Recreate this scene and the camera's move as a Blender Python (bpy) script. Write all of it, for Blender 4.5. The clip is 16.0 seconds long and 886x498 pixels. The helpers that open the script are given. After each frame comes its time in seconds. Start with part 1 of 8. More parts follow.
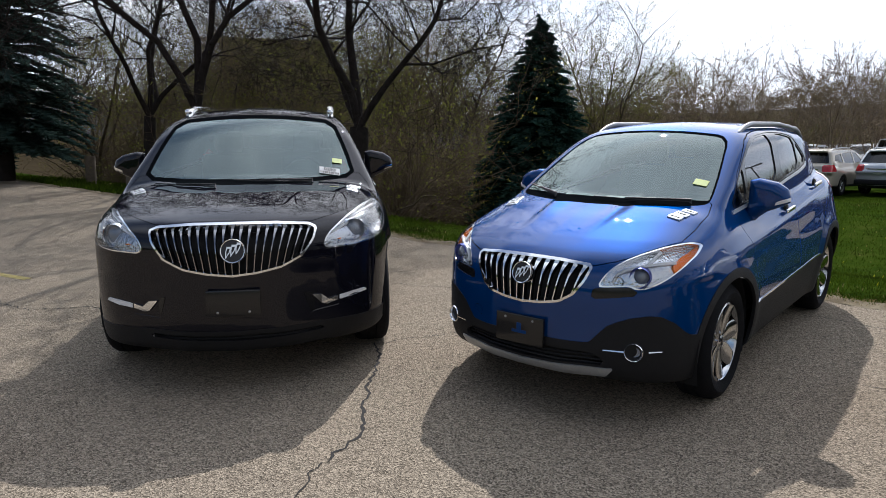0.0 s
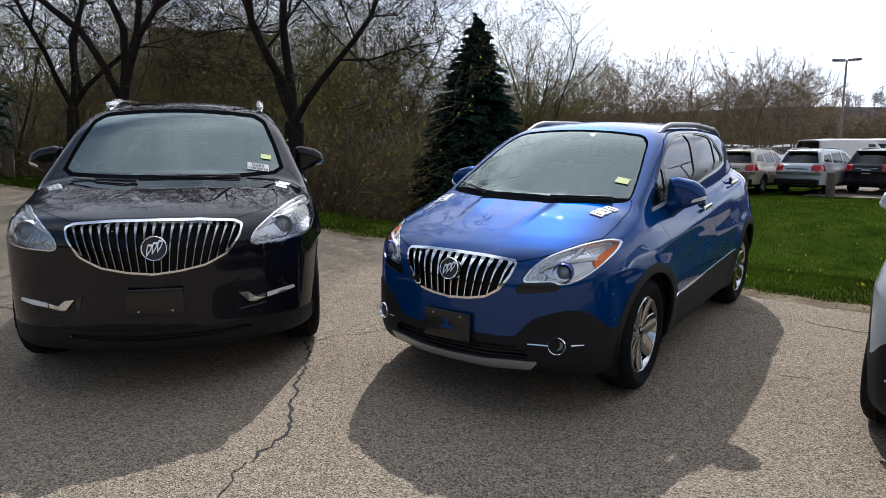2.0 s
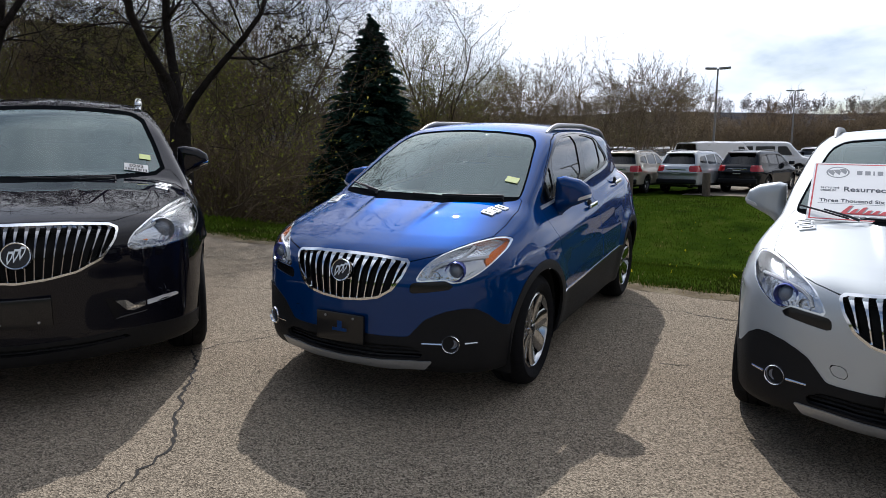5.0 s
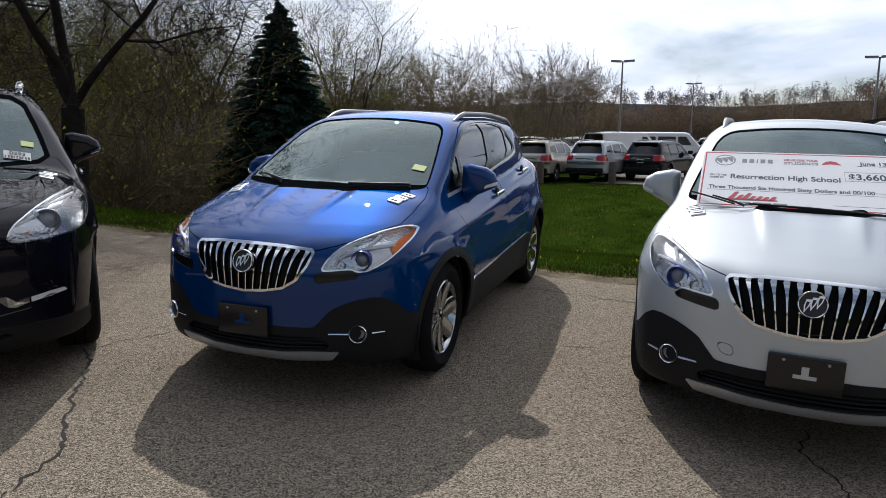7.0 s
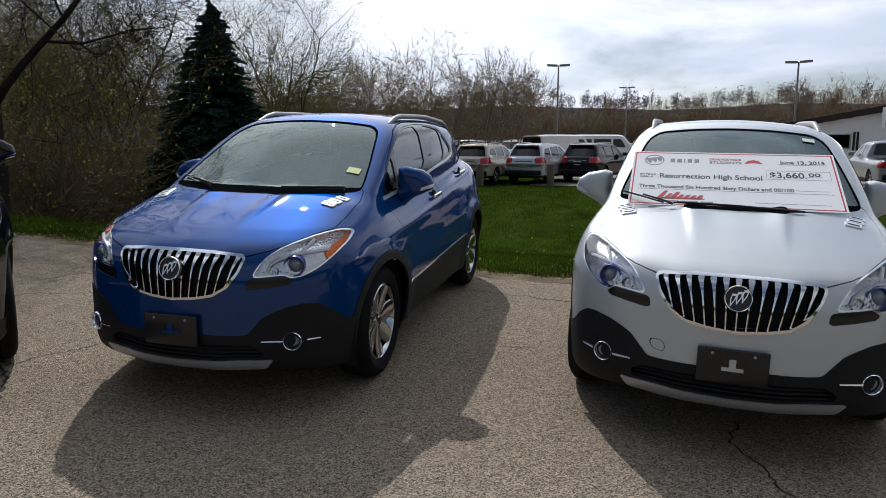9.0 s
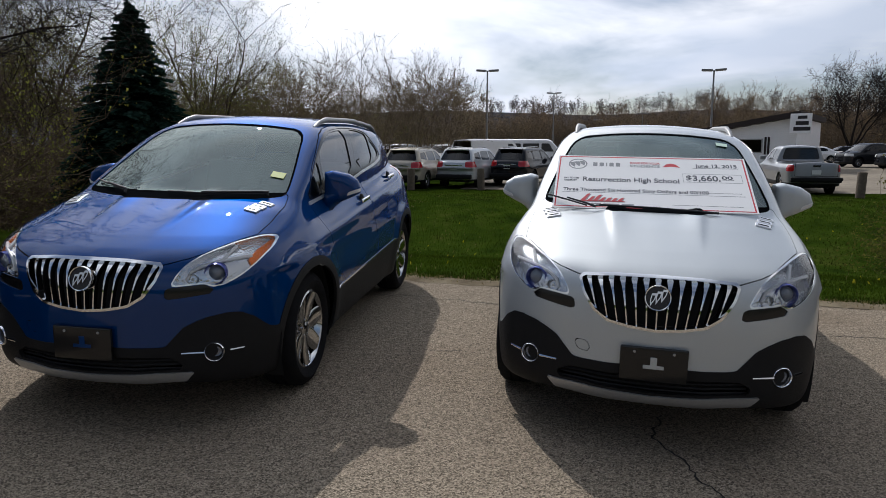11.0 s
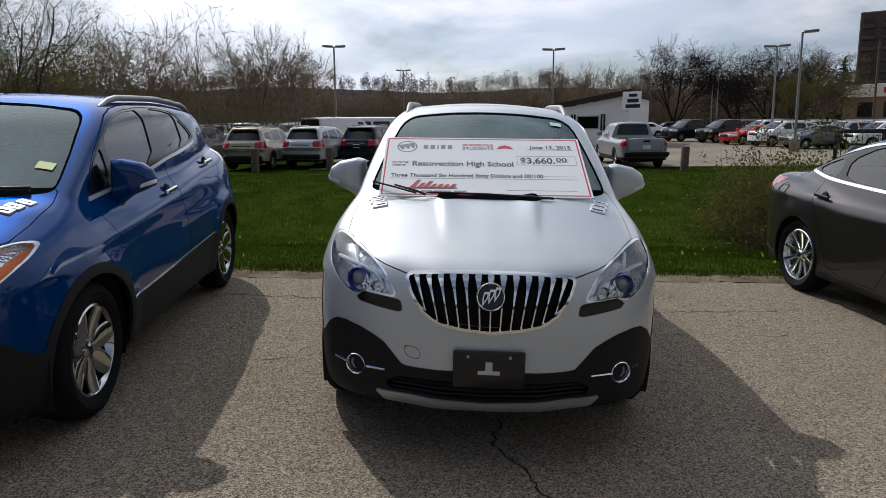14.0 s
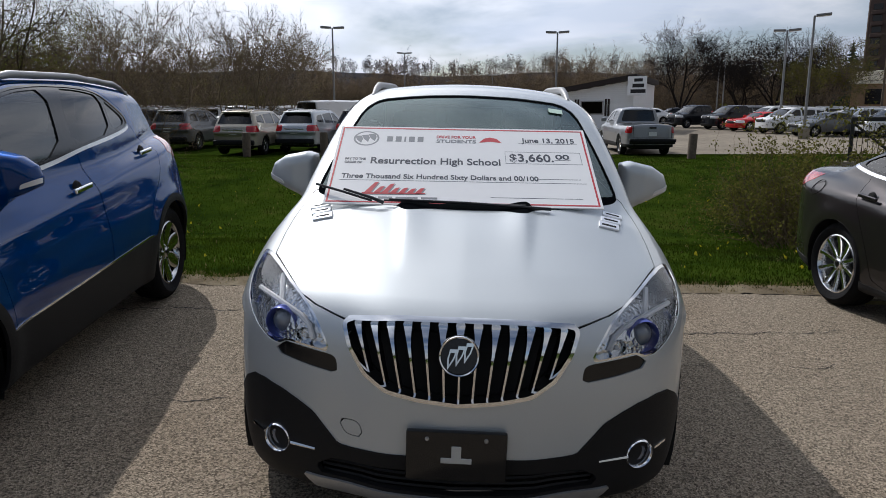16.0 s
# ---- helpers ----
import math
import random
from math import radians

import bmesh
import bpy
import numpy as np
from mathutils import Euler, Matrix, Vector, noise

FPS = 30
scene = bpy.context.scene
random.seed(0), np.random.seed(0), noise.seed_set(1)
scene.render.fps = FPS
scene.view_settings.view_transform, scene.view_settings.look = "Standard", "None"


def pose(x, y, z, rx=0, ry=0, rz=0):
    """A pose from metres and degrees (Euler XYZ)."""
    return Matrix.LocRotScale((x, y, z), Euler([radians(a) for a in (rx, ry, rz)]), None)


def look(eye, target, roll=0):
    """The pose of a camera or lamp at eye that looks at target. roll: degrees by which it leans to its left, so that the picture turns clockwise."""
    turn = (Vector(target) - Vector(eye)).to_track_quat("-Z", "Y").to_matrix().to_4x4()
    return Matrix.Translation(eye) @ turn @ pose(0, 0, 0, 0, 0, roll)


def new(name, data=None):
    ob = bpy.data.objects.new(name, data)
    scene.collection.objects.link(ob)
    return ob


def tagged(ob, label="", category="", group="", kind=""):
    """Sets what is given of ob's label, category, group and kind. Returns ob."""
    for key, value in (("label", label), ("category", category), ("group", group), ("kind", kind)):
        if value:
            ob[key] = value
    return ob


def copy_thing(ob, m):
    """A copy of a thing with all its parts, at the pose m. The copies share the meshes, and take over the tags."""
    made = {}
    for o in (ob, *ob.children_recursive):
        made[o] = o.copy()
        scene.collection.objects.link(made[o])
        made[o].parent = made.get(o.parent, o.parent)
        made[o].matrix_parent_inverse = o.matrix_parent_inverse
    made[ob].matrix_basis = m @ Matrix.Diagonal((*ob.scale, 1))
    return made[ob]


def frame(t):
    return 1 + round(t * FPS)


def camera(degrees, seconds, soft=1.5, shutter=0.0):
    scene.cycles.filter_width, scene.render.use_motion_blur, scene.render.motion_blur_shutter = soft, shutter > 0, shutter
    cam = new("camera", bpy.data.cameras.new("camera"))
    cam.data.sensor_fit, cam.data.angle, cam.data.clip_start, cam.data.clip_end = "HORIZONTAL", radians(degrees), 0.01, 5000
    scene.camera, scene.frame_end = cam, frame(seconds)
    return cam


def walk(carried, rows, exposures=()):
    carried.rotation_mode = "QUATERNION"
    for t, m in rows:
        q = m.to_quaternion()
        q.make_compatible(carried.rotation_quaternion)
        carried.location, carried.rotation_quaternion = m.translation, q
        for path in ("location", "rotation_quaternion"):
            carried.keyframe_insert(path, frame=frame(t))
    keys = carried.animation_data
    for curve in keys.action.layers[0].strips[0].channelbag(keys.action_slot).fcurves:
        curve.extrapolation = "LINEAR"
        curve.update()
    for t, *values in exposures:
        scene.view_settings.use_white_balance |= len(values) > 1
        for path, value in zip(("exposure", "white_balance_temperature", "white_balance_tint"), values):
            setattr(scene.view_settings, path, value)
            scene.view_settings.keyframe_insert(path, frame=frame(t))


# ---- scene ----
cam = camera(66.1, 16.0, soft=0.4)
# seconds, eye (x, y, z), yaw, pitch, roll
PATH = [
    (0, 0.0304, 0.0071, 1.5141, -0.16, -7.36, -0.33),
    (0.5, 0.0493, -0.0052, 1.5229, -2.04, -7.16, -0.53),
    (1, 0.0582, -0.0149, 1.5249, -3.38, -7.27, -0.50),
    (1.5, 0.0786, -0.0237, 1.5227, -4.71, -7.53, -0.65),
    (2, 0.0988, -0.0207, 1.5163, -5.17, -7.57, -0.79),
    (2.5, 0.1135, -0.0050, 1.5168, -6.14, -7.92, -0.82),
    (3, 0.1242, 0.0046, 1.5156, -7.02, -7.79, -0.85),
    (3.5, 0.1275, 0.0110, 1.5099, -8.55, -7.63, -0.68),
    (6, 0.1772, -0.0001, 1.4988, -16.63, -7.45, -0.60),
    (6.5, 0.1959, 0.0033, 1.4958, -18.30, -8.19, -0.54),
    (7, 0.2051, 0.0027, 1.4926, -20.69, -8.07, -0.78),
    (7.5, 0.2022, 0.0053, 1.4908, -21.27, -7.74, -0.68),
    (8, 0.2216, 0.0065, 1.4890, -22.62, -7.57, -0.61),
    (8.5, 0.2465, 0.0039, 1.4835, -24.55, -8.01, -0.62),
    (9, 0.2517, 0.0163, 1.4819, -25.61, -7.71, -0.33),
    (11.5, 0.3146, 0.0220, 1.4812, -33.55, -7.79, 0.10),
    (12, 0.3585, 0.0390, 1.4816, -35.90, -8.43, 0.55),
    (12.5, 0.4306, 0.0664, 1.4877, -37.76, -8.66, 0.36),
    (13, 0.5171, 0.1271, 1.5003, -40.75, -8.59, 0.32),
    (13.5, 0.6177, 0.1874, 1.5096, -42.84, -7.85, 0.03),
    (14, 0.6964, 0.2642, 1.5118, -43.46, -9.17, 0.41),
    (14.5, 0.8541, 0.3315, 1.5176, -42.63, -9.86, 0.03),
    (15, 1.0329, 0.4270, 1.5148, -41.04, -10.45, -0.36),
    (15.5, 1.2059, 0.5857, 1.5149, -41.77, -11.50, -0.39),
    (16, 1.4003, 0.7801, 1.5379, -43.24, -10.46, -0.00),
]
walk(cam, [(t, pose(x, y, z, 90 + p, r, w)) for t, x, y, z, w, p, r in PATH],
     exposures=[(0.0, 0.12, 6000, 13), (3.5, 0.0, 6000, 13), (6.0, -0.29, 6030, 13), (9.0, -0.48, 6080, 13), (12.5, -0.62, 6110, 13), (16.0, -0.56, 6080, 13)])

# ---------------------------------------------------------------- light
SUN_AZ, SUN_EL = 12.0, 43.5      # degrees to the right of +y, degrees above the horizon
world = bpy.data.worlds.new("sky")
scene.world = world
world.use_nodes = True
wn, wl = world.node_tree.nodes, world.node_tree.links
sky = wn.new("ShaderNodeTexSky")
sky.sky_type, sky.sun_disc = "NISHITA", False
sky.sun_elevation, sky.sun_rotation = radians(SUN_EL), radians(SUN_AZ)
sky.air_density, sky.dust_density, sky.ozone_density = 1.0, 1.5, 1.0
bg = wn["Background"]
bg.inputs["Strength"].default_value = 0.112
# broken cloud over the whole sky
tc = wn.new("ShaderNodeTexCoord")
sep = wn.new("ShaderNodeSeparateXYZ")
wl.new(tc.outputs["Generated"], sep.inputs[0])
mz = wn.new("ShaderNodeMath"); mz.operation = "MAXIMUM"; mz.inputs[1].default_value = 0.0
wl.new(sep.outputs["Z"], mz.inputs[0])
az = wn.new("ShaderNodeMath"); az.operation = "ADD"; az.inputs[1].default_value = 0.16
wl.new(mz.outputs[0], az.inputs[0])
dv = wn.new("ShaderNodeVectorMath"); dv.operation = "DIVIDE"
wl.new(tc.outputs["Generated"], dv.inputs[0]); wl.new(az.outputs[0], dv.inputs[1])
cl = wn.new("ShaderNodeTexNoise")
cl.inputs["Scale"].default_value, cl.inputs["Detail"].default_value, cl.inputs["Roughness"].default_value = 0.8, 6.0, 0.55
cl.inputs["Distortion"].default_value = 0.3
wl.new(dv.outputs[0], cl.inputs["Vector"])
cr = wn.new("ShaderNodeValToRGB")
cr.color_ramp.elements[0].position, cr.color_ramp.elements[1].position = 0.37, 0.55
wl.new(cl.outputs["Fac"], cr.inputs[0])
cl2 = wn.new("ShaderNodeTexNoise")
cl2.inputs["Scale"].default_value, cl2.inputs["Detail"].default_value = 0.55, 4.0
wl.new(dv.outputs[0], cl2.inputs["Vector"])
cc = wn.new("ShaderNodeValToRGB")
cc.color_ramp.elements[0].position, cc.color_ramp.elements[0].color = 0.40, (10.0, 11.0, 12.4, 1)
cc.color_ramp.elements[1].position, cc.color_ramp.elements[1].color = 0.58, (16.5, 16.4, 16.2, 1)
wl.new(cl2.outputs["Fac"], cc.inputs[0])
# cloud is brightest round the sun, as thin cloud is
sd = wn.new("ShaderNodeVectorMath"); sd.operation = "DOT_PRODUCT"
sd.inputs[1].default_value = (math.sin(radians(SUN_AZ)) * math.cos(radians(SUN_EL)), math.cos(radians(SUN_AZ)) * math.cos(radians(SUN_EL)), math.sin(radians(SUN_EL)))
wl.new(tc.outputs["Generated"], sd.inputs[0])
sr = wn.new("ShaderNodeMapRange")
sr.inputs[1].default_value, sr.inputs[2].default_value, sr.inputs[3].default_value, sr.inputs[4].default_value = 0.15, 0.85, 0.32, 1.10
wl.new(sd.outputs["Value"], sr.inputs[0])
cs = wn.new("ShaderNodeVectorMath"); cs.operation = "SCALE"
wl.new(cc.outputs[0], cs.inputs[0]); wl.new(sr.outputs[0], cs.inputs["Scale"])
mx = wn.new("ShaderNodeMixRGB")
wl.new(cr.outputs[0], mx.inputs[0]); wl.new(sky.outputs[0], mx.inputs[1]); wl.new(cs.outputs[0], mx.inputs[2])
wl.new(mx.outputs[0], bg.inputs["Color"])

sun = new("sun", bpy.data.lights.new("sun", "SUN"))
sun.data.energy, sun.data.angle, sun.data.color = 4.5, radians(0.5), (1.0, 0.95, 0.87)
sa, se = radians(SUN_AZ), radians(SUN_EL)
SUN_DIR = Vector((math.sin(sa) * math.cos(se), math.cos(sa) * math.cos(se), math.sin(se)))
sun.matrix_world = look(SUN_DIR * 50, (0, 0, 0))

# ---------------------------------------------------------------- materials
def mat(name, color, rough=0.5, metal=0.0, var=0.0, scale=8.0, bump=0.0, bscale=60.0, coat=0.0, spec=0.5, color2=None, detail=4.0, rvar=0.0):
    """Principled material: base colour varied by noise at two scales, fine bump."""
    m = bpy.data.materials.new(name)
    m.use_nodes = True
    n, l = m.node_tree.nodes, m.node_tree.links
    b = n["Principled BSDF"]
    b.inputs["Base Color"].default_value = (*color, 1)
    b.inputs["Roughness"].default_value, b.inputs["Metallic"].default_value = rough, metal
    b.inputs["Coat Weight"].default_value, b.inputs["Coat Roughness"].default_value = coat, 0.03
    b.inputs["Specular IOR Level"].default_value = spec
    t = n.new("ShaderNodeTexCoord")
    if var or color2:
        n1, n2 = n.new("ShaderNodeTexNoise"), n.new("ShaderNodeTexNoise")
        n1.inputs["Scale"].default_value, n1.inputs["Detail"].default_value = scale, detail
        n2.inputs["Scale"].default_value, n2.inputs["Detail"].default_value = scale * 9, detail
        for k in (n1, n2):
            l.new(t.outputs["Object"], k.inputs["Vector"])
        ad = n.new("ShaderNodeMath"); ad.operation = "ADD"
        l.new(n1.outputs["Fac"], ad.inputs[0]); l.new(n2.outputs["Fac"], ad.inputs[1])
        rp = n.new("ShaderNodeMapRange")
        rp.inputs[1].default_value, rp.inputs[2].default_value = 0.7, 1.3
        l.new(ad.outputs[0], rp.inputs[0])
        mix = n.new("ShaderNodeMixRGB")
        c2 = color2 or tuple(c * (1 + var) for c in color)
        c1 = color if color2 else tuple(c * (1 - var) for c in color)
        mix.inputs[1].default_value, mix.inputs[2].default_value = (*c1, 1), (*c2, 1)
        l.new(rp.outputs[0], mix.inputs[0])
        l.new(mix.outputs[0], b.inputs["Base Color"])
        if rvar:
            rr = n.new("ShaderNodeMapRange")
            rr.inputs[3].default_value, rr.inputs[4].default_value = rough - rvar, rough + rvar
            l.new(n1.outputs["Fac"], rr.inputs[0]); l.new(rr.outputs[0], b.inputs["Roughness"])
    if bump:
        nb, bp = n.new("ShaderNodeTexNoise"), n.new("ShaderNodeBump")
        nb.inputs["Scale"].default_value, nb.inputs["Detail"].default_value = bscale, 3.0
        l.new(t.outputs["Object"], nb.inputs["Vector"])
        bp.inputs["Strength"].default_value, bp.inputs["Distance"].default_value = bump, 0.01
        l.new(nb.outputs["Fac"], bp.inputs["Height"]); l.new(bp.outputs[0], b.inputs["Normal"])
    return m


def paint(name, color, metal=0.5, rough=0.32, dust=0.012, clear=0.75, edge=None):
    """Car paint: metallic flake under clear coat, with a little dust low down in the coat's gloss."""
    m = mat(name, color, rough, metal, coat=clear, spec=0.0)
    n, l = m.node_tree.nodes, m.node_tree.links
    b = n["Principled BSDF"]
    b.inputs["Coat IOR"].default_value = 1.5
    if edge:
        b.inputs["Specular Tint"].default_value = (*edge, 1)
    t = n.new("ShaderNodeTexCoord")
    fl, rp = n.new("ShaderNodeTexNoise"), n.new("ShaderNodeMixRGB")
    fl.inputs["Scale"].default_value = 900.0
    l.new(t.outputs["Object"], fl.inputs["Vector"])
    rp.inputs[1].default_value = (*[c * 0.8 for c in color], 1)
    rp.inputs[2].default_value = (*[c * 1.2 for c in color], 1)
    l.new(fl.outputs["Fac"], rp.inputs[0]); l.new(rp.outputs[0], b.inputs["Base Color"])
    ds, dr = n.new("ShaderNodeTexNoise"), n.new("ShaderNodeMapRange")
    ds.inputs["Scale"].default_value, ds.inputs["Detail"].default_value = 5.0, 8.0
    dr.inputs[3].default_value, dr.inputs[4].default_value = 0.004, 0.004 + dust
    l.new(t.outputs["Object"], ds.inputs["Vector"]); l.new(ds.outputs["Fac"], dr.inputs[0])
    l.new(dr.outputs[0], b.inputs["Coat Roughness"])
    return m


def glass(name, tint, ior=1.5, rough=0.0, film=0.0):
    """Thin pane: clear tinted sheet with Fresnel gloss; film: share of a dusty film that scatters light."""
    m = bpy.data.materials.new(name)
    m.use_nodes = True
    n, l = m.node_tree.nodes, m.node_tree.links
    n.remove(n["Principled BSDF"])
    tr, gl, fr, mx = n.new("ShaderNodeBsdfTransparent"), n.new("ShaderNodeBsdfGlossy"), n.new("ShaderNodeFresnel"), n.new("ShaderNodeMixShader")
    tr.inputs[0].default_value = (*tint, 1)
    gl.inputs["Roughness"].default_value = rough
    gl.inputs[0].default_value = (0.88, 1.0, 0.98, 1) if film else (1, 1, 1, 1)
    fr.inputs["IOR"].default_value = ior
    under = tr.outputs[0]
    if film:
        df, tl, m1, m2 = n.new("ShaderNodeBsdfDiffuse"), n.new("ShaderNodeBsdfTranslucent"), n.new("ShaderNodeMixShader"), n.new("ShaderNodeMixShader")
        for q in (df, tl):
            q.inputs[0].default_value = (0.24, 0.58, 0.54, 1)
        tx, nz, mr = n.new("ShaderNodeTexCoord"), n.new("ShaderNodeTexNoise"), n.new("ShaderNodeMapRange")
        nz.inputs["Scale"].default_value, nz.inputs["Detail"].default_value = 3.0, 6.0
        mr.inputs[3].default_value, mr.inputs[4].default_value = film * 0.92, film * 1.08
        l.new(tx.outputs["Object"], nz.inputs["Vector"]); l.new(nz.outputs["Fac"], mr.inputs[0])
        m1.inputs[0].default_value = 0.5
        l.new(df.outputs[0], m1.inputs[1]); l.new(tl.outputs[0], m1.inputs[2])
        l.new(mr.outputs[0], m2.inputs[0]); l.new(tr.outputs[0], m2.inputs[1]); l.new(m1.outputs[0], m2.inputs[2])
        under = m2.outputs[0]
    l.new(fr.outputs[0], mx.inputs[0]); l.new(under, mx.inputs[1]); l.new(gl.outputs[0], mx.inputs[2])
    l.new(mx.outputs[0], n["Material Output"].inputs[0])
    return m


M_BLUE = paint("blue_paint", (0.0006, 0.036, 0.156), 0.38, 0.45, dust=0.006, clear=0.9, edge=(0.40, 0.55, 0.85))
M_SILVER = paint("silver_paint", (0.53, 0.56, 0.57), 0.50, 0.48, dust=0.006, clear=0.9)
M_BLACK = paint("black_paint", (0.005, 0.005, 0.009), 0.0, 0.5, dust=0.006, clear=0.75)
M_GREY = paint("grey_paint", (0.024, 0.021, 0.022), 0.5, 0.34, dust=0.006, clear=0.9)
M_CHROME = mat("chrome", (0.82, 0.83, 0.84), 0.07, 1.0)
M_SATIN = mat("satin_silver_plastic", (0.42, 0.42, 0.42), 0.38, 0.6, var=0.08)
M_PLASTIC = mat("dark_grey_moulded_plastic", (0.009, 0.009, 0.010), 0.6, spec=0.25, var=0.15, scale=6, bump=0.15, bscale=500)
M_GLOSSBLK = mat("gloss_black_plastic", (0.008, 0.008, 0.009), 0.15)
M_BORDER = mat("black_printed_glass", (0.005, 0.006, 0.007), 0.6, spec=0.0)
M_VENT = mat("bright_satin_chrome", (0.86, 0.87, 0.88), 0.28, 0.7)
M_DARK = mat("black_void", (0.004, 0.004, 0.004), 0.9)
M_RUBBER = mat("tyre_rubber", (0.009, 0.009, 0.010), 0.85, spec=0.12, var=0.25, scale=20, bump=0.25, bscale=200)
M_WHEEL = mat("chrome_clad_alloy", (0.46, 0.47, 0.48), 0.10, 1.0)
M_RIM = mat("bright_alloy", (0.72, 0.73, 0.74), 0.18, 1.0)
M_RIMDARK = mat("brake_steel", (0.10, 0.10, 0.10), 0.5, 0.8, var=0.3)
M_GLASS = glass("windscreen_glass", (0.32, 0.48, 0.45), 2.0, 0.0, 0.062)
M_SIDEGLASS = glass("side_glass", (0.42, 0.50, 0.47), 1.75, 0.0, 0.0)
M_PRIVACY = glass("privacy_glass", (0.07, 0.08, 0.08))
M_LENS = glass("lamp_lens", (0.98, 0.99, 1.0), 1.40)
def facets(name, color, rough, scale, strength):
    """Pressed reflector: bright metal broken into small facets that each mirror another way."""
    m = mat(name, color, rough, 0.9)
    n, l = m.node_tree.nodes, m.node_tree.links
    t, v, p = n.new("ShaderNodeTexCoord"), n.new("ShaderNodeTexVoronoi"), n.new("ShaderNodeBump")
    v.inputs["Scale"].default_value = scale
    p.inputs["Strength"].default_value, p.inputs["Distance"].default_value = strength, 0.02
    l.new(t.outputs["Object"], v.inputs["Vector"]); l.new(v.outputs["Distance"], p.inputs["Height"])
    l.new(p.outputs[0], n["Principled BSDF"].inputs["Normal"])
    return m


M_REFLECT = facets("lamp_reflector", (0.58, 0.60, 0.63), 0.10, 70.0, 0.14)
M_AMBER = mat("amber_plastic", (0.75, 0.16, 0.01), 0.15, bump=0.2, bscale=150)
M_RED = mat("red_lamp_plastic", (0.42, 0.006, 0.008), 0.12, coat=1.0)
M_WHITEP = mat("white_plastic", (0.75, 0.75, 0.75), 0.3)
M_SEAT = mat("grey_upholstery", (0.06, 0.062, 0.062), 0.85, var=0.2, scale=12, bump=0.3, bscale=400)
M_DASH = mat("dashboard_plastic", (0.03, 0.031, 0.032), 0.7, var=0.15, bump=0.2, bscale=300)
M_LINER = mat("headliner_cloth", (0.28, 0.28, 0.27), 0.95, var=0.08)
M_PAPER = mat("paper", (0.72, 0.72, 0.70), 0.8, var=0.04)
M_YELLOW = mat("yellow_green_sticker", (0.42, 0.52, 0.09), 0.5, var=0.06)
M_INK = mat("ink_black", (0.012, 0.012, 0.014), 0.6)
M_PROJ = mat("projector_glass", (0.10, 0.12, 0.16), 0.03, 0.0, coat=1.0, spec=1.0)
M_BLUELENS = mat("blue_ring", (0.10, 0.13, 0.45), 0.2, 0.3)
M_DKCHROME = mat("dark_chrome", (0.30, 0.30, 0.31), 0.12, 1.0)

# ---------------------------------------------------------------- smooth solids for bodywork
def cur(*pts):
    """A smooth curve through (x, y) pairs, as a function of an array."""
    p = np.array(sorted(pts), float)
    x, y = p[:, 0], p[:, 1]
    d = np.diff(y) / np.diff(x)
    m = np.zeros(len(x))
    m[0], m[-1] = d[0], d[-1]
    for i in range(1, len(x) - 1):
        m[i] = 0 if d[i - 1] * d[i] <= 0 else 2 * d[i - 1] * d[i] / (d[i - 1] + d[i])
    xs = np.linspace(x[0], x[-1], 600)
    k = np.clip(np.searchsorted(x, xs) - 1, 0, len(x) - 2)
    h = x[k + 1] - x[k]
    t = (xs - x[k]) / h
    ys = (y[k] * (1 + 2 * t) * (1 - t) ** 2 + m[k] * h * t * (1 - t) ** 2 + y[k + 1] * t * t * (3 - 2 * t) + m[k + 1] * h * t * t * (t - 1))
    gs = np.gradient(ys, xs)

    def f(v):
        return np.interp(v, xs, ys)
    f.slope = lambda v: np.interp(v, xs, gs)
    return f


def smax(a, b, k):
    h = np.clip(0.5 + 0.5 * (a - b) / k, 0, 1)
    return b + (a - b) * h + k * h * (1 - h)


def smin(a, b, k):
    return -smax(-a, -b, k)


class Shell:
    """A surface: vertices, normals and faces padded to eight corners."""
    def __init__(self, V, N, F):
        self.V, self.N, self.F = V, N, F

    def move(self, d):
        return Shell(self.V - self.N * -d, self.N, self.F)


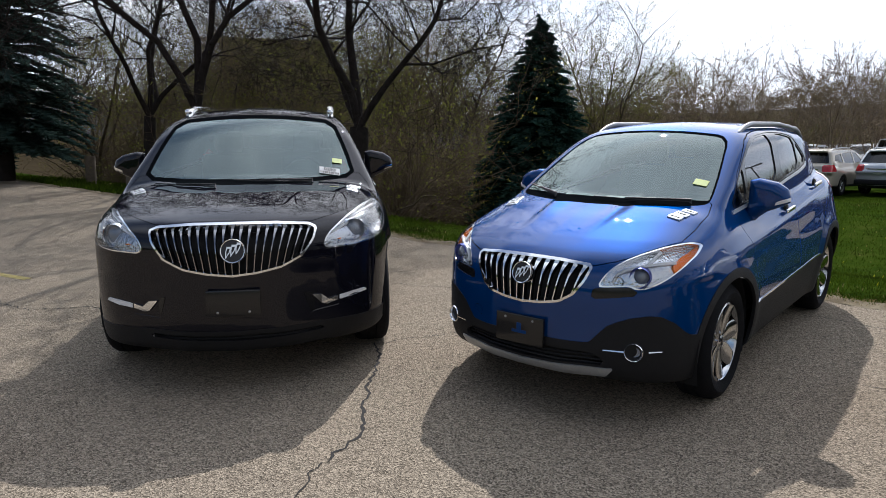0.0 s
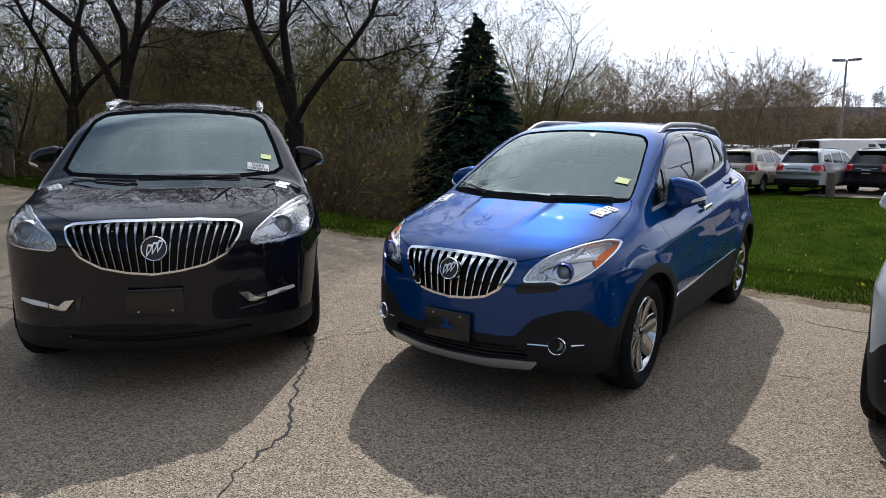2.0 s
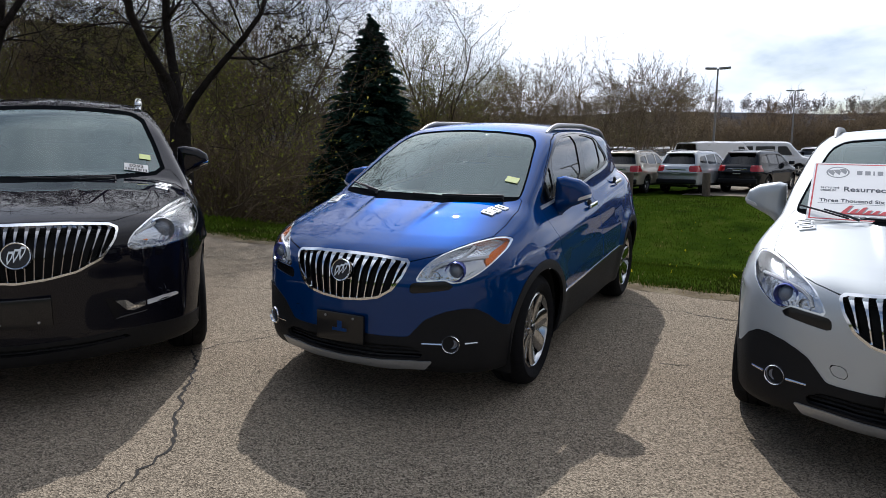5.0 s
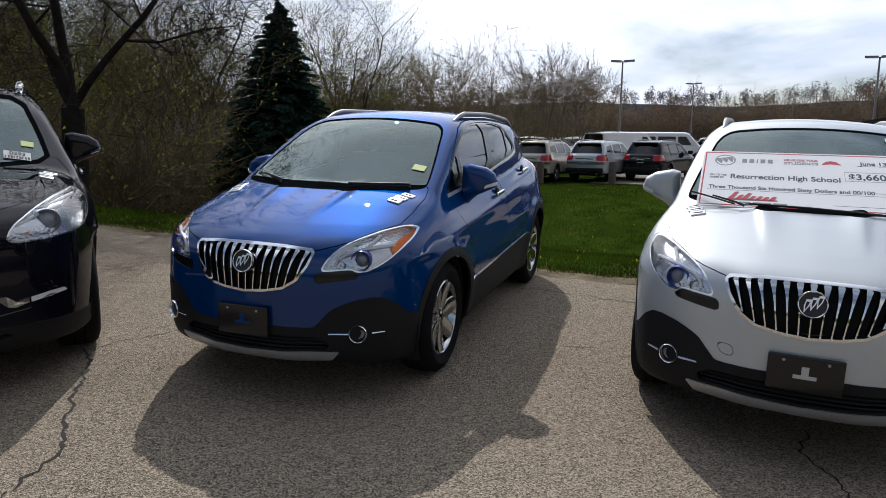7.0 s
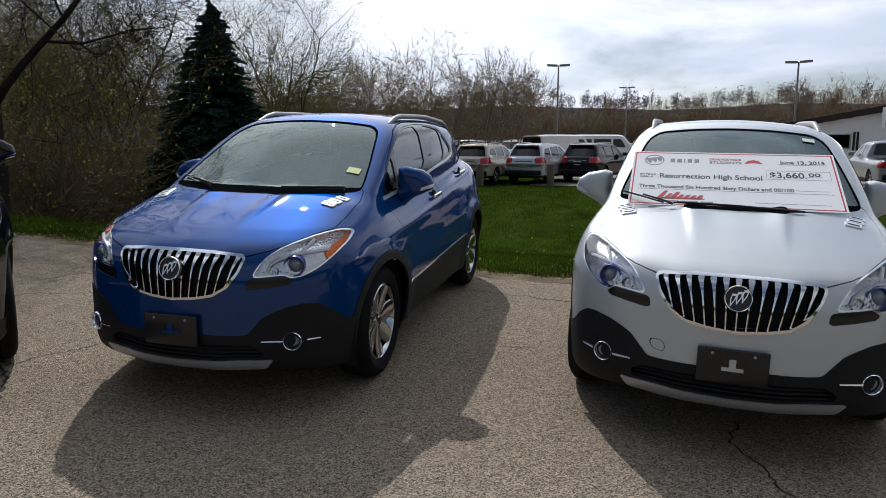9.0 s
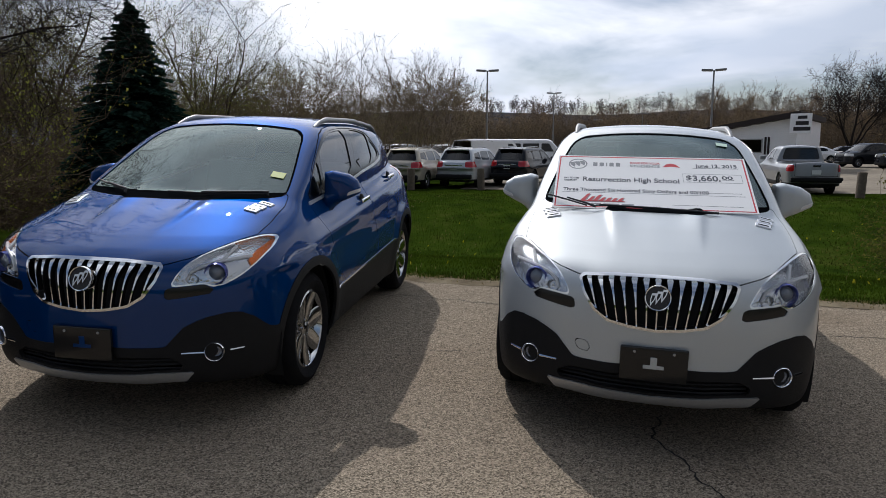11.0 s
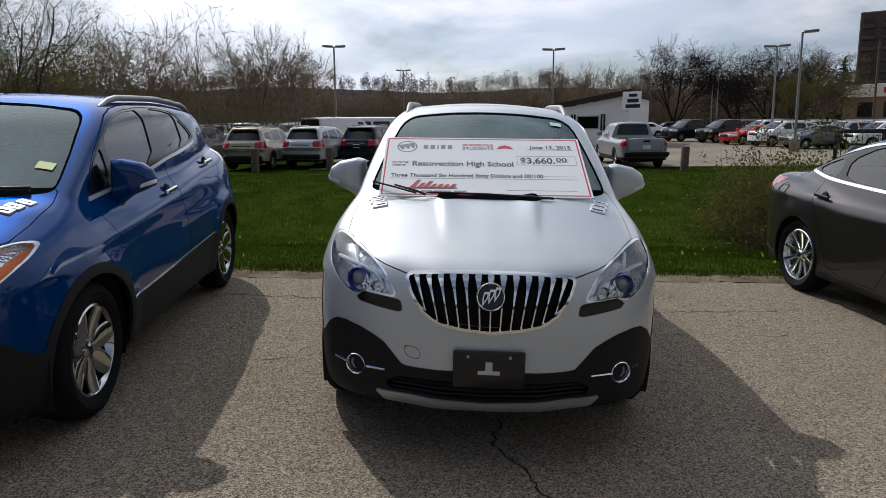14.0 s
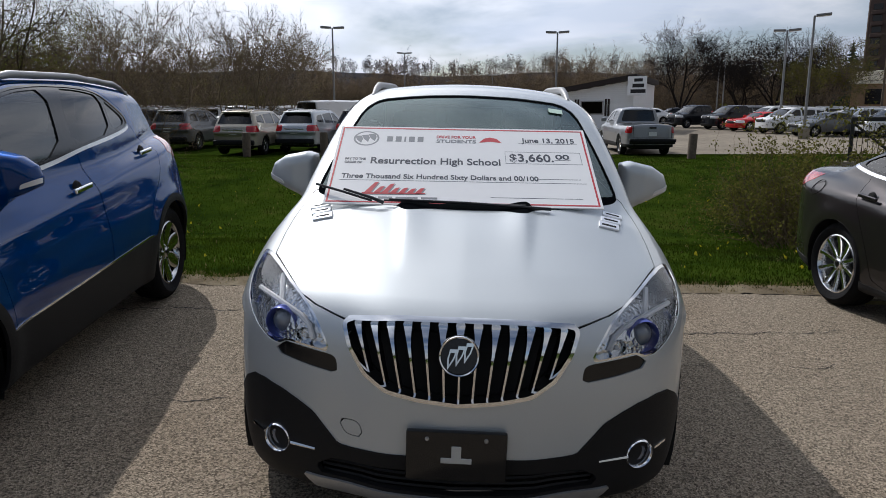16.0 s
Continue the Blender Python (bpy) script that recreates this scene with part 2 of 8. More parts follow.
def nets(f, lo, hi, h):
    """The zero surface of f in a box, from a grid of spacing h."""
    ax = [np.arange(lo[i], hi[i] + h, h) for i in range(3)]
    P = np.stack(np.meshgrid(*ax, indexing="ij"), -1)
    val = f(P.reshape(-1, 3)).reshape(P.shape[:3])
    s = val < 0
    n = [k - 1 for k in s.shape]
    cs = [s[i:n[0] + i, j:n[1] + j, k:n[2] + k] for i in (0, 1) for j in (0, 1) for k in (0, 1)]
    act = np.any(cs, 0) & ~np.all(cs, 0)
    idx = -np.ones(act.shape, int)
    cells = np.argwhere(act)
    idx[act] = np.arange(len(cells))
    acc, cnt = np.zeros((len(cells), 3)), np.zeros(len(cells))
    cor = [(i, j, k) for i in (0, 1) for j in (0, 1) for k in (0, 1)]
    for a in cor:
        for b in cor:
            if a < b and sum(abs(p - q) for p, q in zip(a, b)) == 1:
                va, vb = val[tuple((cells + a).T)], val[tuple((cells + b).T)]
                c = (va < 0) != (vb < 0)
                t = np.where(c, va / np.where(va == vb, 1, va - vb), 0)
                acc[c] += (np.array(a) + t[:, None] * (np.array(b) - np.array(a)))[c]
                cnt[c] += 1
    V = (cells + acc / cnt[:, None]) * h + np.array(lo)
    F = []
    for a in range(3):
        o = [1 if i != a else 0 for i in range(3)]
        sl0 = tuple(slice(o[i], s.shape[i] - 1) for i in range(3))
        sl1 = tuple(slice(o[i] + (i == a), s.shape[i] - 1 + (i == a)) for i in range(3))
        A, B = s[sl0], s[sl1]
        e = np.argwhere(A != B) + np.array(o)
        b, c = (a + 1) % 3, (a + 2) % 3
        q = []
        for db, dc in ((0, 0), (-1, 0), (-1, -1), (0, -1)):
            m = e.copy()
            m[:, b] += db
            m[:, c] += dc
            q.append(idx[tuple(m.T)])
        q = np.stack(q, 1)
        flip = ~A[tuple((e - np.array(o)).T)]
        q[flip] = q[flip][:, ::-1]
        F.append(q)
    F = np.concatenate(F)
    F = F[(F >= 0).all(1)]

    def grad(V):
        g = np.zeros_like(V)
        for i in range(3):
            d = np.zeros(3)
            d[i] = 0.002
            g[:, i] = (f(V + d) - f(V - d)) / 0.004
        return g
    for _ in range(4):
        g = grad(V)
        V = V - np.clip(f(V) / np.maximum((g * g).sum(1), 0.05), -h, h)[:, None] * g * 0.9
    g = grad(V)
    N = g / np.maximum(np.linalg.norm(g, axis=1), 1e-6)[:, None]
    return Shell(V, N, np.concatenate([F, np.repeat(F[:, 3:], 4, 1)], 1))


def cut(m, g):
    """Splits a shell along g = 0: the part with g < 0 and the rest."""
    g = np.where(np.abs(g) < 1e-7, 1e-7, g)
    G = g[m.F]
    mn, mx = G.min(1), G.max(1)
    ins, outs = [m.F[mx < 0]], [m.F[mn > 0]]
    nv, nn, made, a_in, a_out = [], [], {}, [], []
    base = len(m.V)

    def mid(a, b):
        k = (a, b) if a < b else (b, a)
        if k not in made:
            t = g[k[0]] / (g[k[0]] - g[k[1]])
            nv.append(m.V[k[0]] * (1 - t) + m.V[k[1]] * t)
            nn.append(m.N[k[0]] * (1 - t) + m.N[k[1]] * t)
            made[k] = base + len(nv) - 1
        return made[k]
    for face in m.F[(mn < 0) & (mx > 0)]:
        poly = list(dict.fromkeys(face.tolist()))
        pi, po = [], []
        for a, b in zip(poly, poly[1:] + poly[:1]):
            (pi if g[a] < 0 else po).append(a)
            if (g[a] < 0) != (g[b] < 0):
                k = mid(a, b)
                pi.append(k)
                po.append(k)
        for p, dest in ((pi, a_in), (po, a_out)):
            if len(p) > 8:
                dest.append((p[:5] + [p[4]] * 3))
                dest.append(([p[0]] + p[4:] + [p[-1]] * 7)[:8])
            elif len(p) > 2:
                dest.append(p + [p[-1]] * (8 - len(p)))
    V = np.concatenate([m.V, np.array(nv).reshape(-1, 3)])
    N = np.concatenate([m.N, np.array(nn).reshape(-1, 3)])
    if a_in:
        ins.append(np.array(a_in)); outs.append(np.array(a_out))
    return Shell(V, N, np.concatenate(ins)), Shell(V, N, np.concatenate(outs))


def pieces(m):
    """The separate pieces of a shell."""
    lab = np.arange(len(m.V))
    while True:
        low = lab[m.F].min(1)
        old = lab.copy()
        np.minimum.at(lab, m.F.ravel(), np.repeat(low, m.F.shape[1]))
        if (old == lab).all():
            break
    own = lab[m.F[:, 0]]
    return [Shell(m.V, m.N, m.F[own == k]) for k in np.unique(own)]


def psd(P, poly):
    """Signed distance of 2D points to a closed polygon (negative inside)."""
    A = np.array(poly, float)
    B = np.roll(A, -1, 0)
    d = np.full(len(P), 1e9)
    inside = np.zeros(len(P), bool)
    for a, b in zip(A, B):
        e = b - a
        w = P - a
        t = np.clip((w @ e) / max(e @ e, 1e-12), 0, 1)
        d = np.minimum(d, np.hypot(*(w - t[:, None] * e).T))
        c = (a[1] > P[:, 1]) != (b[1] > P[:, 1])
        with np.errstate(divide="ignore", invalid="ignore"):
            inside ^= c & (P[:, 0] < (b[0] - a[0]) * (P[:, 1] - a[1]) / (b[1] - a[1]) + a[0])
    return np.where(inside, -d, d)


def smoothed(poly, r=2):
    """Rounds a polygon's corners (corner cutting)."""
    p = np.array(poly, float)
    for _ in range(r):
        q = np.roll(p, -1, 0)
        p = np.stack([p * 0.8 + q * 0.2, p * 0.2 + q * 0.8], 1).reshape(-1, 2)
    return p


def mesh_of(sh, name, material, rim=0.0, rim_mat=None):
    """Mesh data of a shell; rim: depth by which its borders are turned inwards."""
    F = [list(dict.fromkeys(f)) for f in sh.F.tolist()]
    F = [f for f in F if len(f) > 2]
    V, N = sh.V, sh.N
    extra, ef = [], []
    if rim:
        seen = {}
        for f in F:
            for a, b in zip(f, f[1:] + f[:1]):
                k = (a, b) if a < b else (b, a)
                seen[k] = None if k in seen else (a, b)
        base, at = len(V), {}
        for e in seen.values():
            if e is None:
                continue
            for a in e:
                if a not in at:
                    at[a] = base + len(extra)
                    n = N[a] / max(np.linalg.norm(N[a]), 1e-6)
                    extra += [V[a], V[a] - n * rim]
            a, b = at[e[0]], at[e[1]]
            ef.append([b, a, a + 1, b + 1])
        if extra:
            V = np.concatenate([V, np.array(extra)])
    allf = F + ef
    used = np.unique(np.array([i for f in allf for i in f], int)) if allf else np.array([], int)
    remap = -np.ones(len(V), int)
    remap[used] = np.arange(len(used))
    me = bpy.data.meshes.new(name)
    me.from_pydata(V[used].tolist(), [], [[int(remap[i]) for i in f] for f in allf])
    me.polygons.foreach_set("use_smooth", [True] * len(me.polygons))
    me.materials.append(material)
    if rim_mat:
        me.materials.append(rim_mat)
        me.polygons.foreach_set("material_index", [0] * len(F) + [1] * len(ef))
    me.update()
    return me


def link(name, me, parent=None, label="", m=None, shadow=True):
    ob = new(name, me)
    ob.parent = parent
    if m is not None:
        ob.matrix_local = m
    if label:
        ob["label"] = label
    if not shadow:
        ob.visible_shadow = False
    return ob


def part(name, bm, material, parent=None, label="", m=None, smooth=True):
    me = bpy.data.meshes.new(name)
    bm.normal_update()
    bm.to_mesh(me)
    bm.free()
    if smooth:
        me.polygons.foreach_set("use_smooth", [True] * len(me.polygons))
        me.set_sharp_from_angle(angle=radians(40))
    me.materials.append(material)
    return link(name, me, parent, label, m)


def rbox(sx, sy, sz, bev=0.01, seg=2, m=None):
    """A box with rounded edges, centred."""
    bm = bmesh.new()
    bmesh.ops.create_cube(bm, size=1.0, matrix=Matrix.Diagonal((sx, sy, sz, 1)))
    if bev:
        bmesh.ops.bevel(bm, geom=bm.edges[:], offset=min(bev, 0.48 * min(sx, sy, sz)), segments=seg, affect="EDGES", profile=0.6)
    if m is not None:
        bm.transform(m)
    return bm


def lathe(profile, seg=40, arc=1.0):
    """A surface of revolution about y from (radius, y) pairs."""
    bm = bmesh.new()
    rings = []
    for k in range(seg):
        a = 2 * math.pi * arc * k / seg
        rings.append([bm.verts.new((r * math.cos(a), y, r * math.sin(a))) for r, y in profile])
    for k in range(seg):
        p, q = rings[k], rings[(k + 1) % seg]
        for i in range(len(profile) - 1):
            bm.faces.new((p[i], p[i + 1], q[i + 1], q[i]))
    bmesh.ops.remove_doubles(bm, verts=bm.verts[:], dist=1e-6)
    bmesh.ops.recalc_face_normals(bm, faces=bm.faces[:])
    return bm


def tube(points, radius, seg=8, bm=None, cap=True):
    """A tube along points; radius: a number or one for each point."""
    own = bm is None
    bm = bm or bmesh.new()
    pts = [Vector(p) for p in points]
    rr = radius if hasattr(radius, "__len__") else [radius] * len(pts)
    rings, up = [], Vector((0.13, 0.2, 1)).normalized()
    for i, p in enumerate(pts):
        d = (pts[min(i + 1, len(pts) - 1)] - pts[max(i - 1, 0)]).normalized()
        u = d.cross(up)
        if u.length < 1e-3:
            u = d.cross(Vector((1, 0, 0)))
        u.normalize()
        v = d.cross(u)
        rings.append([bm.verts.new(p + (u * math.cos(a) + v * math.sin(a)) * rr[i]) for a in [2 * math.pi * k / seg for k in range(seg)]])
    for p, q in zip(rings, rings[1:]):
        for k in range(seg):
            bm.faces.new((p[k], q[k], q[(k + 1) % seg], p[(k + 1) % seg]))
    if cap and seg > 2:
        bm.faces.new(rings[0]); bm.faces.new(rings[-1][::-1])
    return bm

# ---------------------------------------------------------------- cars
def body_field(s):
    """The signed field of a car's outer skin. x ahead of the front axle, y to the left, z above the ground."""
    wsA, wsB = s["ws"]
    rgA, rgB = s["rg"]
    kk = s.get("k", 0.06)

    def f(P):
        x, y, z = P[:, 0], np.abs(P[:, 1]), P[:, 2]
        bow = s["bow"](y)
        a = (x - s["xf"](z) + bow) / np.sqrt(1 + s["xf"].slope(z) ** 2 + s["bow"].slope(y) ** 2)
        W = s["W"](z) - s["taper"](x)
        for wx in s["axles"]:
            r = np.hypot(x - wx, z - s["R"])
            W = W + s["flare"] * np.exp(-((r - s["Ra"] - 0.03) / 0.09) ** 2)
        c0, c1 = s["crease"]
        W = W + c1 * np.exp(-((z - c0(x)) / s.get("cw", 0.05)) ** 2)
        W = W - s.get("scoop", 0.0) * np.exp(-((z - c0(x) + 0.17) / 0.08) ** 2) * np.clip((-0.3 - x) / 0.3, 0, 1) * np.clip((x + 2.3) / 0.3, 0, 1)
        b = (y - W) / np.sqrt(1 + s["W"].slope(z) ** 2)
        ht = s["zh"](x) - s["crown"](y)
        ht = ht + s["ridge"] * np.exp(-((y - 0.20 - 0.09 * np.clip(0.6 - x, 0, 1)) / np.where(y < 0.20 + 0.09 * np.clip(0.6 - x, 0, 1), 0.075, 0.020)) ** 2) * np.clip((x + 0.25) / 0.15, 0, 1) * np.clip((0.62 - x) / 0.45, 0, 1)
        c = (z - ht) / np.sqrt(1 + s["zh"].slope(x) ** 2 + s["crown"].slope(y) ** 2)
        d = (s["xr"](z) + s["rbow"](y) - x) / np.sqrt(1 + s["xr"].slope(z) ** 2 + s["rbow"].slope(y) ** 2)
        low = smax(smax(a, d, 0.02), b, 0.10)
        low = smax(low, c, s.get("kh", 0.09))
        low = smax(low, s["zb"](x) - z, 0.05)
        # cabin
        n = np.array([wsA[2] - wsB[2], wsB[0] - wsA[0]]) * -1
        n /= np.linalg.norm(n)
        w = n[0] * (x - wsA[0] - s["wsbow"] * (1 - (y / wsA[1]) ** 2)) + n[1] * (z - wsA[2])
        m = np.array([-(rgB[1] - rgA[1]), rgB[0] - rgA[0]])
        m /= np.linalg.norm(m)
        q = m[0] * (x - rgA[0] - s["rgbow"] * (y / 0.6) ** 2) + m[1] * (z - rgA[1])
        ro = z - s["zr"](x) + s["rcrown"] * (y / 0.55) ** 2
        sd = (y - s["Wg"](z) + s.get("gtaper", s["taper"])(x)) / np.sqrt(1 + s["Wg"].slope(z) ** 2)
        cab = smax(smax(w, q, 0.02), sd, s.get("kw", 0.06))
        cab = smax(cab, ro, kk)
        cab = smax(cab, 0.8 - z, 0.02)
        return smin(low, cab, s.get("kj", 0.035))
    return f


class Fit:
    """Places on a shell."""
    def __init__(self, sh):
        self.sh = sh

    def front(self, y, z):
        v, n = self.sh.V, self.sh.N
        k = np.argmin(np.hypot(v[:, 1] - y, v[:, 2] - z) + 9 * (n[:, 0] < 0.05))
        return Vector(v[k]), Vector(n[k]).normalized()

    def top(self, x, y):
        v, n = self.sh.V, self.sh.N
        k = np.argmin(np.hypot(v[:, 0] - x, v[:, 1] - y) + 9 * (n[:, 2] < 0.2))
        return Vector(v[k]), Vector(n[k]).normalized()

    def side(self, x, z, sg):
        v, n = self.sh.V, self.sh.N
        k = np.argmin(np.hypot(v[:, 0] - x, v[:, 2] - z) + 9 * (n[:, 1] * sg < 0.2))
        return Vector(v[k]), Vector(n[k]).normalized()


def wheel(R, width, rim_r, spokes, style, material):
    """A wheel: its axle along y, the outer face towards +y."""
    e = new("wheel")
    h = width / 2
    tyre = lathe([(rim_r - 0.005, -h * 0.8), (rim_r + 0.012, -h * 0.95), (rim_r + (R - rim_r) * 0.5, -h * 1.06), (R - 0.022, -h * 0.92), (R - 0.004, -h * 0.7), (R, -h * 0.3),
                  (R, -h * 0.28), (R - 0.008, -h * 0.26), (R - 0.008, -h * 0.22), (R, -h * 0.2), (R, h * 0.2), (R - 0.008, h * 0.22), (R - 0.008, h * 0.26), (R, h * 0.28),
                  (R, h * 0.3), (R - 0.004, h * 0.7), (R - 0.022, h * 0.92), (rim_r + (R - rim_r) * 0.5, h * 1.06), (rim_r + 0.012, h * 0.95), (rim_r - 0.005, h * 0.8)], 56)
    part("tyre", tyre, M_RUBBER, e)
    barrel = lathe([(rim_r - 0.002, h * 0.86), (rim_r - 0.012, h * 0.9), (rim_r - 0.02, h * 0.8), (rim_r - 0.03, h * 0.3), (rim_r - 0.05, -h * 0.5), (rim_r - 0.01, -h * 0.85)], 56)
    rim = part("rim", barrel, material, e, "polished alloy wheel rim")
    bm = lathe([(0.02, -h * 0.1), (rim_r * 0.72, -h * 0.1), (rim_r * 0.72, -h * 0.25), (0.02, -h * 0.25)], 32)
    part("brake_disc", bm, M_RIMDARK, e)
    for k in range(spokes):
        bm = bmesh.new()
        n = 6
        rows = []
        for i in range(n + 1):
            t = i / n
            r = 0.045 + (rim_r - 0.016 - 0.045) * t
            if style == "wide":
                w = 0.026 + 0.020 * math.sin(math.pi * min(1, t * 0.9 + 0.1)) + 0.026 * t
            elif style == "thin":
                w = 0.013 + 0.006 * t
            else:
                w = 0.020 + 0.016 * t
            yo = h * (0.60 + 0.22 * t * t)
            rows.append([bm.verts.new(v) for v in ((r, yo - 0.004, -w), (r, yo + 0.004, -w * 0.7), (r, yo + 0.004, w * 0.7), (r, yo - 0.004, w), (r, yo - 0.045, w * 0.8), (r, yo - 0.045, -w * 0.8))])
        for p, q in zip(rows, rows[1:]):
            for i in range(6):
                bm.faces.new((p[i], p[(i + 1) % 6], q[(i + 1) % 6], q[i]))
        bm.faces.new(rows[0]); bm.faces.new(rows[-1][::-1])
        bmesh.ops.recalc_face_normals(bm, faces=bm.faces[:])
        bm.transform(Matrix.Rotation(2 * math.pi * (k + 0.25) / spokes, 4, "Y"))
        part("spoke", bm, material, rim)
    part("hub", lathe([(0.0, h * 0.74), (0.028, h * 0.73), (0.034, h * 0.68), (0.058, h * 0.64), (0.066, h * 0.55), (0.066, h * 0.1)], 28), material, e)
    part("hub_cap", lathe([(0.0, h * 0.765), (0.022, h * 0.755), (0.027, h * 0.72)], 24), M_GLOSSBLK, e)
    for k in range(5):
        a = 2 * math.pi * (k + 0.5) / 5
        part("wheel_nut", lathe([(0, h * 0.69), (0.008, h * 0.68), (0.01, h * 0.6)], 8), M_CHROME, e, m=Matrix.Translation((0.048 * math.cos(a), 0, 0.048 * math.sin(a))))
    return e


def emblem(at, n, r, parent):
    """A round chrome emblem of three slanted shields, as plain shapes."""
    rot = n.to_track_quat("Y", "Z").to_matrix().to_4x4()
    m = Matrix.Translation(at) @ rot
    disc = part("badge", lathe([(0, 0.004), (r * 0.86, 0.004), (r * 0.86, -0.02)], 32), M_GLOSSBLK, parent, "round black and chrome badge", m)
    bm = lathe([(r * 0.88, 0.0), (r * 0.89, 0.010), (r * 0.95, 0.012), (r, 0.006), (r, -0.03)], 36)
    part("badge_ring", bm, M_CHROME, disc)
    for k in (-1, 0, 1):
        bm = bmesh.new()
        w, hh = r * 0.185, r * 0.50
        pts = [(-w, hh), (w, hh), (w * 0.9, 0), (0, -hh), (-w * 0.9, 0)]
        def at_(q, px, pz, y):
            px, pz = px * q, pz * q + (1 - q) * hh * 0.2
            return bm.verts.new((-(k * r * 0.40) - px - pz * 0.30, y, pz + k * r * 0.16))
        rings = [[at_(q, px, pz, y) for px, pz in pts] for q, y in ((1.0, 0.004), (1.0, 0.011), (0.58, 0.011), (0.58, 0.004))]
        for u, v in zip(rings, rings[1:]):
            for i in range(5):
                bm.faces.new((u[i], u[(i + 1) % 5], v[(i + 1) % 5], v[i]))
        bmesh.ops.recalc_face_normals(bm, faces=bm.faces[:])
        part("shield", bm, M_CHROME, disc, smooth=False)


def capsule(P, a, b, r0, r1):
    a, b = np.array(a), np.array(b)
    t = np.clip((P - a) @ (b - a) / ((b - a) @ (b - a)), 0, 1)
    return np.linalg.norm(P - a - t[:, None] * (b - a), axis=1) - (r0 + (r1 - r0) * t)


def door_mirror(s, car, sg, material):
    mx, my, mz = s["mirror"]
    mx0, my0, mz0 = mx, my - 0.108, mz - 0.002

    def f(P):
        Q = P * np.array([1, sg, 1])
        yz_ = np.stack([Q[:, 1] - my0, Q[:, 2] - mz0], 1)
        k = 1.12 * psd(yz_ / 1.12, [(-0.100, 0.088), (-0.055, 0.100), (0.040, 0.080), (0.095, 0.045), (0.112, 0.0), (0.108, -0.032), (0.03, -0.070), (-0.045, -0.100), (-0.105, -0.105)])
        k = smax(k, np.abs(Q[:, 0] - mx0 - 0.02) - 0.075 + 0.25 * np.maximum(yz_[:, 0], 0), 0.055)
        k = smax(k, (mx0 - 0.045) - Q[:, 0], 0.015)
        arm = capsule(Q, (mx0 + 0.02, my0 - 0.070, mz0 - 0.08), (mx0 + 0.05, my0 - 0.15, mz0 - 0.21), 0.044, 0.034)
        return smin(k, arm, 0.035)
    sh = nets(f, (mx0 - 0.1, sg * my0 - 0.26, mz0 - 0.29), (mx0 + 0.16, sg * my0 + 0.26, mz0 + 0.14), 0.011)
    low, upper = cut(sh, sh.V[:, 2] - (mz0 - 0.100 + 0.10 * (sh.V[:, 1] * sg - my0)))
    cap = link("door_mirror", mesh_of(upper, "door_mirror", material, 0.006), car)
    link("mirror_base", mesh_of(low, "mirror_base", M_PLASTIC if s["name"] == "black" else material, 0.004), cap)
    st, _ = cut(upper, psd(np.stack([upper.V[:, 1] * sg - my0, upper.V[:, 2] - mz0], 1), [(0.045, -0.048), (0.13, -0.020), (0.13, 0.002), (0.055, -0.026)]) + 9 * (upper.N[:, 0] < 0.02))
    if len(st.F):
        link("mirror_lamp", mesh_of(st.move(0.003), "mirror_lamp", M_WHITEP if s["name"] != "black" else M_CHROME, 0.004), cap)
    gl = rbox(0.004, 0.15, 0.11, 0.002, 1)
    part("mirror_glass", gl, M_CHROME, cap, m=Matrix.Translation((mx0 - 0.046, sg * (my0 - 0.025), mz0)))


def seat(car, x, y, z0, w, bench=False):
    e = part("seat_cushion" if not bench else "bench_cushion", rbox(0.50, w, 0.16, 0.06, 3), M_SEAT, car, m=pose(x, y, z0, 0, -6, 0))
    part("backrest", rbox(0.13, w * 0.96, 0.62, 0.055, 3), M_SEAT, car, m=pose(x - 0.33, y, z0 + 0.34, 0, -17, 0))
    for dy in ((0,) if not bench else (-0.38, 0.38)):
        part("headrest", rbox(0.10, 0.26, 0.17, 0.045, 3), M_SEAT, car, m=pose(x - 0.46, y + dy, z0 + 0.74, 0, -10, 0))
    return e


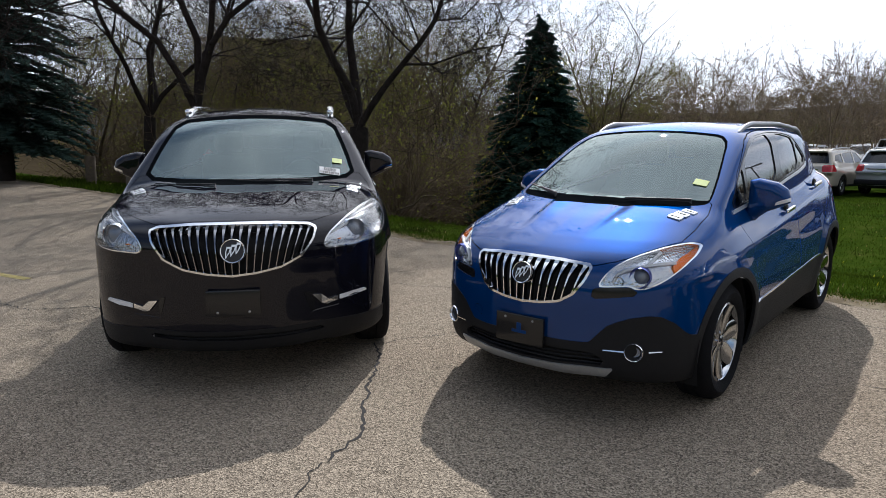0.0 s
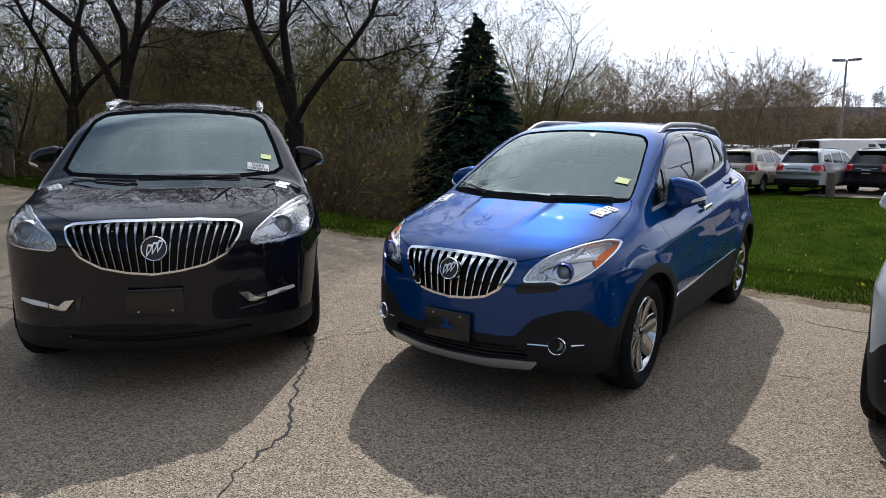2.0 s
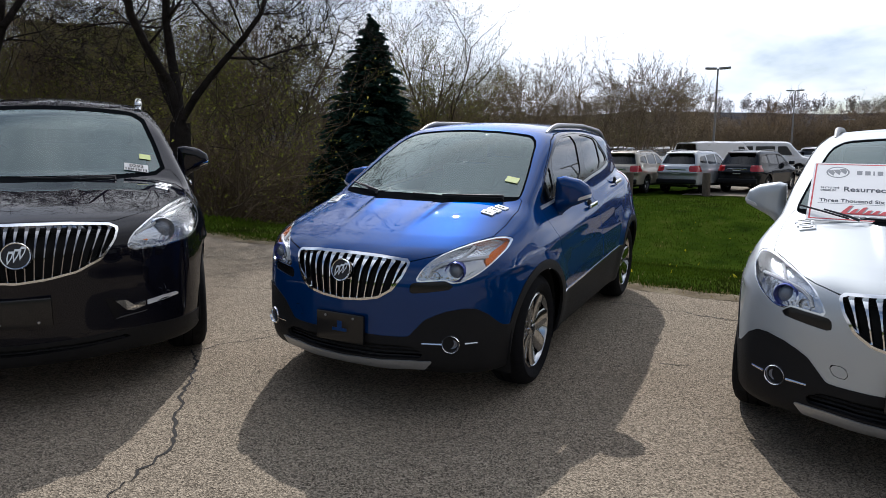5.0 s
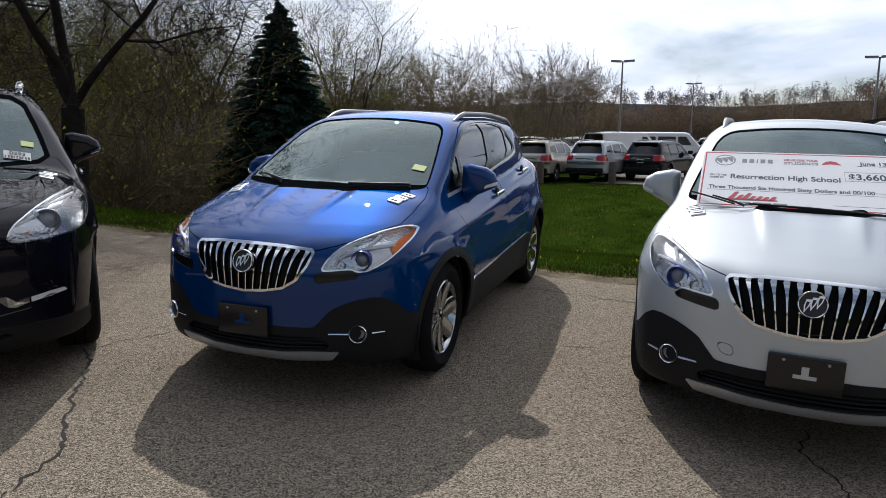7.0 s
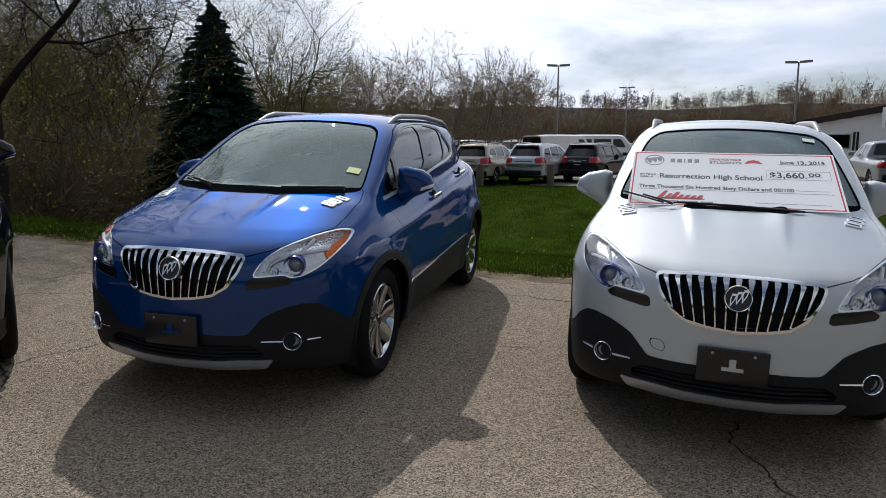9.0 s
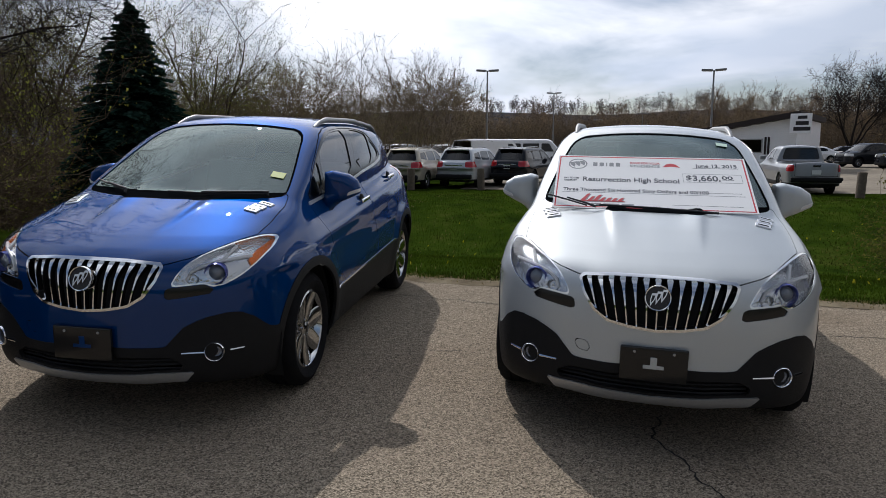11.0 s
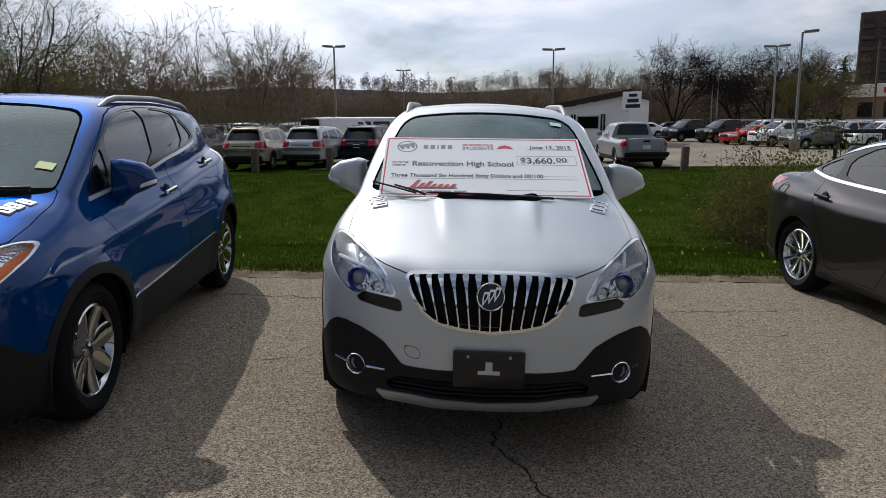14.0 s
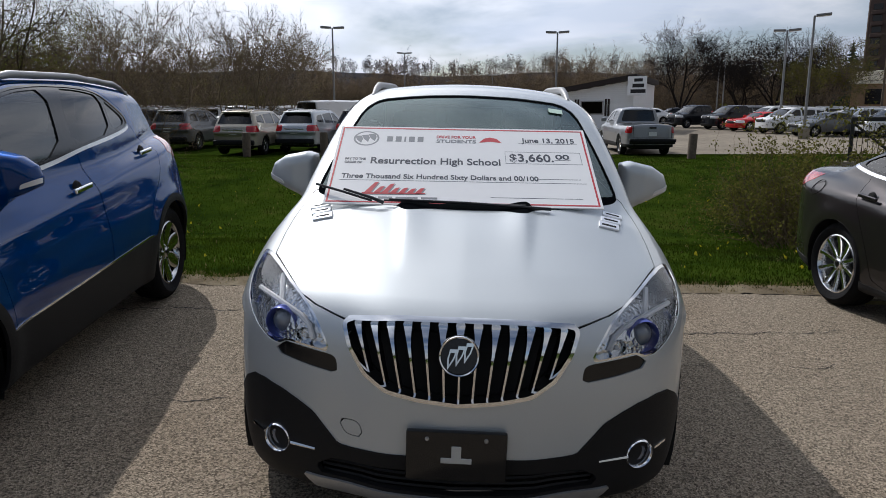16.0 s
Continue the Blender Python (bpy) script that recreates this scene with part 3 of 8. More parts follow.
def build_car(s, material, wheels=None):
    """One detailed car from its numbers; an Empty on the ground under the front axle carries the parts."""
    car = new(s["name"])
    h = s["h"]
    f = body_field(s)
    sh = nets(f, (s["x0"], -1.13, 0.1), (s["x1"], 1.13, s["top"]), h)
    skin = Fit(sh)
    R, Ra = s["R"], s["Ra"]

    def xz(m): return np.stack([m.V[:, 0], m.V[:, 2]], 1)
    def yz(m): return np.stack([np.abs(m.V[:, 1]), m.V[:, 2]], 1)
    def far(c): return np.where(c, 0.0, 5.0)
    # wheel openings
    V = sh.V
    g = np.minimum(*[np.hypot(V[:, 0] - a, V[:, 2] - R) - Ra for a in s["axles"]])
    _, sh = cut(sh, g)
    # dark lower cladding
    V = sh.V
    fr = psd(yz(sh), s["clad_front"]) + far(V[:, 0] > 0.30)
    sd = np.where(V[:, 0] < 0.30, V[:, 2] - s["sill"](V[:, 0]), 5.0)
    ar = np.minimum(*[np.hypot(V[:, 0] - a, V[:, 2] - R) - Ra - s["archw"] for a in s["axles"]])
    clad, sh = cut(sh, np.minimum(np.minimum(fr, sd), ar))
    # windscreen
    V = sh.V
    ws, sh = cut(sh, psd(np.stack([V[:, 1], V[:, 2]], 1), s["screen"]) + far((V[:, 0] < s["ws"][0][0] + 0.35) & (V[:, 0] > s["ws"][1][0] - 0.3) & (sh.N[:, 0] > 0.05)))
    V = ws.V
    pane, frit = cut(ws, np.maximum(psd(np.stack([V[:, 1], V[:, 2]], 1), s["screen"]) + s.get("frit", 0.03), s.get("cowl", 0.0) - V[:, 2]))
    link("windscreen", mesh_of(pane.move(-0.004), "windscreen", M_GLASS, 0.004), car, "tinted glass windscreen", shadow=False)
    link("windscreen_border", mesh_of(frit.move(-0.003), "windscreen_border", M_BORDER), car, "black glass border")
    # chrome surround of the side glass, with black pillars inside it
    if s.get("arch"):
        for sg in (1, -1):
            ap = smoothed(s["arch"], 2)
            k = psd(xz(sh), ap) + far((sh.N[:, 1] * sg > 0.3) & (sh.V[:, 2] > 0.85))
            inn, sh = cut(sh, k)
            pil, ring = cut(inn, psd(xz(inn), ap) + s["archt"])
            link("window_trim", mesh_of(ring.move(0.004), "window_trim", s["archm"], 0.01), car, "window surround")
            for i, poly in enumerate(s["panes"]):
                p, pil = cut(pil, psd(xz(pil), smoothed(poly, 1)))
                link("side_window", mesh_of(p.move(-0.007), "side_window", s["pane_mat"][i], 0.004), car, shadow=False)
            link("pillar", mesh_of(pil, "pillar", M_GLOSSBLK, 0.008), car)
    # side panes
    for i, poly in enumerate(() if s.get("arch") else s["panes"]):
        for sg in (1, -1):
            V = sh.V
            p, sh = cut(sh, psd(xz(sh), smoothed(poly, 1)) + far((sh.N[:, 1] * sg > 0.35) & (V[:, 2] > 0.85)))
            link("side_window", mesh_of(p.move(-0.007), "side_window", s["pane_mat"][i], 0.004), car, shadow=False)
    # chrome line below the panes
    for lo, hi in s.get("beltline", ()):
        for sg in (1, -1):
            V = sh.V
            msk = far((sh.N[:, 1] * sg > 0.3) & (V[:, 0] < s["belt_x"][0]) & (V[:, 0] > s["belt_x"][1]))
            k = V[:, 2] - s["belt"](V[:, 0])
            a, b = cut(sh, np.maximum(k - hi, lo - k) + msk) if hi - lo > 1.5 * h else (None, None)
            if a is None:
                up, rest = cut(sh, k - hi + msk)
                a, low = cut(up, (lo - (up.V[:, 2] - s["belt"](up.V[:, 0]))))
                sh = Shell(low.V, low.N, np.concatenate([low.F, rest.F]))
            else:
                sh = b
            link("window_trim", mesh_of(a.move(0.007), "window_trim", M_VENT, 0.009), car, "chrome window trim")
    # bright strip above the sill
    if s.get("sill_strip"):
        for sg in (1, -1):
            x1_, x0_ = s["sill_strip"]
            def gz(m): return m.V[:, 2] - s["sill"](m.V[:, 0])
            msk = far((sh.N[:, 1] * sg > 0.3) & (sh.V[:, 0] < x1_) & (sh.V[:, 0] > x0_))
            up, rest = cut(sh, gz(sh) - 0.011 + msk)
            link("sill_strip", mesh_of(Shell(up.V, up.N, up.F).move(0.004), "sill_strip", M_CHROME, 0.006), car, "thin chrome sill strip")
            sh = rest
    # rear window
    V = sh.V
    rw, sh = cut(sh, psd(np.stack([V[:, 1], V[:, 2]], 1), s["rear_pane"]) + far((sh.N[:, 0] < -0.15) & (V[:, 0] < -1.8)))
    link("rear_window", mesh_of(rw.move(-0.005), "rear_window", M_PRIVACY, 0.004), car, shadow=False)
    # headlamps
    for sg in (1, -1):
        V = sh.V
        hl, sh = cut(sh, psd(np.stack([V[:, 1] * sg, V[:, 2]], 1), s["lamp"]) + far((V[:, 0] > s["lamp_x"]) & (V[:, 1] * sg > 0.2)))
        rimp, lens = cut(hl, -(psd(np.stack([hl.V[:, 1] * sg, hl.V[:, 2]], 1), s["lamp"]) + s.get("lampw", 0.008)))
        lamp = link("headlamp", mesh_of(lens.move(-0.001), "headlamp", M_LENS, 0.004), car, "clear headlamp lens", shadow=False)
        link("lamp_border", mesh_of(rimp.move(-0.002), "lamp_border", M_CHROME, 0.03), lamp)
        ba = s["amber"]
        am, bowl = cut(hl, psd(np.stack([hl.V[:, 1] * sg, hl.V[:, 2]], 1), ba))
        link("lamp_bowl", mesh_of(bowl.move(-0.030), "lamp_bowl", M_REFLECT), lamp)
        if len(am.F):
            link("amber_reflector", mesh_of(am.move(-0.02), "amber_reflector", M_AMBER, 0.025), lamp, "orange side reflector")
        py, pz, pr = s["proj"]
        c, n = skin.front(py * sg, pz)
        ax = Vector((0.93, 0.25 * sg, 0.0)).normalized()
        m = Matrix.Translation(c - n * 0.026) @ ax.to_track_quat("Y", "Z").to_matrix().to_4x4()
        part("projector_ring", lathe([(pr, -0.05), (pr, 0.0), (pr * 0.94, 0.012), (pr * 0.82, 0.0), (pr * 0.76, -0.02)], 32), M_CHROME if s["name"] == "black" else M_BLUELENS, lamp, m=m)
        part("projector_lens", lathe([(0, 0.014), (pr * 0.3, 0.012), (pr * 0.55, 0.004), (pr * 0.78, -0.014), (pr * 0.78, -0.05)], 32), M_PROJ, lamp, m=m)
        for pts in s["lamp_bars"]:
            v3 = []
            for a, b in pts:
                c, n = skin.front(a * sg, b)
                v3.append(Vector((c.x, a * sg, b)) - n * 0.022)
            part("light_bar", tube(v3, 0.009, 6), M_WHITEP, lamp)
        if s["name"] == "compact_suv":
            c, n = skin.front(0.50 * sg, 0.795)
            m2 = Matrix.Translation(c - n * 0.022) @ ax.to_track_quat("Y", "Z").to_matrix().to_4x4()
            part("reflector_cup", lathe([(0.030, 0.004), (0.026, 0.002), (0.016, -0.018), (0.0, -0.024)], 24), M_CHROME, lamp, m=m2)
            part("bulb", lathe([(0, 0.004), (0.007, -0.002), (0.007, -0.02)], 12), M_WHITEP, lamp, m=m2)
        if s.get("lamp_trim"):
            V = sh.V
            tr, sh = cut(sh, psd(np.stack([V[:, 1] * sg, V[:, 2]], 1), s["lamp_trim"]) + far(V[:, 0] > 0.3))
            link("lamp_trim", mesh_of(tr.move(-0.006), "lamp_trim", M_GLOSSBLK, 0.01), car)
    # radiator grille
    V = sh.V
    gp = np.array(s["grille"])
    gp = np.concatenate([gp, (gp * [-1, 1])[::-1]])
    gr, sh = cut(sh, psd(np.stack([V[:, 1], V[:, 2]], 1), gp) + far(V[:, 0] > 0.4))
    inner, fring = cut(gr, psd(np.stack([gr.V[:, 1], gr.V[:, 2]], 1), gp) + s["gframe"])
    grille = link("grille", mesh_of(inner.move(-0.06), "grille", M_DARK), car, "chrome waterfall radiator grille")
    link("grille_frame", mesh_of(fring.move(0.006), "grille_frame", M_CHROME, 0.06), grille, "chrome surround")
    gz0, gz1 = inner.V[inner.F].reshape(-1, 3)[:, 2].min(), inner.V[inner.F].reshape(-1, 3)[:, 2].max()
    nb = s["bars"]
    gw = max(p[0] for p in s["grille"]) - s["gframe"]
    for i in range(nb):
        yc = (i - (nb - 1) / 2) * 2 * gw / nb
        t = np.clip((inner.V[:, 2] - gz0) / (gz1 - gz0), 0, 1)
        wid = s["barw"][0] + (s["barw"][1] - s["barw"][0]) * t ** 5
        yy = inner.V[:, 1] - yc * (0.80 + 0.20 * t)
        a, _ = cut(inner, yy - wid)
        t = np.clip((a.V[:, 2] - gz0) / (gz1 - gz0), 0, 1)
        yy = a.V[:, 1] - yc * (0.80 + 0.20 * t)
        b, _ = cut(a, -yy - (s["barw"][0] + (s["barw"][1] - s["barw"][0]) * t ** 5))
        if len(b.F):
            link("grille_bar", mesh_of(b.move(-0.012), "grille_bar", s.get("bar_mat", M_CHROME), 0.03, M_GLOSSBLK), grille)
    c, n = skin.front(0, s["badge_z"])
    emblem(c + n * 0.012, Vector((0.96, 0, 0.25)).normalized(), s["badge_r"], car)
    # bonnet and doors, parted by gaps
    w = 0.0022
    V = sh.V
    bp = np.array(s["bonnet"])
    bp = np.concatenate([bp, (bp * [1, -1])[::-1]])
    kx = psd(np.stack([V[:, 0], V[:, 1]], 1), bp) + far((V[:, 2] > s["bonnet_z"]) & (sh.N[:, 2] > 0.0))
    bonnet, sh2 = cut(sh, kx + w)
    if len(bonnet.F):
        k2 = psd(np.stack([sh2.V[:, 0], sh2.V[:, 1]], 1), bp) + far((sh2.V[:, 2] > s["bonnet_z"]) & (sh2.N[:, 2] > 0.0))
        gap, sh = cut(sh2, k2 - w)
        link("bonnet", mesh_of(bonnet, "bonnet", material, 0.012), car)
        for piece in pieces(gap):
            link("bonnet_gap", mesh_of(piece.move(-0.010), "bonnet_gap", M_DARK), car)
    for poly in s["doors"]:
        for sg in (1, -1):
            poly_s = smoothed(poly, 1)
            k = psd(xz(sh), poly_s) + far(sh.N[:, 1] * sg > 0.2)
            door, sh2 = cut(sh, k + w)
            k2 = psd(xz(sh2), poly_s) + far(sh2.N[:, 1] * sg > 0.2)
            gap, sh = cut(sh2, k2 - w)
            link("door", mesh_of(door, "door", material, 0.012), car)
            link("door_gap", mesh_of(gap.move(-0.010), "door_gap", M_DARK), car)
    # tail lamps
    for sg in (1, -1):
        V = sh.V
        tl, sh = cut(sh, psd(xz(sh), s["tail"]) + far((V[:, 1] * sg > s["tail_y"]) & (V[:, 0] < s["axles"][1] - 0.2)))
        link("tail_lamp", mesh_of(tl.move(0.002), "tail_lamp", M_RED, 0.01), car, "red tail lamp")
    if s.get("tow"):
        tp = smoothed(s["tow"], 1)
        k = psd(np.stack([sh.V[:, 1], sh.V[:, 2]], 1), tp) + far(sh.V[:, 0] > 0.4)
        cov, sh2 = cut(sh, k + 0.0015)
        gap, sh = cut(sh2, psd(np.stack([sh2.V[:, 1], sh2.V[:, 2]], 1), tp) + far(sh2.V[:, 0] > 0.4) - 0.0015)
        link("tow_eye_cover", mesh_of(cov, "tow_eye_cover", material, 0.008), car)
        link("cover_gap", mesh_of(gap.move(-0.006), "cover_gap", M_DARK), car)
    link("body", mesh_of(sh, "body", material, 0.012), car)
    # lower front: intake, skid strip
    for nm, poly, dep, mt in s["front_cuts"]:
        pp = np.array(poly)
        pp = np.concatenate([pp, (pp * [-1, 1])[::-1]])
        V = clad.V
        pc, clad = cut(clad, psd(np.stack([V[:, 1], V[:, 2]], 1), pp) + far(V[:, 0] > 0.4))
        ob = link(nm, mesh_of(pc.move(dep), nm, mt, 0.012), car)
        if nm == "air_intake":
            zs = pc.V[pc.F].reshape(-1, 3)
            for zz in np.arange(zs[:, 2].min() + 0.012, zs[:, 2].max() - 0.006, 0.022):
                ym = np.abs(zs[np.abs(zs[:, 2] - zz) < 0.02][:, 1]).max() - 0.015
                pts = []
                for yy in np.linspace(-ym, ym, 15):
                    c, n = skin.front(yy, zz)
                    pts.append((c.x - 0.022, yy, zz))
                part("intake_slat", tube(pts, 0.006, 5), M_PLASTIC, ob)
    link("lower_cladding", mesh_of(clad.move(0.004), "lower_cladding", s["clad_mat"], 0.02), car, "dark moulded plastic cladding")
    # fog lamps
    if s.get("fog"):
        fy, fz, frr = s["fog"]
        for sg in (1, -1):
            c, n = skin.front(fy * sg, fz)
            nn = Vector((0.92, 0.33 * sg, 0)).normalized()
            m = Matrix.Translation(c + nn * 0.006) @ nn.to_track_quat("Y", "Z").to_matrix().to_4x4()
            fog = part("fog_lamp", lathe([(0, -0.01), (frr * 0.5, -0.004), (frr * 0.80, -0.016), (frr * 0.80, -0.04)], 28), M_PROJ, car, "round fog lamp in a chrome ring", m)
            part("fog_ring", lathe([(frr * 0.76, -0.02), (frr * 0.80, 0.006), (frr * 0.9, 0.012), (frr, 0.004), (frr, -0.03)], 32), M_CHROME, fog)
            for e in (1, -1):
                a = skin.front((fy + e * frr) * sg, fz + 0.001 * e)[0]
                b = skin.front((fy + e * (frr + (0.085 if e < 0 else 0.055))) * sg, fz + 0.002 * e)[0]
                part("fog_wing", tube([a + nn * 0.008, b + nn * 0.006], [0.007, 0.005], 6), M_CHROME, fog, m=m.inverted())
    # number plate carrier
    pz0, pz1 = s["plate"]
    c, n = skin.front(0, (pz0 + pz1) / 2)
    px = max(skin.front(0, pz0)[0].x, skin.front(0, pz1)[0].x) + 0.012
    pl = part("plate_holder", rbox(0.022, 0.31, pz1 - pz0, 0.008, 2), M_GLOSSBLK, car, "empty black number plate holder", Matrix.Translation((px, 0, (pz0 + pz1) / 2)))
    for dy, dz in ((0.09, 0.4), (-0.09, 0.4)):
        part("screw", lathe([(0, 0.006), (0.006, 0.005), (0.007, 0)], 10), M_SATIN, pl, m=Matrix.Translation((0.011, dy, (pz1 - pz0) * dz * s.get("screw", 1))) @ Matrix.Rotation(radians(-90), 4, "Z"))
    if s.get("tab"):
        part("plate_tab", rbox(0.003, 0.095, 0.018, 0.001, 1), material, pl, m=Matrix.Translation((0.0115, 0, -0.012)))
        part("plate_tab", rbox(0.003, 0.03, 0.045, 0.001, 1), material, pl, m=Matrix.Translation((0.0118, 0, 0.014)))
    # mirrors, handles, rails, wipers
    for sg in (1, -1):
        door_mirror(s, car, sg, material)
        for hx, hz in s["handles"]:
            c, n = skin.side(hx, hz, sg)
            hd = part("door_handle", rbox(0.20, 0.022, 0.030, 0.010, 3), s["handle_mat"], car, m=Matrix.Translation(c + n * 0.026) @ pose(0, 0, 0, 0, 4, 0))
            part("handle_recess", lathe([(0, -0.001), (0.035, -0.004), (0.045, -0.02)], 20), M_DARK, hd, m=Matrix.Translation((0, -0.019 * sg, -0.002)) @ Matrix.Rotation(0 if sg > 0 else math.pi, 4, "Z"))
        if s.get("rail"):
            ra, rb, ry = s["rail"]
            pts = []
            rr = []
            for i in range(15):
                t = i / 14
                x = ra + (rb - ra) * t
                c, n = skin.top(x, ry * sg)
                lift = s.get("railk", 1) * 0.030 * min(1, math.sin(math.pi * t) * 3.0) - 0.012
                pts.append((x, ry * sg + 0.01 * sg, c.z + lift))
                rr.append(s.get("railr", s.get("railk", 1)) * 0.014 + s.get("railr", s.get("railk", 1)) * 0.012 * min(1, math.sin(math.pi * t) * 3.0))
            rail = part("roof_rail", tube(pts, rr, 10), s["rail_mat"], car, "grey roof rail")
            for t in (() if s["name"] == "compact_suv" else (0.05, 0.93)):
                x = ra + (rb - ra) * t
                c, n = skin.top(x, ry * sg)
                part("rail_foot", rbox(0.20, 0.042, 0.042, 0.018, 3), s["rail_mat"], rail, m=Matrix.Translation((x, ry * sg + 0.01 * sg, c.z + 0.012)) @ pose(0, 0, 0, 0, -12 if t < 0.5 else 12, 0))
    wa = s["ws"][0]
    for (y0, y1, zz0, zz1) in s["wipers"]:
        pts = []
        for i in range(9):
            y, z = y0 + (y1 - y0) * i / 8, zz0 + (zz1 - zz0) * i / 8
            c, n = skin.front(y, z)
            pts.append(Vector((c.x, y, z)) + Vector((0.4, 0, 0.9)) * s.get("wlift", 0.014))
        wp = part("wiper", tube(pts, 0.005, 6), M_INK, car)
        part("wiper_arm", tube([pts[0] + Vector((0.02, 0, -0.01)), pts[0] + Vector((0.0, 0, 0.012)), pts[5] + Vector((0.004, 0, 0.008))], [0.008, 0.007, 0.005], 6), M_INK, wp)
    # bonnet vents
    for sg in (1, -1):
        for i in range(3):
            c, n = skin.top(s["vent"][0] - 0.060 * i, (s["vent"][1] + 0.016 * i) * sg)
            vx = Vector((1, -0.12 * sg, 0))
            vx = (vx - n * vx.dot(n)).normalized()
            m = Matrix((vx, n.cross(vx), n)).transposed().to_4x4()
            m.translation = c + n * 0.003
            v = part("bonnet_vent", rbox(0.050, 0.080, 0.010, 0.0045, 3), M_VENT, car, m=m)
            part("vent_slot", rbox(0.015, 0.056, 0.004, 0.0015, 1), M_DARK, v, m=Matrix.Translation((0.004, 0, 0.0042)))
    # wheels and wheel housings
    for ax in s["axles"]:
        for sg in (1, -1):
            w0 = copy_thing(wheels, Matrix.Identity(4))
            w0.parent = car
            w0.matrix_local = Matrix.Translation((ax, sg * s["track"], R)) @ Matrix.Rotation(0 if sg > 0 else math.pi, 4, "Z") @ Matrix.Rotation(0.4 + ax, 4, "Y")
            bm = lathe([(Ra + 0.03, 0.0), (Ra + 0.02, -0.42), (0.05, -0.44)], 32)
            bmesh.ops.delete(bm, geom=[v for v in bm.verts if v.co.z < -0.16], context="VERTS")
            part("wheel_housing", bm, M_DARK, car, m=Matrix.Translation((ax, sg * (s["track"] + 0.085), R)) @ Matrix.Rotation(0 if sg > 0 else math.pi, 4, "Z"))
    # cabin
    x0, x1 = s["ws"][0][0], s["rg"][0][0]
    wz = s["ws"][0][2]
    Wm = s["ws"][0][1]
    part("floor_pan", rbox(-(x1 - x0) + 0.8, 1.25, 0.05, 0.02, 1), M_DARK, car, m=Matrix.Translation(((x0 + x1) / 2 + 0.25, 0, 0.27)))
    part("dashboard", rbox(0.62, Wm * 2 - 0.06, 0.26, 0.08, 4), M_DASH, car, m=pose(x0 - 0.30, 0, wz - 0.17, 0, -3, 0))
    part("instrument_hood", rbox(0.22, 0.38, 0.08, 0.035, 3), M_DASH, car, m=pose(x0 - 0.42, 0.36, wz - 0.03))
    st = lathe([(0.185 + 0.014 * math.cos(a), 0.014 * math.sin(a)) for a in [2 * math.pi * k / 8 for k in range(9)]], 32)
    sw = part("steering_wheel", st, M_DASH, car, m=pose(x0 - 0.66, 0.36, wz - 0.06, 0, -25, 0) @ Matrix.Rotation(radians(90), 4, "Z"))
    part("steering_boss", rbox(0.34, 0.05, 0.09, 0.02, 2), M_DASH, sw)
    for yy in (0.36, -0.36):
        seat(car, x0 - 1.05, yy, wz - 0.52, 0.50)
    seat(car, x0 - 1.95, 0, wz - 0.50, 1.22, True)
    part("rear_mirror", rbox(0.03, 0.24, 0.09, 0.014, 3), M_DARK, car, m=pose(s["ws"][1][0] + 0.115, 0, s["ws"][1][2] - 0.085, 0, 10, 0))
    part("headliner", rbox(-(s["rg"][1][0] - s["ws"][1][0]) - 0.15, s["ws"][1][1] * 2 - 0.10, 0.015, 0.004, 1), M_LINER, car, m=Matrix.Translation(((s["rg"][1][0] + s["ws"][1][0]) / 2 - 0.02, 0, s["ws"][1][2] - 0.02)))
    car_skin[s["name"]] = skin
    return car


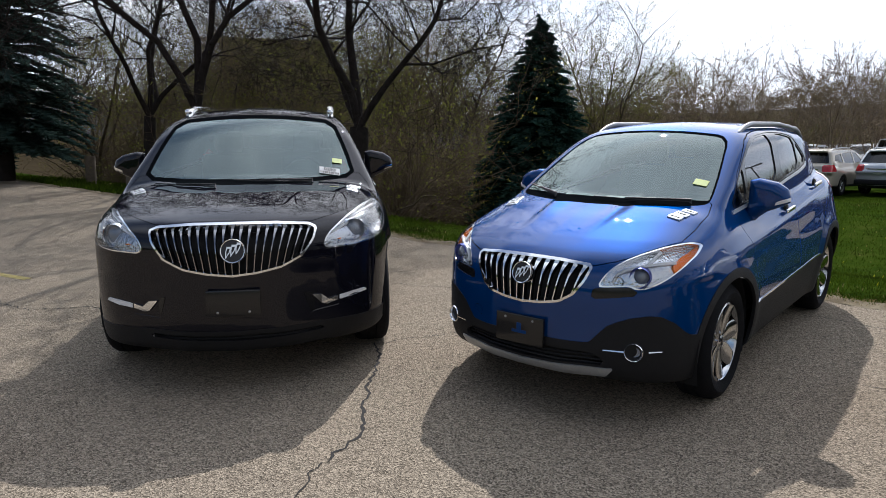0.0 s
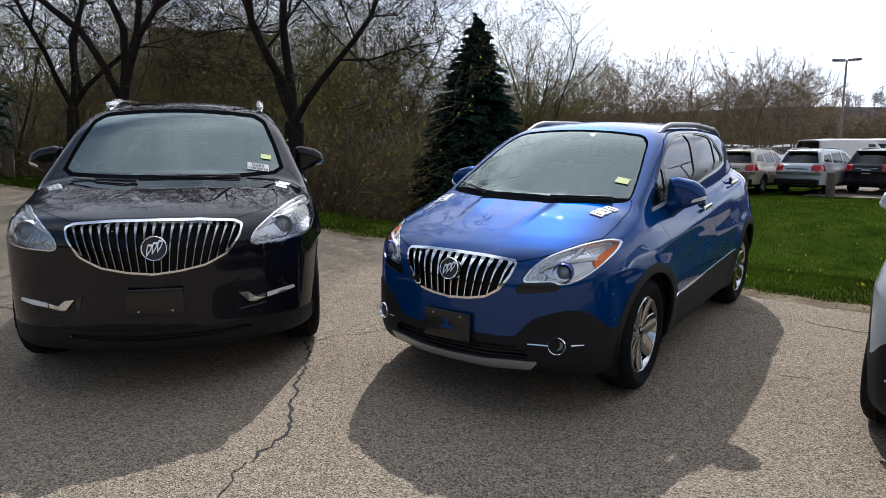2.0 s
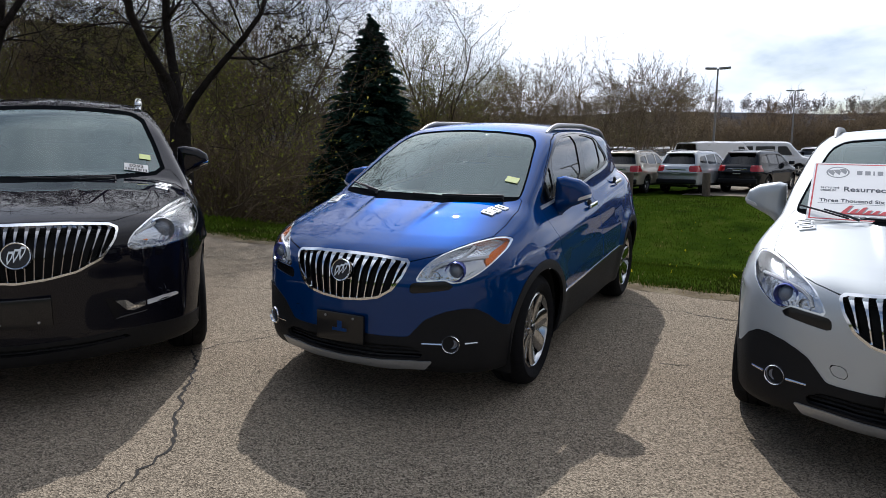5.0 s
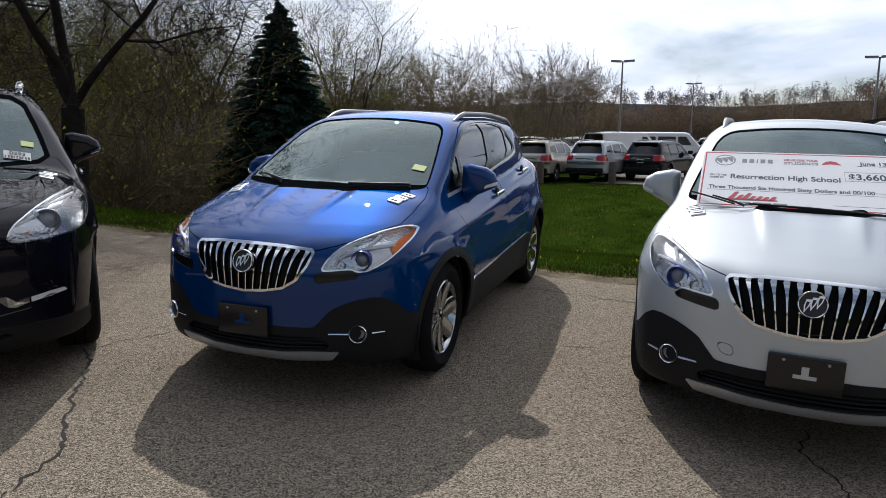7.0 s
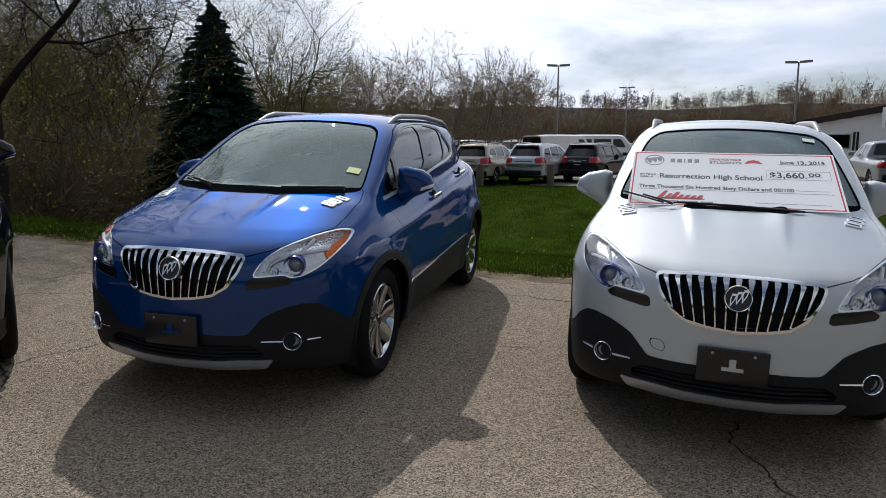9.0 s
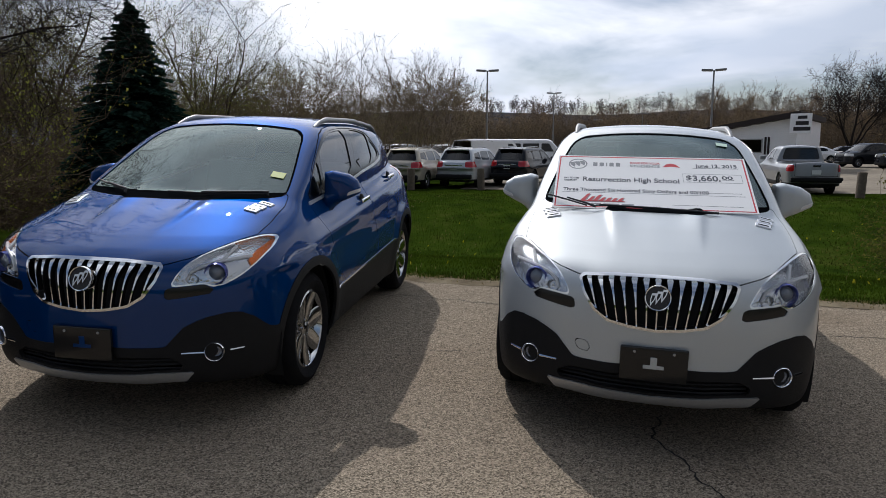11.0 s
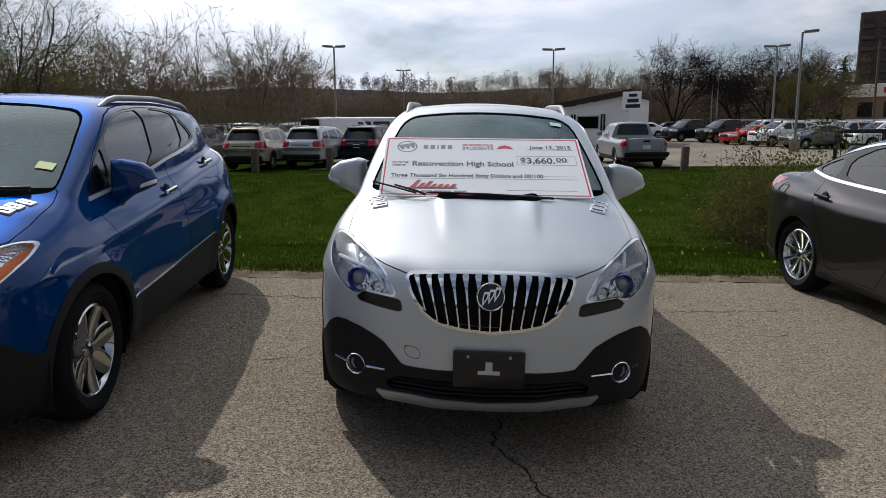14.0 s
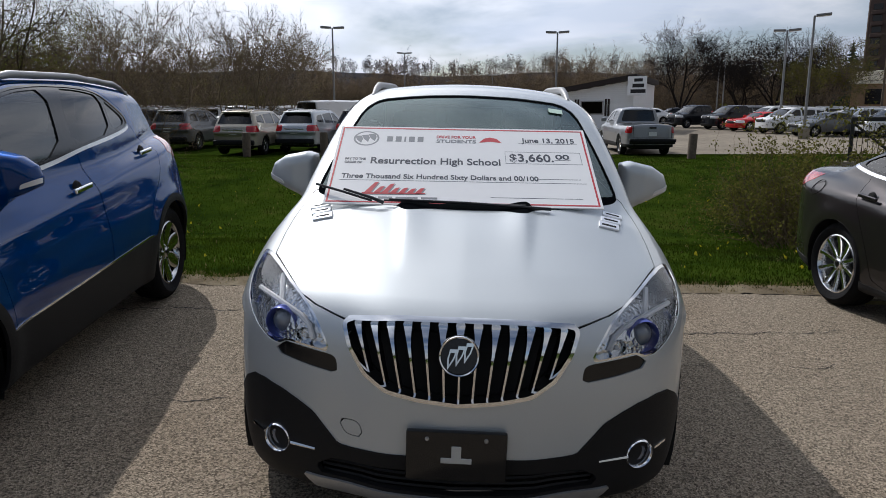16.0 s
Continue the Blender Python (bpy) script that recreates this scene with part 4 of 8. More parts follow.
car_skin = {}
COMPACT = dict(
    name="compact_suv", h=0.0175, x0=-3.5, x1=1.05, top=1.72, R=0.345, Ra=0.388, axles=(0.0, -2.555), track=0.735, flare=0.018, archw=0.055, k=0.09, kh=0.075, kj=0.04,
    xf=cur((0.15, 0.80), (0.25, 0.845), (0.33, 0.875), (0.45, 0.888), (0.62, 0.888), (0.72, 0.882), (0.80, 0.868), (0.87, 0.835), (0.92, 0.79), (0.97, 0.70), (1.05, 0.50), (1.3, 0.0)),
    bow=cur((0, 0), (0.2, 0.015), (0.36, 0.065), (0.48, 0.10), (0.6, 0.16), (0.7, 0.25), (0.8, 0.42), (0.9, 0.80), (1.2, 2.2)),
    W=cur((0.1, 0.800), (0.25, 0.828), (0.4, 0.855), (0.6, 0.875), (0.75, 0.868), (0.85, 0.848), (0.93, 0.828), (1.02, 0.800), (1.15, 0.754), (1.3, 0.69), (1.7, 0.55)),
    taper=cur((-3.6, 0.12), (-3.1, 0.05), (-2.6, 0.0), (-1.3, 0.0), (0.0, 0.0), (0.4, 0.014), (0.9, 0.045)),
    crease=(cur((-3.4, 1.13), (-2.4, 1.06), (-1.3, 0.955), (-0.5, 0.885), (0.3, 0.84)), 0.010), cw=0.040, scoop=0.009, ridge=0.017, cowl=1.146,
    zh=cur((-3.6, 1.20), (-3.0, 1.20), (-2.0, 1.16), (-1.0, 1.12), (-0.35, 1.12), (-0.12, 1.135), (0.05, 1.122), (0.25, 1.076), (0.45, 1.024), (0.62, 0.972), (0.78, 0.91), (1.0, 0.80)),
    crown=cur((0, 0), (0.3, 0.006), (0.5, 0.02), (0.65, 0.045), (0.75, 0.085), (0.85, 0.16), (1.0, 0.30)),
    xr=cur((0.1, -3.22), (0.4, -3.34), (0.6, -3.38), (0.85, -3.34), (1.1, -3.28), (1.3, -3.2)), rbow=cur((0, 0), (0.4, 0.03), (0.65, 0.12), (0.85, 0.36), (1.1, 1.0)),
    zb=cur((-3.6, 0.36), (-3.0, 0.24), (-0.6, 0.22), (0.4, 0.22), (0.95, 0.27)),
    ws=((-0.13, 0.649, 1.135), (-0.859, 0.511, 1.519)), wsbow=0.15, rg=((-3.24, 1.15), (-2.98, 1.52)), rgbow=0.12,
    zr=cur((-3.5, 1.44), (-3.0, 1.52), (-2.4, 1.583), (-1.8, 1.612), (-1.3, 1.610), (-0.95, 1.585), (-0.7, 1.54), (0, 1.3)), rcrown=0.045,
    Wg=cur((0.7, 0.86), (1.1, 0.728), (1.2, 0.708), (1.35, 0.668), (1.5, 0.618), (1.6, 0.565), (1.75, 0.45)),
    gtaper=cur((-3.6, 0.17), (-3.0, 0.115), (-2.4, 0.035), (-1.6, 0.0), (0.5, 0.0)),
    clad_front=[(0, 0.0), (0, 0.462), (0.335, 0.452), (0.380, 0.456), (0.421, 0.502), (0.465, 0.553), (0.52, 0.582), (0.575, 0.604), (0.65, 0.618), (0.70, 0.612), (0.745, 0.575), (0.79, 0.50), (0.83, 0.48), (1.2, 0.47), (1.2, 0.0)],
    sill=cur((-3.6, 0.60), (-3.2, 0.58), (-2.4, 0.57), (-1.95, 0.552), (-0.4, 0.490), (0.4, 0.46)), clad_mat=M_PLASTIC,
    screen=smoothed([(-0.655, 1.130), (-0.60, 1.117), (-0.3, 1.112), (0.0, 1.108), (0.3, 1.112), (0.60, 1.117), (0.655, 1.130), (0.605, 1.30), (0.520, 1.515), (0.25, 1.545), (0.0, 1.553), (-0.25, 1.545), (-0.520, 1.515), (-0.605, 1.30)], 2),
    panes=[[(-0.31, 1.095), (-0.59, 1.118), (-0.60, 1.335), (-0.46, 1.243)], [(-0.64, 1.122), (-1.33, 1.182), (-1.40, 1.522), (-1.08, 1.503), (-0.86, 1.448), (-0.66, 1.358)], [(-1.47, 1.203), (-2.05, 1.252), (-2.06, 1.482), (-1.80, 1.515), (-1.55, 1.525)], [(-2.10, 1.262), (-2.34, 1.295), (-2.335, 1.34), (-2.22, 1.40), (-2.10, 1.455)]],
    pane_mat=[M_SIDEGLASS, M_SIDEGLASS, M_PRIVACY, M_PRIVACY],
    arch=[(-0.25, 1.078), (-0.63, 1.104), (-1.2, 1.153), (-1.6, 1.202), (-2.06, 1.240), (-2.30, 1.268), (-2.40, 1.295), (-2.37, 1.352), (-2.24, 1.420), (-2.03, 1.512), (-1.75, 1.538), (-1.38, 1.543), (-1.05, 1.522), (-0.835, 1.465), (-0.64, 1.365), (-0.446, 1.245)], archt=0.010, archm=M_GLOSSBLK,
    belt=cur((-2.45, 1.295), (-2.3, 1.254), (-2.06, 1.226), (-1.6, 1.188), (-1.2, 1.139), (-0.63, 1.090), (-0.25, 1.064)), belt_x=(-0.26, -2.38), beltline=((-0.008, 0.014),),
    rear_pane=[(-0.55, 1.18), (0.55, 1.18), (0.48, 1.46), (-0.48, 1.46)],
    lampw=0.007, lamp=smoothed([(0.405, 0.755), (0.43, 0.810), (0.47, 0.868), (0.53, 0.912), (0.64, 0.958), (0.715, 0.972), (0.765, 0.958), (0.775, 0.91), (0.752, 0.855), (0.72, 0.815), (0.685, 0.785), (0.635, 0.757), (0.590, 0.752), (0.560, 0.770), (0.48, 0.762)], 1), lamp_x=0.15,
    amber=[(0.85, 0.965), (0.85, 0.835), (0.735, 0.838), (0.718, 0.872), (0.728, 0.915), (0.750, 0.952)], proj=(0.607, 0.822, 0.056),
    lamp_bars=[[(0.725, 0.890), (0.66, 0.888), (0.61, 0.882), (0.53, 0.858), (0.495, 0.832), (0.478, 0.785)], [(0.635, 0.945), (0.612, 0.884)]],
    lamp_trim=[(0.388, 0.742), (0.405, 0.752), (0.48, 0.760), (0.56, 0.767), (0.592, 0.749), (0.60, 0.735), (0.585, 0.720), (0.49, 0.706), (0.40, 0.694), (0.380, 0.705)],
    grille=[(0, 0.885), (0.2, 0.882), (0.350, 0.869), (0.371, 0.850), (0.347, 0.782), (0.295, 0.705), (0.225, 0.660), (0.12, 0.640), (0, 0.631)], gframe=0.013, bars=13, barw=(0.0032, 0.015), badge_z=0.792, badge_r=0.062,
    bonnet=[(0.822, 0), (0.806, 0.2), (0.772, 0.36), (0.748, 0.410), (0.715, 0.470), (0.66, 0.535), (0.52, 0.618), (0.39, 0.688), (0.22, 0.695), (0.0, 0.686), (-0.12, 0.662), (-0.16, 0.60), (0.0, 0.45), (0.08, 0.0)], bonnet_z=0.835,
    doors=[[(-0.46, 0.385), (-0.40, 0.80), (-0.24, 1.055), (-0.42, 1.245), (-0.82, 1.478), (-1.05, 1.538), (-1.54, 1.560), (-1.49, 1.17), (-1.49, 0.395)], [(-1.50, 0.395), (-1.50, 1.17), (-1.55, 1.560), (-2.04, 1.530), (-2.40, 1.37), (-2.44, 1.26), (-2.64, 1.12), (-2.50, 0.95), (-2.14, 0.74), (-1.99, 0.40)]],
    tail=[(-3.6, 0.95), (-3.02, 1.00), (-2.82, 1.075), (-2.95, 1.165), (-3.6, 1.19)], tail_y=0.45, frit=0.011,
    front_cuts=[("air_intake", [(0, 0.415), (0.40, 0.40), (0.46, 0.365), (0.44, 0.335), (0, 0.325)], -0.045, M_DARK), ("skid_strip", [(0, 0.312), (0.46, 0.322), (0.505, 0.325), (0.46, 0.275), (0.30, 0.262), (0, 0.255)], 0.012, M_SATIN)],
    sill_strip=(-0.42, -2.12), tab=True, tow=[(-0.38, 0.545), (-0.31, 0.548), (-0.295, 0.495), (-0.355, 0.493)], fog=(0.600, 0.428, 0.052), plate=(0.395, 0.560), screw=0.9, mirror=(-0.611, 0.965, 1.150), handles=((-1.308, 0.985), (-2.385, 1.088)), handle_mat=M_CHROME,
    railk=1.15, railr=0.78, rail=(-0.98, -2.75, 0.515), rail_mat=mat("rail_grey", (0.26, 0.26, 0.26), 0.42, 0.4), wipers=((0.56, -0.02, 1.128, 1.134), (-0.30, -0.63, 1.126, 1.168)), vent=(0.165, 0.560))
LARGE = dict(COMPACT, name="black", cowl=1.218, scoop=0.0, cw=0.05, h=0.024, x0=-4.25, x1=1.2, top=1.9, R=0.385, Ra=0.42, axles=(0.0, -3.02), track=0.84, flare=0.012, archw=0.0, k=0.08, kh=0.10,
    xf=cur((0.15, 0.92), (0.3, 1.01), (0.45, 1.04), (0.7, 1.045), (0.88, 1.04), (0.97, 1.01), (1.03, 0.95), (1.09, 0.82), (1.2, 0.5), (1.5, 0.0)),
    bow=cur((0, 0), (0.25, 0.035), (0.5, 0.15), (0.7, 0.26), (0.8, 0.355), (0.9, 0.53), (1.0, 0.9), (1.2, 2.0)),
    W=cur((0.1, 0.90), (0.3, 0.955), (0.5, 0.985), (0.75, 0.998), (0.95, 1.003), (1.1, 0.985), (1.25, 0.93), (1.4, 0.85), (1.8, 0.65)),
    taper=cur((-4.3, 0.14), (-3.7, 0.05), (-3.0, 0.0), (0.0, 0.0), (0.4, 0.015), (1.0, 0.05)),
    crease=(cur((-4, 1.05), (0.3, 1.0)), 0.006), ridge=0.006,
    zh=cur((-4.3, 1.24), (-3.0, 1.22), (-1.0, 1.20), (-0.3, 1.215), (-0.1, 1.21), (0.2, 1.175), (0.5, 1.13), (0.75, 1.08), (0.92, 1.02), (1.1, 0.93)),
    crown=cur((0, 0), (0.4, 0.012), (0.65, 0.035), (0.8, 0.065), (0.9, 0.12), (1.05, 0.24)),
    xr=cur((0.1, -3.9), (0.4, -4.05), (0.8, -4.06), (1.1, -4.0), (1.3, -3.94)), rbow=cur((0, 0), (0.5, 0.04), (0.75, 0.14), (0.95, 0.36), (1.15, 0.9)),
    zb=cur((-4.3, 0.36), (-3.0, 0.26), (0.4, 0.24), (1.1, 0.26)),
    ws=((-0.231, 0.763, 1.212), (-0.86, 0.604, 1.640)), wsbow=0.17, rg=((-3.96, 1.2), (-3.65, 1.68)), rgbow=0.12,
    zr=cur((-4.2, 1.55), (-3.7, 1.64), (-3.0, 1.72), (-2.2, 1.76), (-1.5, 1.755), (-1.1, 1.725), (-0.75, 1.66), (0, 1.4)), rcrown=0.045,
    Wg=cur((0.7, 1.03), (1.15, 0.915), (1.3, 0.855), (1.5, 0.765), (1.65, 0.69), (1.75, 0.62), (1.9, 0.5)),
    gtaper=cur((-4.2, 0.15), (-3.2, 0.06), (-2.0, 0.0), (0.5, 0.0)),
    clad_front=[(0, 0.0), (0, 0.40), (0.6, 0.40), (0.8, 0.39), (1.2, 0.36), (1.2, 0.0)], sill=cur((-4.3, 0.40), (0.4, 0.36)), clad_mat=M_PLASTIC,
    screen=smoothed([(-0.775, 1.205), (-0.4, 1.188), (0.0, 1.182), (0.4, 1.188), (0.775, 1.205), (0.72, 1.40), (0.62, 1.64), (0.3, 1.675), (0.0, 1.685), (-0.3, 1.675), (-0.62, 1.64), (-0.72, 1.40)], 1),
    panes=[[(-0.55, 1.17), (-1.45, 1.19), (-1.45, 1.61), (-1.12, 1.59), (-0.78, 1.40)], [(-1.55, 1.19), (-2.55, 1.22), (-2.62, 1.55), (-1.55, 1.62)], [(-2.72, 1.23), (-3.55, 1.30), (-3.3, 1.52), (-2.78, 1.56)]],
    pane_mat=[M_SIDEGLASS, M_PRIVACY, M_PRIVACY], arch=None, belt=cur((-3.6, 1.24), (-2.5, 1.185), (-0.5, 1.145)), belt_x=(-0.5, -3.5),
    rear_pane=[(-0.62, 1.28), (0.62, 1.28), (0.55, 1.6), (-0.55, 1.6)],
    lamp=smoothed([(0.515, 0.850), (0.548, 0.94), (0.66, 1.025), (0.78, 1.075), (0.88, 1.085), (0.945, 1.02), (0.95, 0.945), (0.90, 0.88), (0.78, 0.858)], 1), lamp_x=0.05,
    amber=[(0.625, 0.893), (0.650, 0.897), (0.645, 0.910), (0.628, 0.908)], proj=(0.735, 0.955, 0.075),
    lamp_bars=[[(0.55, 0.94), (0.68, 1.02), (0.80, 1.055), (0.88, 1.06)], [(0.58, 0.95), (0.68, 1.00), (0.80, 1.03)]], lamp_trim=None,
    grille=[(0, 1.025), (0.25, 1.022), (0.44, 1.008), (0.490, 0.985), (0.47, 0.92), (0.40, 0.825), (0.28, 0.768), (0.14, 0.740), (0, 0.728)], gframe=0.012, bars=19, barw=(0.0028, 0.010), bar_mat=M_DKCHROME, badge_z=0.885, badge_r=0.072,
    bonnet=[(0.90, 0), (0.88, 0.25), (0.80, 0.47), (0.70, 0.58), (0.50, 0.74), (0.28, 0.87), (0.0, 0.90), (-0.2, 0.86), (-0.28, 0.80), (-0.12, 0.45), (-0.06, 0.0)], bonnet_z=0.98,
    doors=[[(-0.52, 0.42), (-0.50, 1.10), (-0.74, 1.42), (-1.1, 1.63), (-1.50, 1.66), (-1.50, 0.42)], [(-1.52, 0.42), (-1.52, 1.66), (-2.65, 1.60), (-2.68, 1.0), (-2.45, 0.60), (-2.40, 0.42)]],
    tail=[(-4.4, 0.95), (-3.85, 1.0), (-3.8, 1.2), (-4.4, 1.22)], tail_y=0.6,
    front_cuts=[("air_intake", [(0, 0.375), (0.5, 0.372), (0.52, 0.345), (0, 0.335)], -0.03, M_DARK)],
    tab=None, tow=None, sill_strip=None, frit=0.028, fog=None, plate=(0.50, 0.655), screw=-0.85, mirror=(-0.732, 1.085, 1.285), handles=((-1.30, 1.06), (-2.45, 1.08)),
    rail=(-1.08, -3.3, 0.585), rail_mat=M_CHROME, wipers=((0.45, -0.10, 1.190, 1.205), (-0.20, -0.66, 1.178, 1.182)), railk=1.5, railr=1.5, wlift=0.008, vent=(0.12, 0.72))

SEDAN = dict(COMPACT, name="sedan", cowl=0.0, scoop=0.0, cw=0.05, h=0.026, x0=-3.85, x1=1.15, top=1.56, R=0.33, Ra=0.355, axles=(0.0, -2.685), track=0.755, flare=0.012, archw=0.0, k=0.06, kh=0.10,
    xf=cur((0.1, 0.9), (0.3, 0.95), (0.6, 0.95), (0.75, 0.88), (0.85, 0.7), (1.2, 0.0)), bow=cur((0, 0), (0.4, 0.06), (0.7, 0.22), (0.85, 0.45), (1.1, 1.2)),
    W=cur((0.1, 0.83), (0.25, 0.87), (0.5, 0.895), (0.75, 0.907), (0.86, 0.900), (0.95, 0.865), (1.05, 0.80), (1.4, 0.6)),
    taper=cur((-3.8, 0.16), (-3.2, 0.045), (-2.6, 0.0), (0.0, 0.0), (0.9, 0.06)), crease=(cur((-4, 0.90), (0.3, 0.84)), 0.010), ridge=0.0,
    zh=cur((-3.8, 1.0), (-3.6, 1.035), (-3.2, 1.055), (-2.7, 1.05), (-2.0, 1.0), (-1.0, 0.98), (-0.2, 0.98), (0.3, 0.93), (0.7, 0.86), (1.0, 0.75)), crown=cur((0, 0), (0.5, 0.02), (0.75, 0.06), (0.9, 0.13), (1.1, 0.25)),
    xr=cur((0.1, -3.55), (0.4, -3.68), (0.8, -3.71), (1.05, -3.66), (1.3, -3.6)), rbow=cur((0, 0), (0.4, 0.035), (0.65, 0.14), (0.85, 0.42), (1.1, 1.0)), zb=cur((-3.8, 0.30), (-3.0, 0.20), (0.9, 0.2)),
    ws=((-0.25, 0.62, 1.0), (-1.0, 0.5, 1.36)), wsbow=0.12, rg=((-3.12, 1.06), (-2.38, 1.40)), rgbow=0.10,
    zr=cur((-3.3, 1.2), (-2.8, 1.34), (-2.3, 1.43), (-1.8, 1.468), (-1.4, 1.455), (-0.9, 1.37), (0, 1.1)), rcrown=0.05,
    Wg=cur((0.7, 0.93), (0.95, 0.83), (1.1, 0.755), (1.3, 0.645), (1.42, 0.57), (1.6, 0.4)), gtaper=cur((-3.6, 0.22), (-3.0, 0.10), (-2.4, 0.03), (-1.6, 0), (0.5, 0)),
    clad_front=[(0, 0), (0, 0.25), (1.2, 0.25), (1.2, 0)], sill=cur((-3.8, 0.30), (0.4, 0.235)),
    screen=[(-0.60, 1.0), (0.60, 1.0), (0.50, 1.36), (-0.50, 1.36)], panes=[[(-0.62, 1.0), (-1.40, 1.02), (-1.40, 1.375), (-1.18, 1.35)], [(-1.50, 1.02), (-2.32, 1.055), (-2.38, 1.22), (-2.1, 1.345), (-1.50, 1.38)], [(-2.42, 1.06), (-2.80, 1.105), (-2.70, 1.16), (-2.47, 1.235)]],
    pane_mat=[M_SIDEGLASS, M_SIDEGLASS, M_SIDEGLASS], arch=[(-0.50, 0.975), (-1.5, 0.995), (-2.5, 1.025), (-2.93, 1.085), (-2.92, 1.125), (-2.6, 1.26), (-2.15, 1.385), (-1.5, 1.42), (-1.15, 1.395), (-0.8, 1.2)], archt=0.024, archm=M_CHROME, beltline=(),
    rear_pane=[(-0.55, 1.10), (0.55, 1.10), (0.48, 1.37), (-0.48, 1.37)], lamp=[(0.45, 0.62), (0.75, 0.70), (0.82, 0.80), (0.6, 0.75)], lamp_x=0.2, amber=[(0.80, 0.7), (0.83, 0.7), (0.83, 0.8)], proj=(0.62, 0.70, 0.04),
    lamp_bars=(), lamp_trim=None, grille=[(0, 0.70), (0.30, 0.69), (0.34, 0.66), (0.25, 0.55), (0, 0.52)], badge_z=0.64, bars=11,
    bonnet=[(0.80, 0), (0.7, 0.5), (0.3, 0.75), (-0.3, 0.72), (-0.12, 0)], bonnet_z=0.75,
    doors=[[(-0.48, 0.28), (-0.45, 0.95), (-0.95, 1.33), (-1.2, 1.42), (-1.455, 1.435), (-1.455, 0.28)], [(-1.465, 0.28), (-1.465, 1.435), (-2.15, 1.40), (-2.52, 1.27), (-2.60, 1.02), (-2.40, 0.72), (-2.28, 0.50), (-2.20, 0.28)]],
    tail=[(-3.9, 0.87), (-3.36, 0.87), (-3.20, 0.94), (-3.15, 0.99), (-3.9, 0.99)], tail_y=0.55, front_cuts=(), sill_strip=None, fog=None, tab=None, tow=None, plate=(0.40, 0.52),
    mirror=(-0.62, 0.99, 1.02), handles=((-1.30, 0.86), (-2.38, 0.885)), handle_mat=M_GREY, rail=None, wipers=(), vent=(0.2, 0.6), fuel=True)

# ---------------------------------------------------------------- the lie of the land
GX, GY, G0 = 0.0092, 0.0506, -0.0775
EDGE, EDIR, ENRM = (0.18, 9.16), (0.748, -0.663), (0.663, 0.748)
FAR_EDGE = 21.3        # where the far lot begins, metres beyond the edge of the near one


def lot(x, y):
    return G0 + GX * x + GY * y


def edge_u(x, y):
    """How far a place lies beyond the edge of the paving."""
    return (x - EDGE[0]) * ENRM[0] + (y - EDGE[1]) * ENRM[1]


def edge_s(x, y):
    return (x - EDGE[0]) * EDIR[0] + (y - EDGE[1]) * EDIR[1]


def at_su(s, u):
    return EDGE[0] + EDIR[0] * s + ENRM[0] * u, EDGE[1] + EDIR[1] * s + ENRM[1] * u


def ease(t):
    t = min(1.0, max(0.0, t))
    return t * t * (3 - 2 * t)


def land(x, y):
    """Height of the ground: the sloping near lot, a grass swale, the far lot, and the wooded hill."""
    u, s = edge_u(x, y), edge_s(x, y)
    r = math.hypot(x, y)
    if u <= 0:
        k = min(1.0, 45 / max(r, 1e-6))
        return lot(x * k, y * k)
    ex, ey = at_su(s, 0)
    k = min(1.0, 45 / max(math.hypot(ex, ey), 1e-6))
    z0 = lot(ex * k, ey * k)
    zf = 0.32 + 0.030 * max(0.0, min(u, 70) - FAR_EDGE)
    z = z0 + (zf - z0) * ease((u - 3) / 16)
    z -= 0.75 * math.exp(-((u - 7.5) / 4.0) ** 2) * ease(u / 2.5)
    z += 0.07 * noise.noise((x * 0.45, y * 0.45, 0)) * ease(u / 2.5) * (1 - ease((u - 17) / 4))
    beta = math.degrees(math.atan2(x, y))
    z += 4.5 * ease((8 - beta) / 20) * ease((u - 9) / 36)
    z += 23 * ease((r - 170) / 200) * (1 + 0.25 * noise.noise((x * 0.012, y * 0.012, 2)))
    return z


def polar(deg, r, o=(0.03, 0.0)):
    """A place on the land: degrees to the right of +y and metres, from o."""
    x, y = o[0] + r * math.sin(radians(deg)), o[1] + r * math.cos(radians(deg))
    return Vector((x, y, land(x, y)))


FROM_B = (0.85, 0.33)


def lot_pose(x, y, heading):
    """Stands a car on the sloping lot with its bonnet towards heading (degrees from +x)."""
    n = Vector((-GX, -GY, 1)).normalized()
    h = radians(heading)
    f = Vector((math.cos(h), math.sin(h), GX * math.cos(h) + GY * math.sin(h))).normalized()
    l = n.cross(f)
    m = Matrix((f, l, n)).transposed().to_4x4()
    return Matrix.Translation((x, y, lot(x, y))) @ m


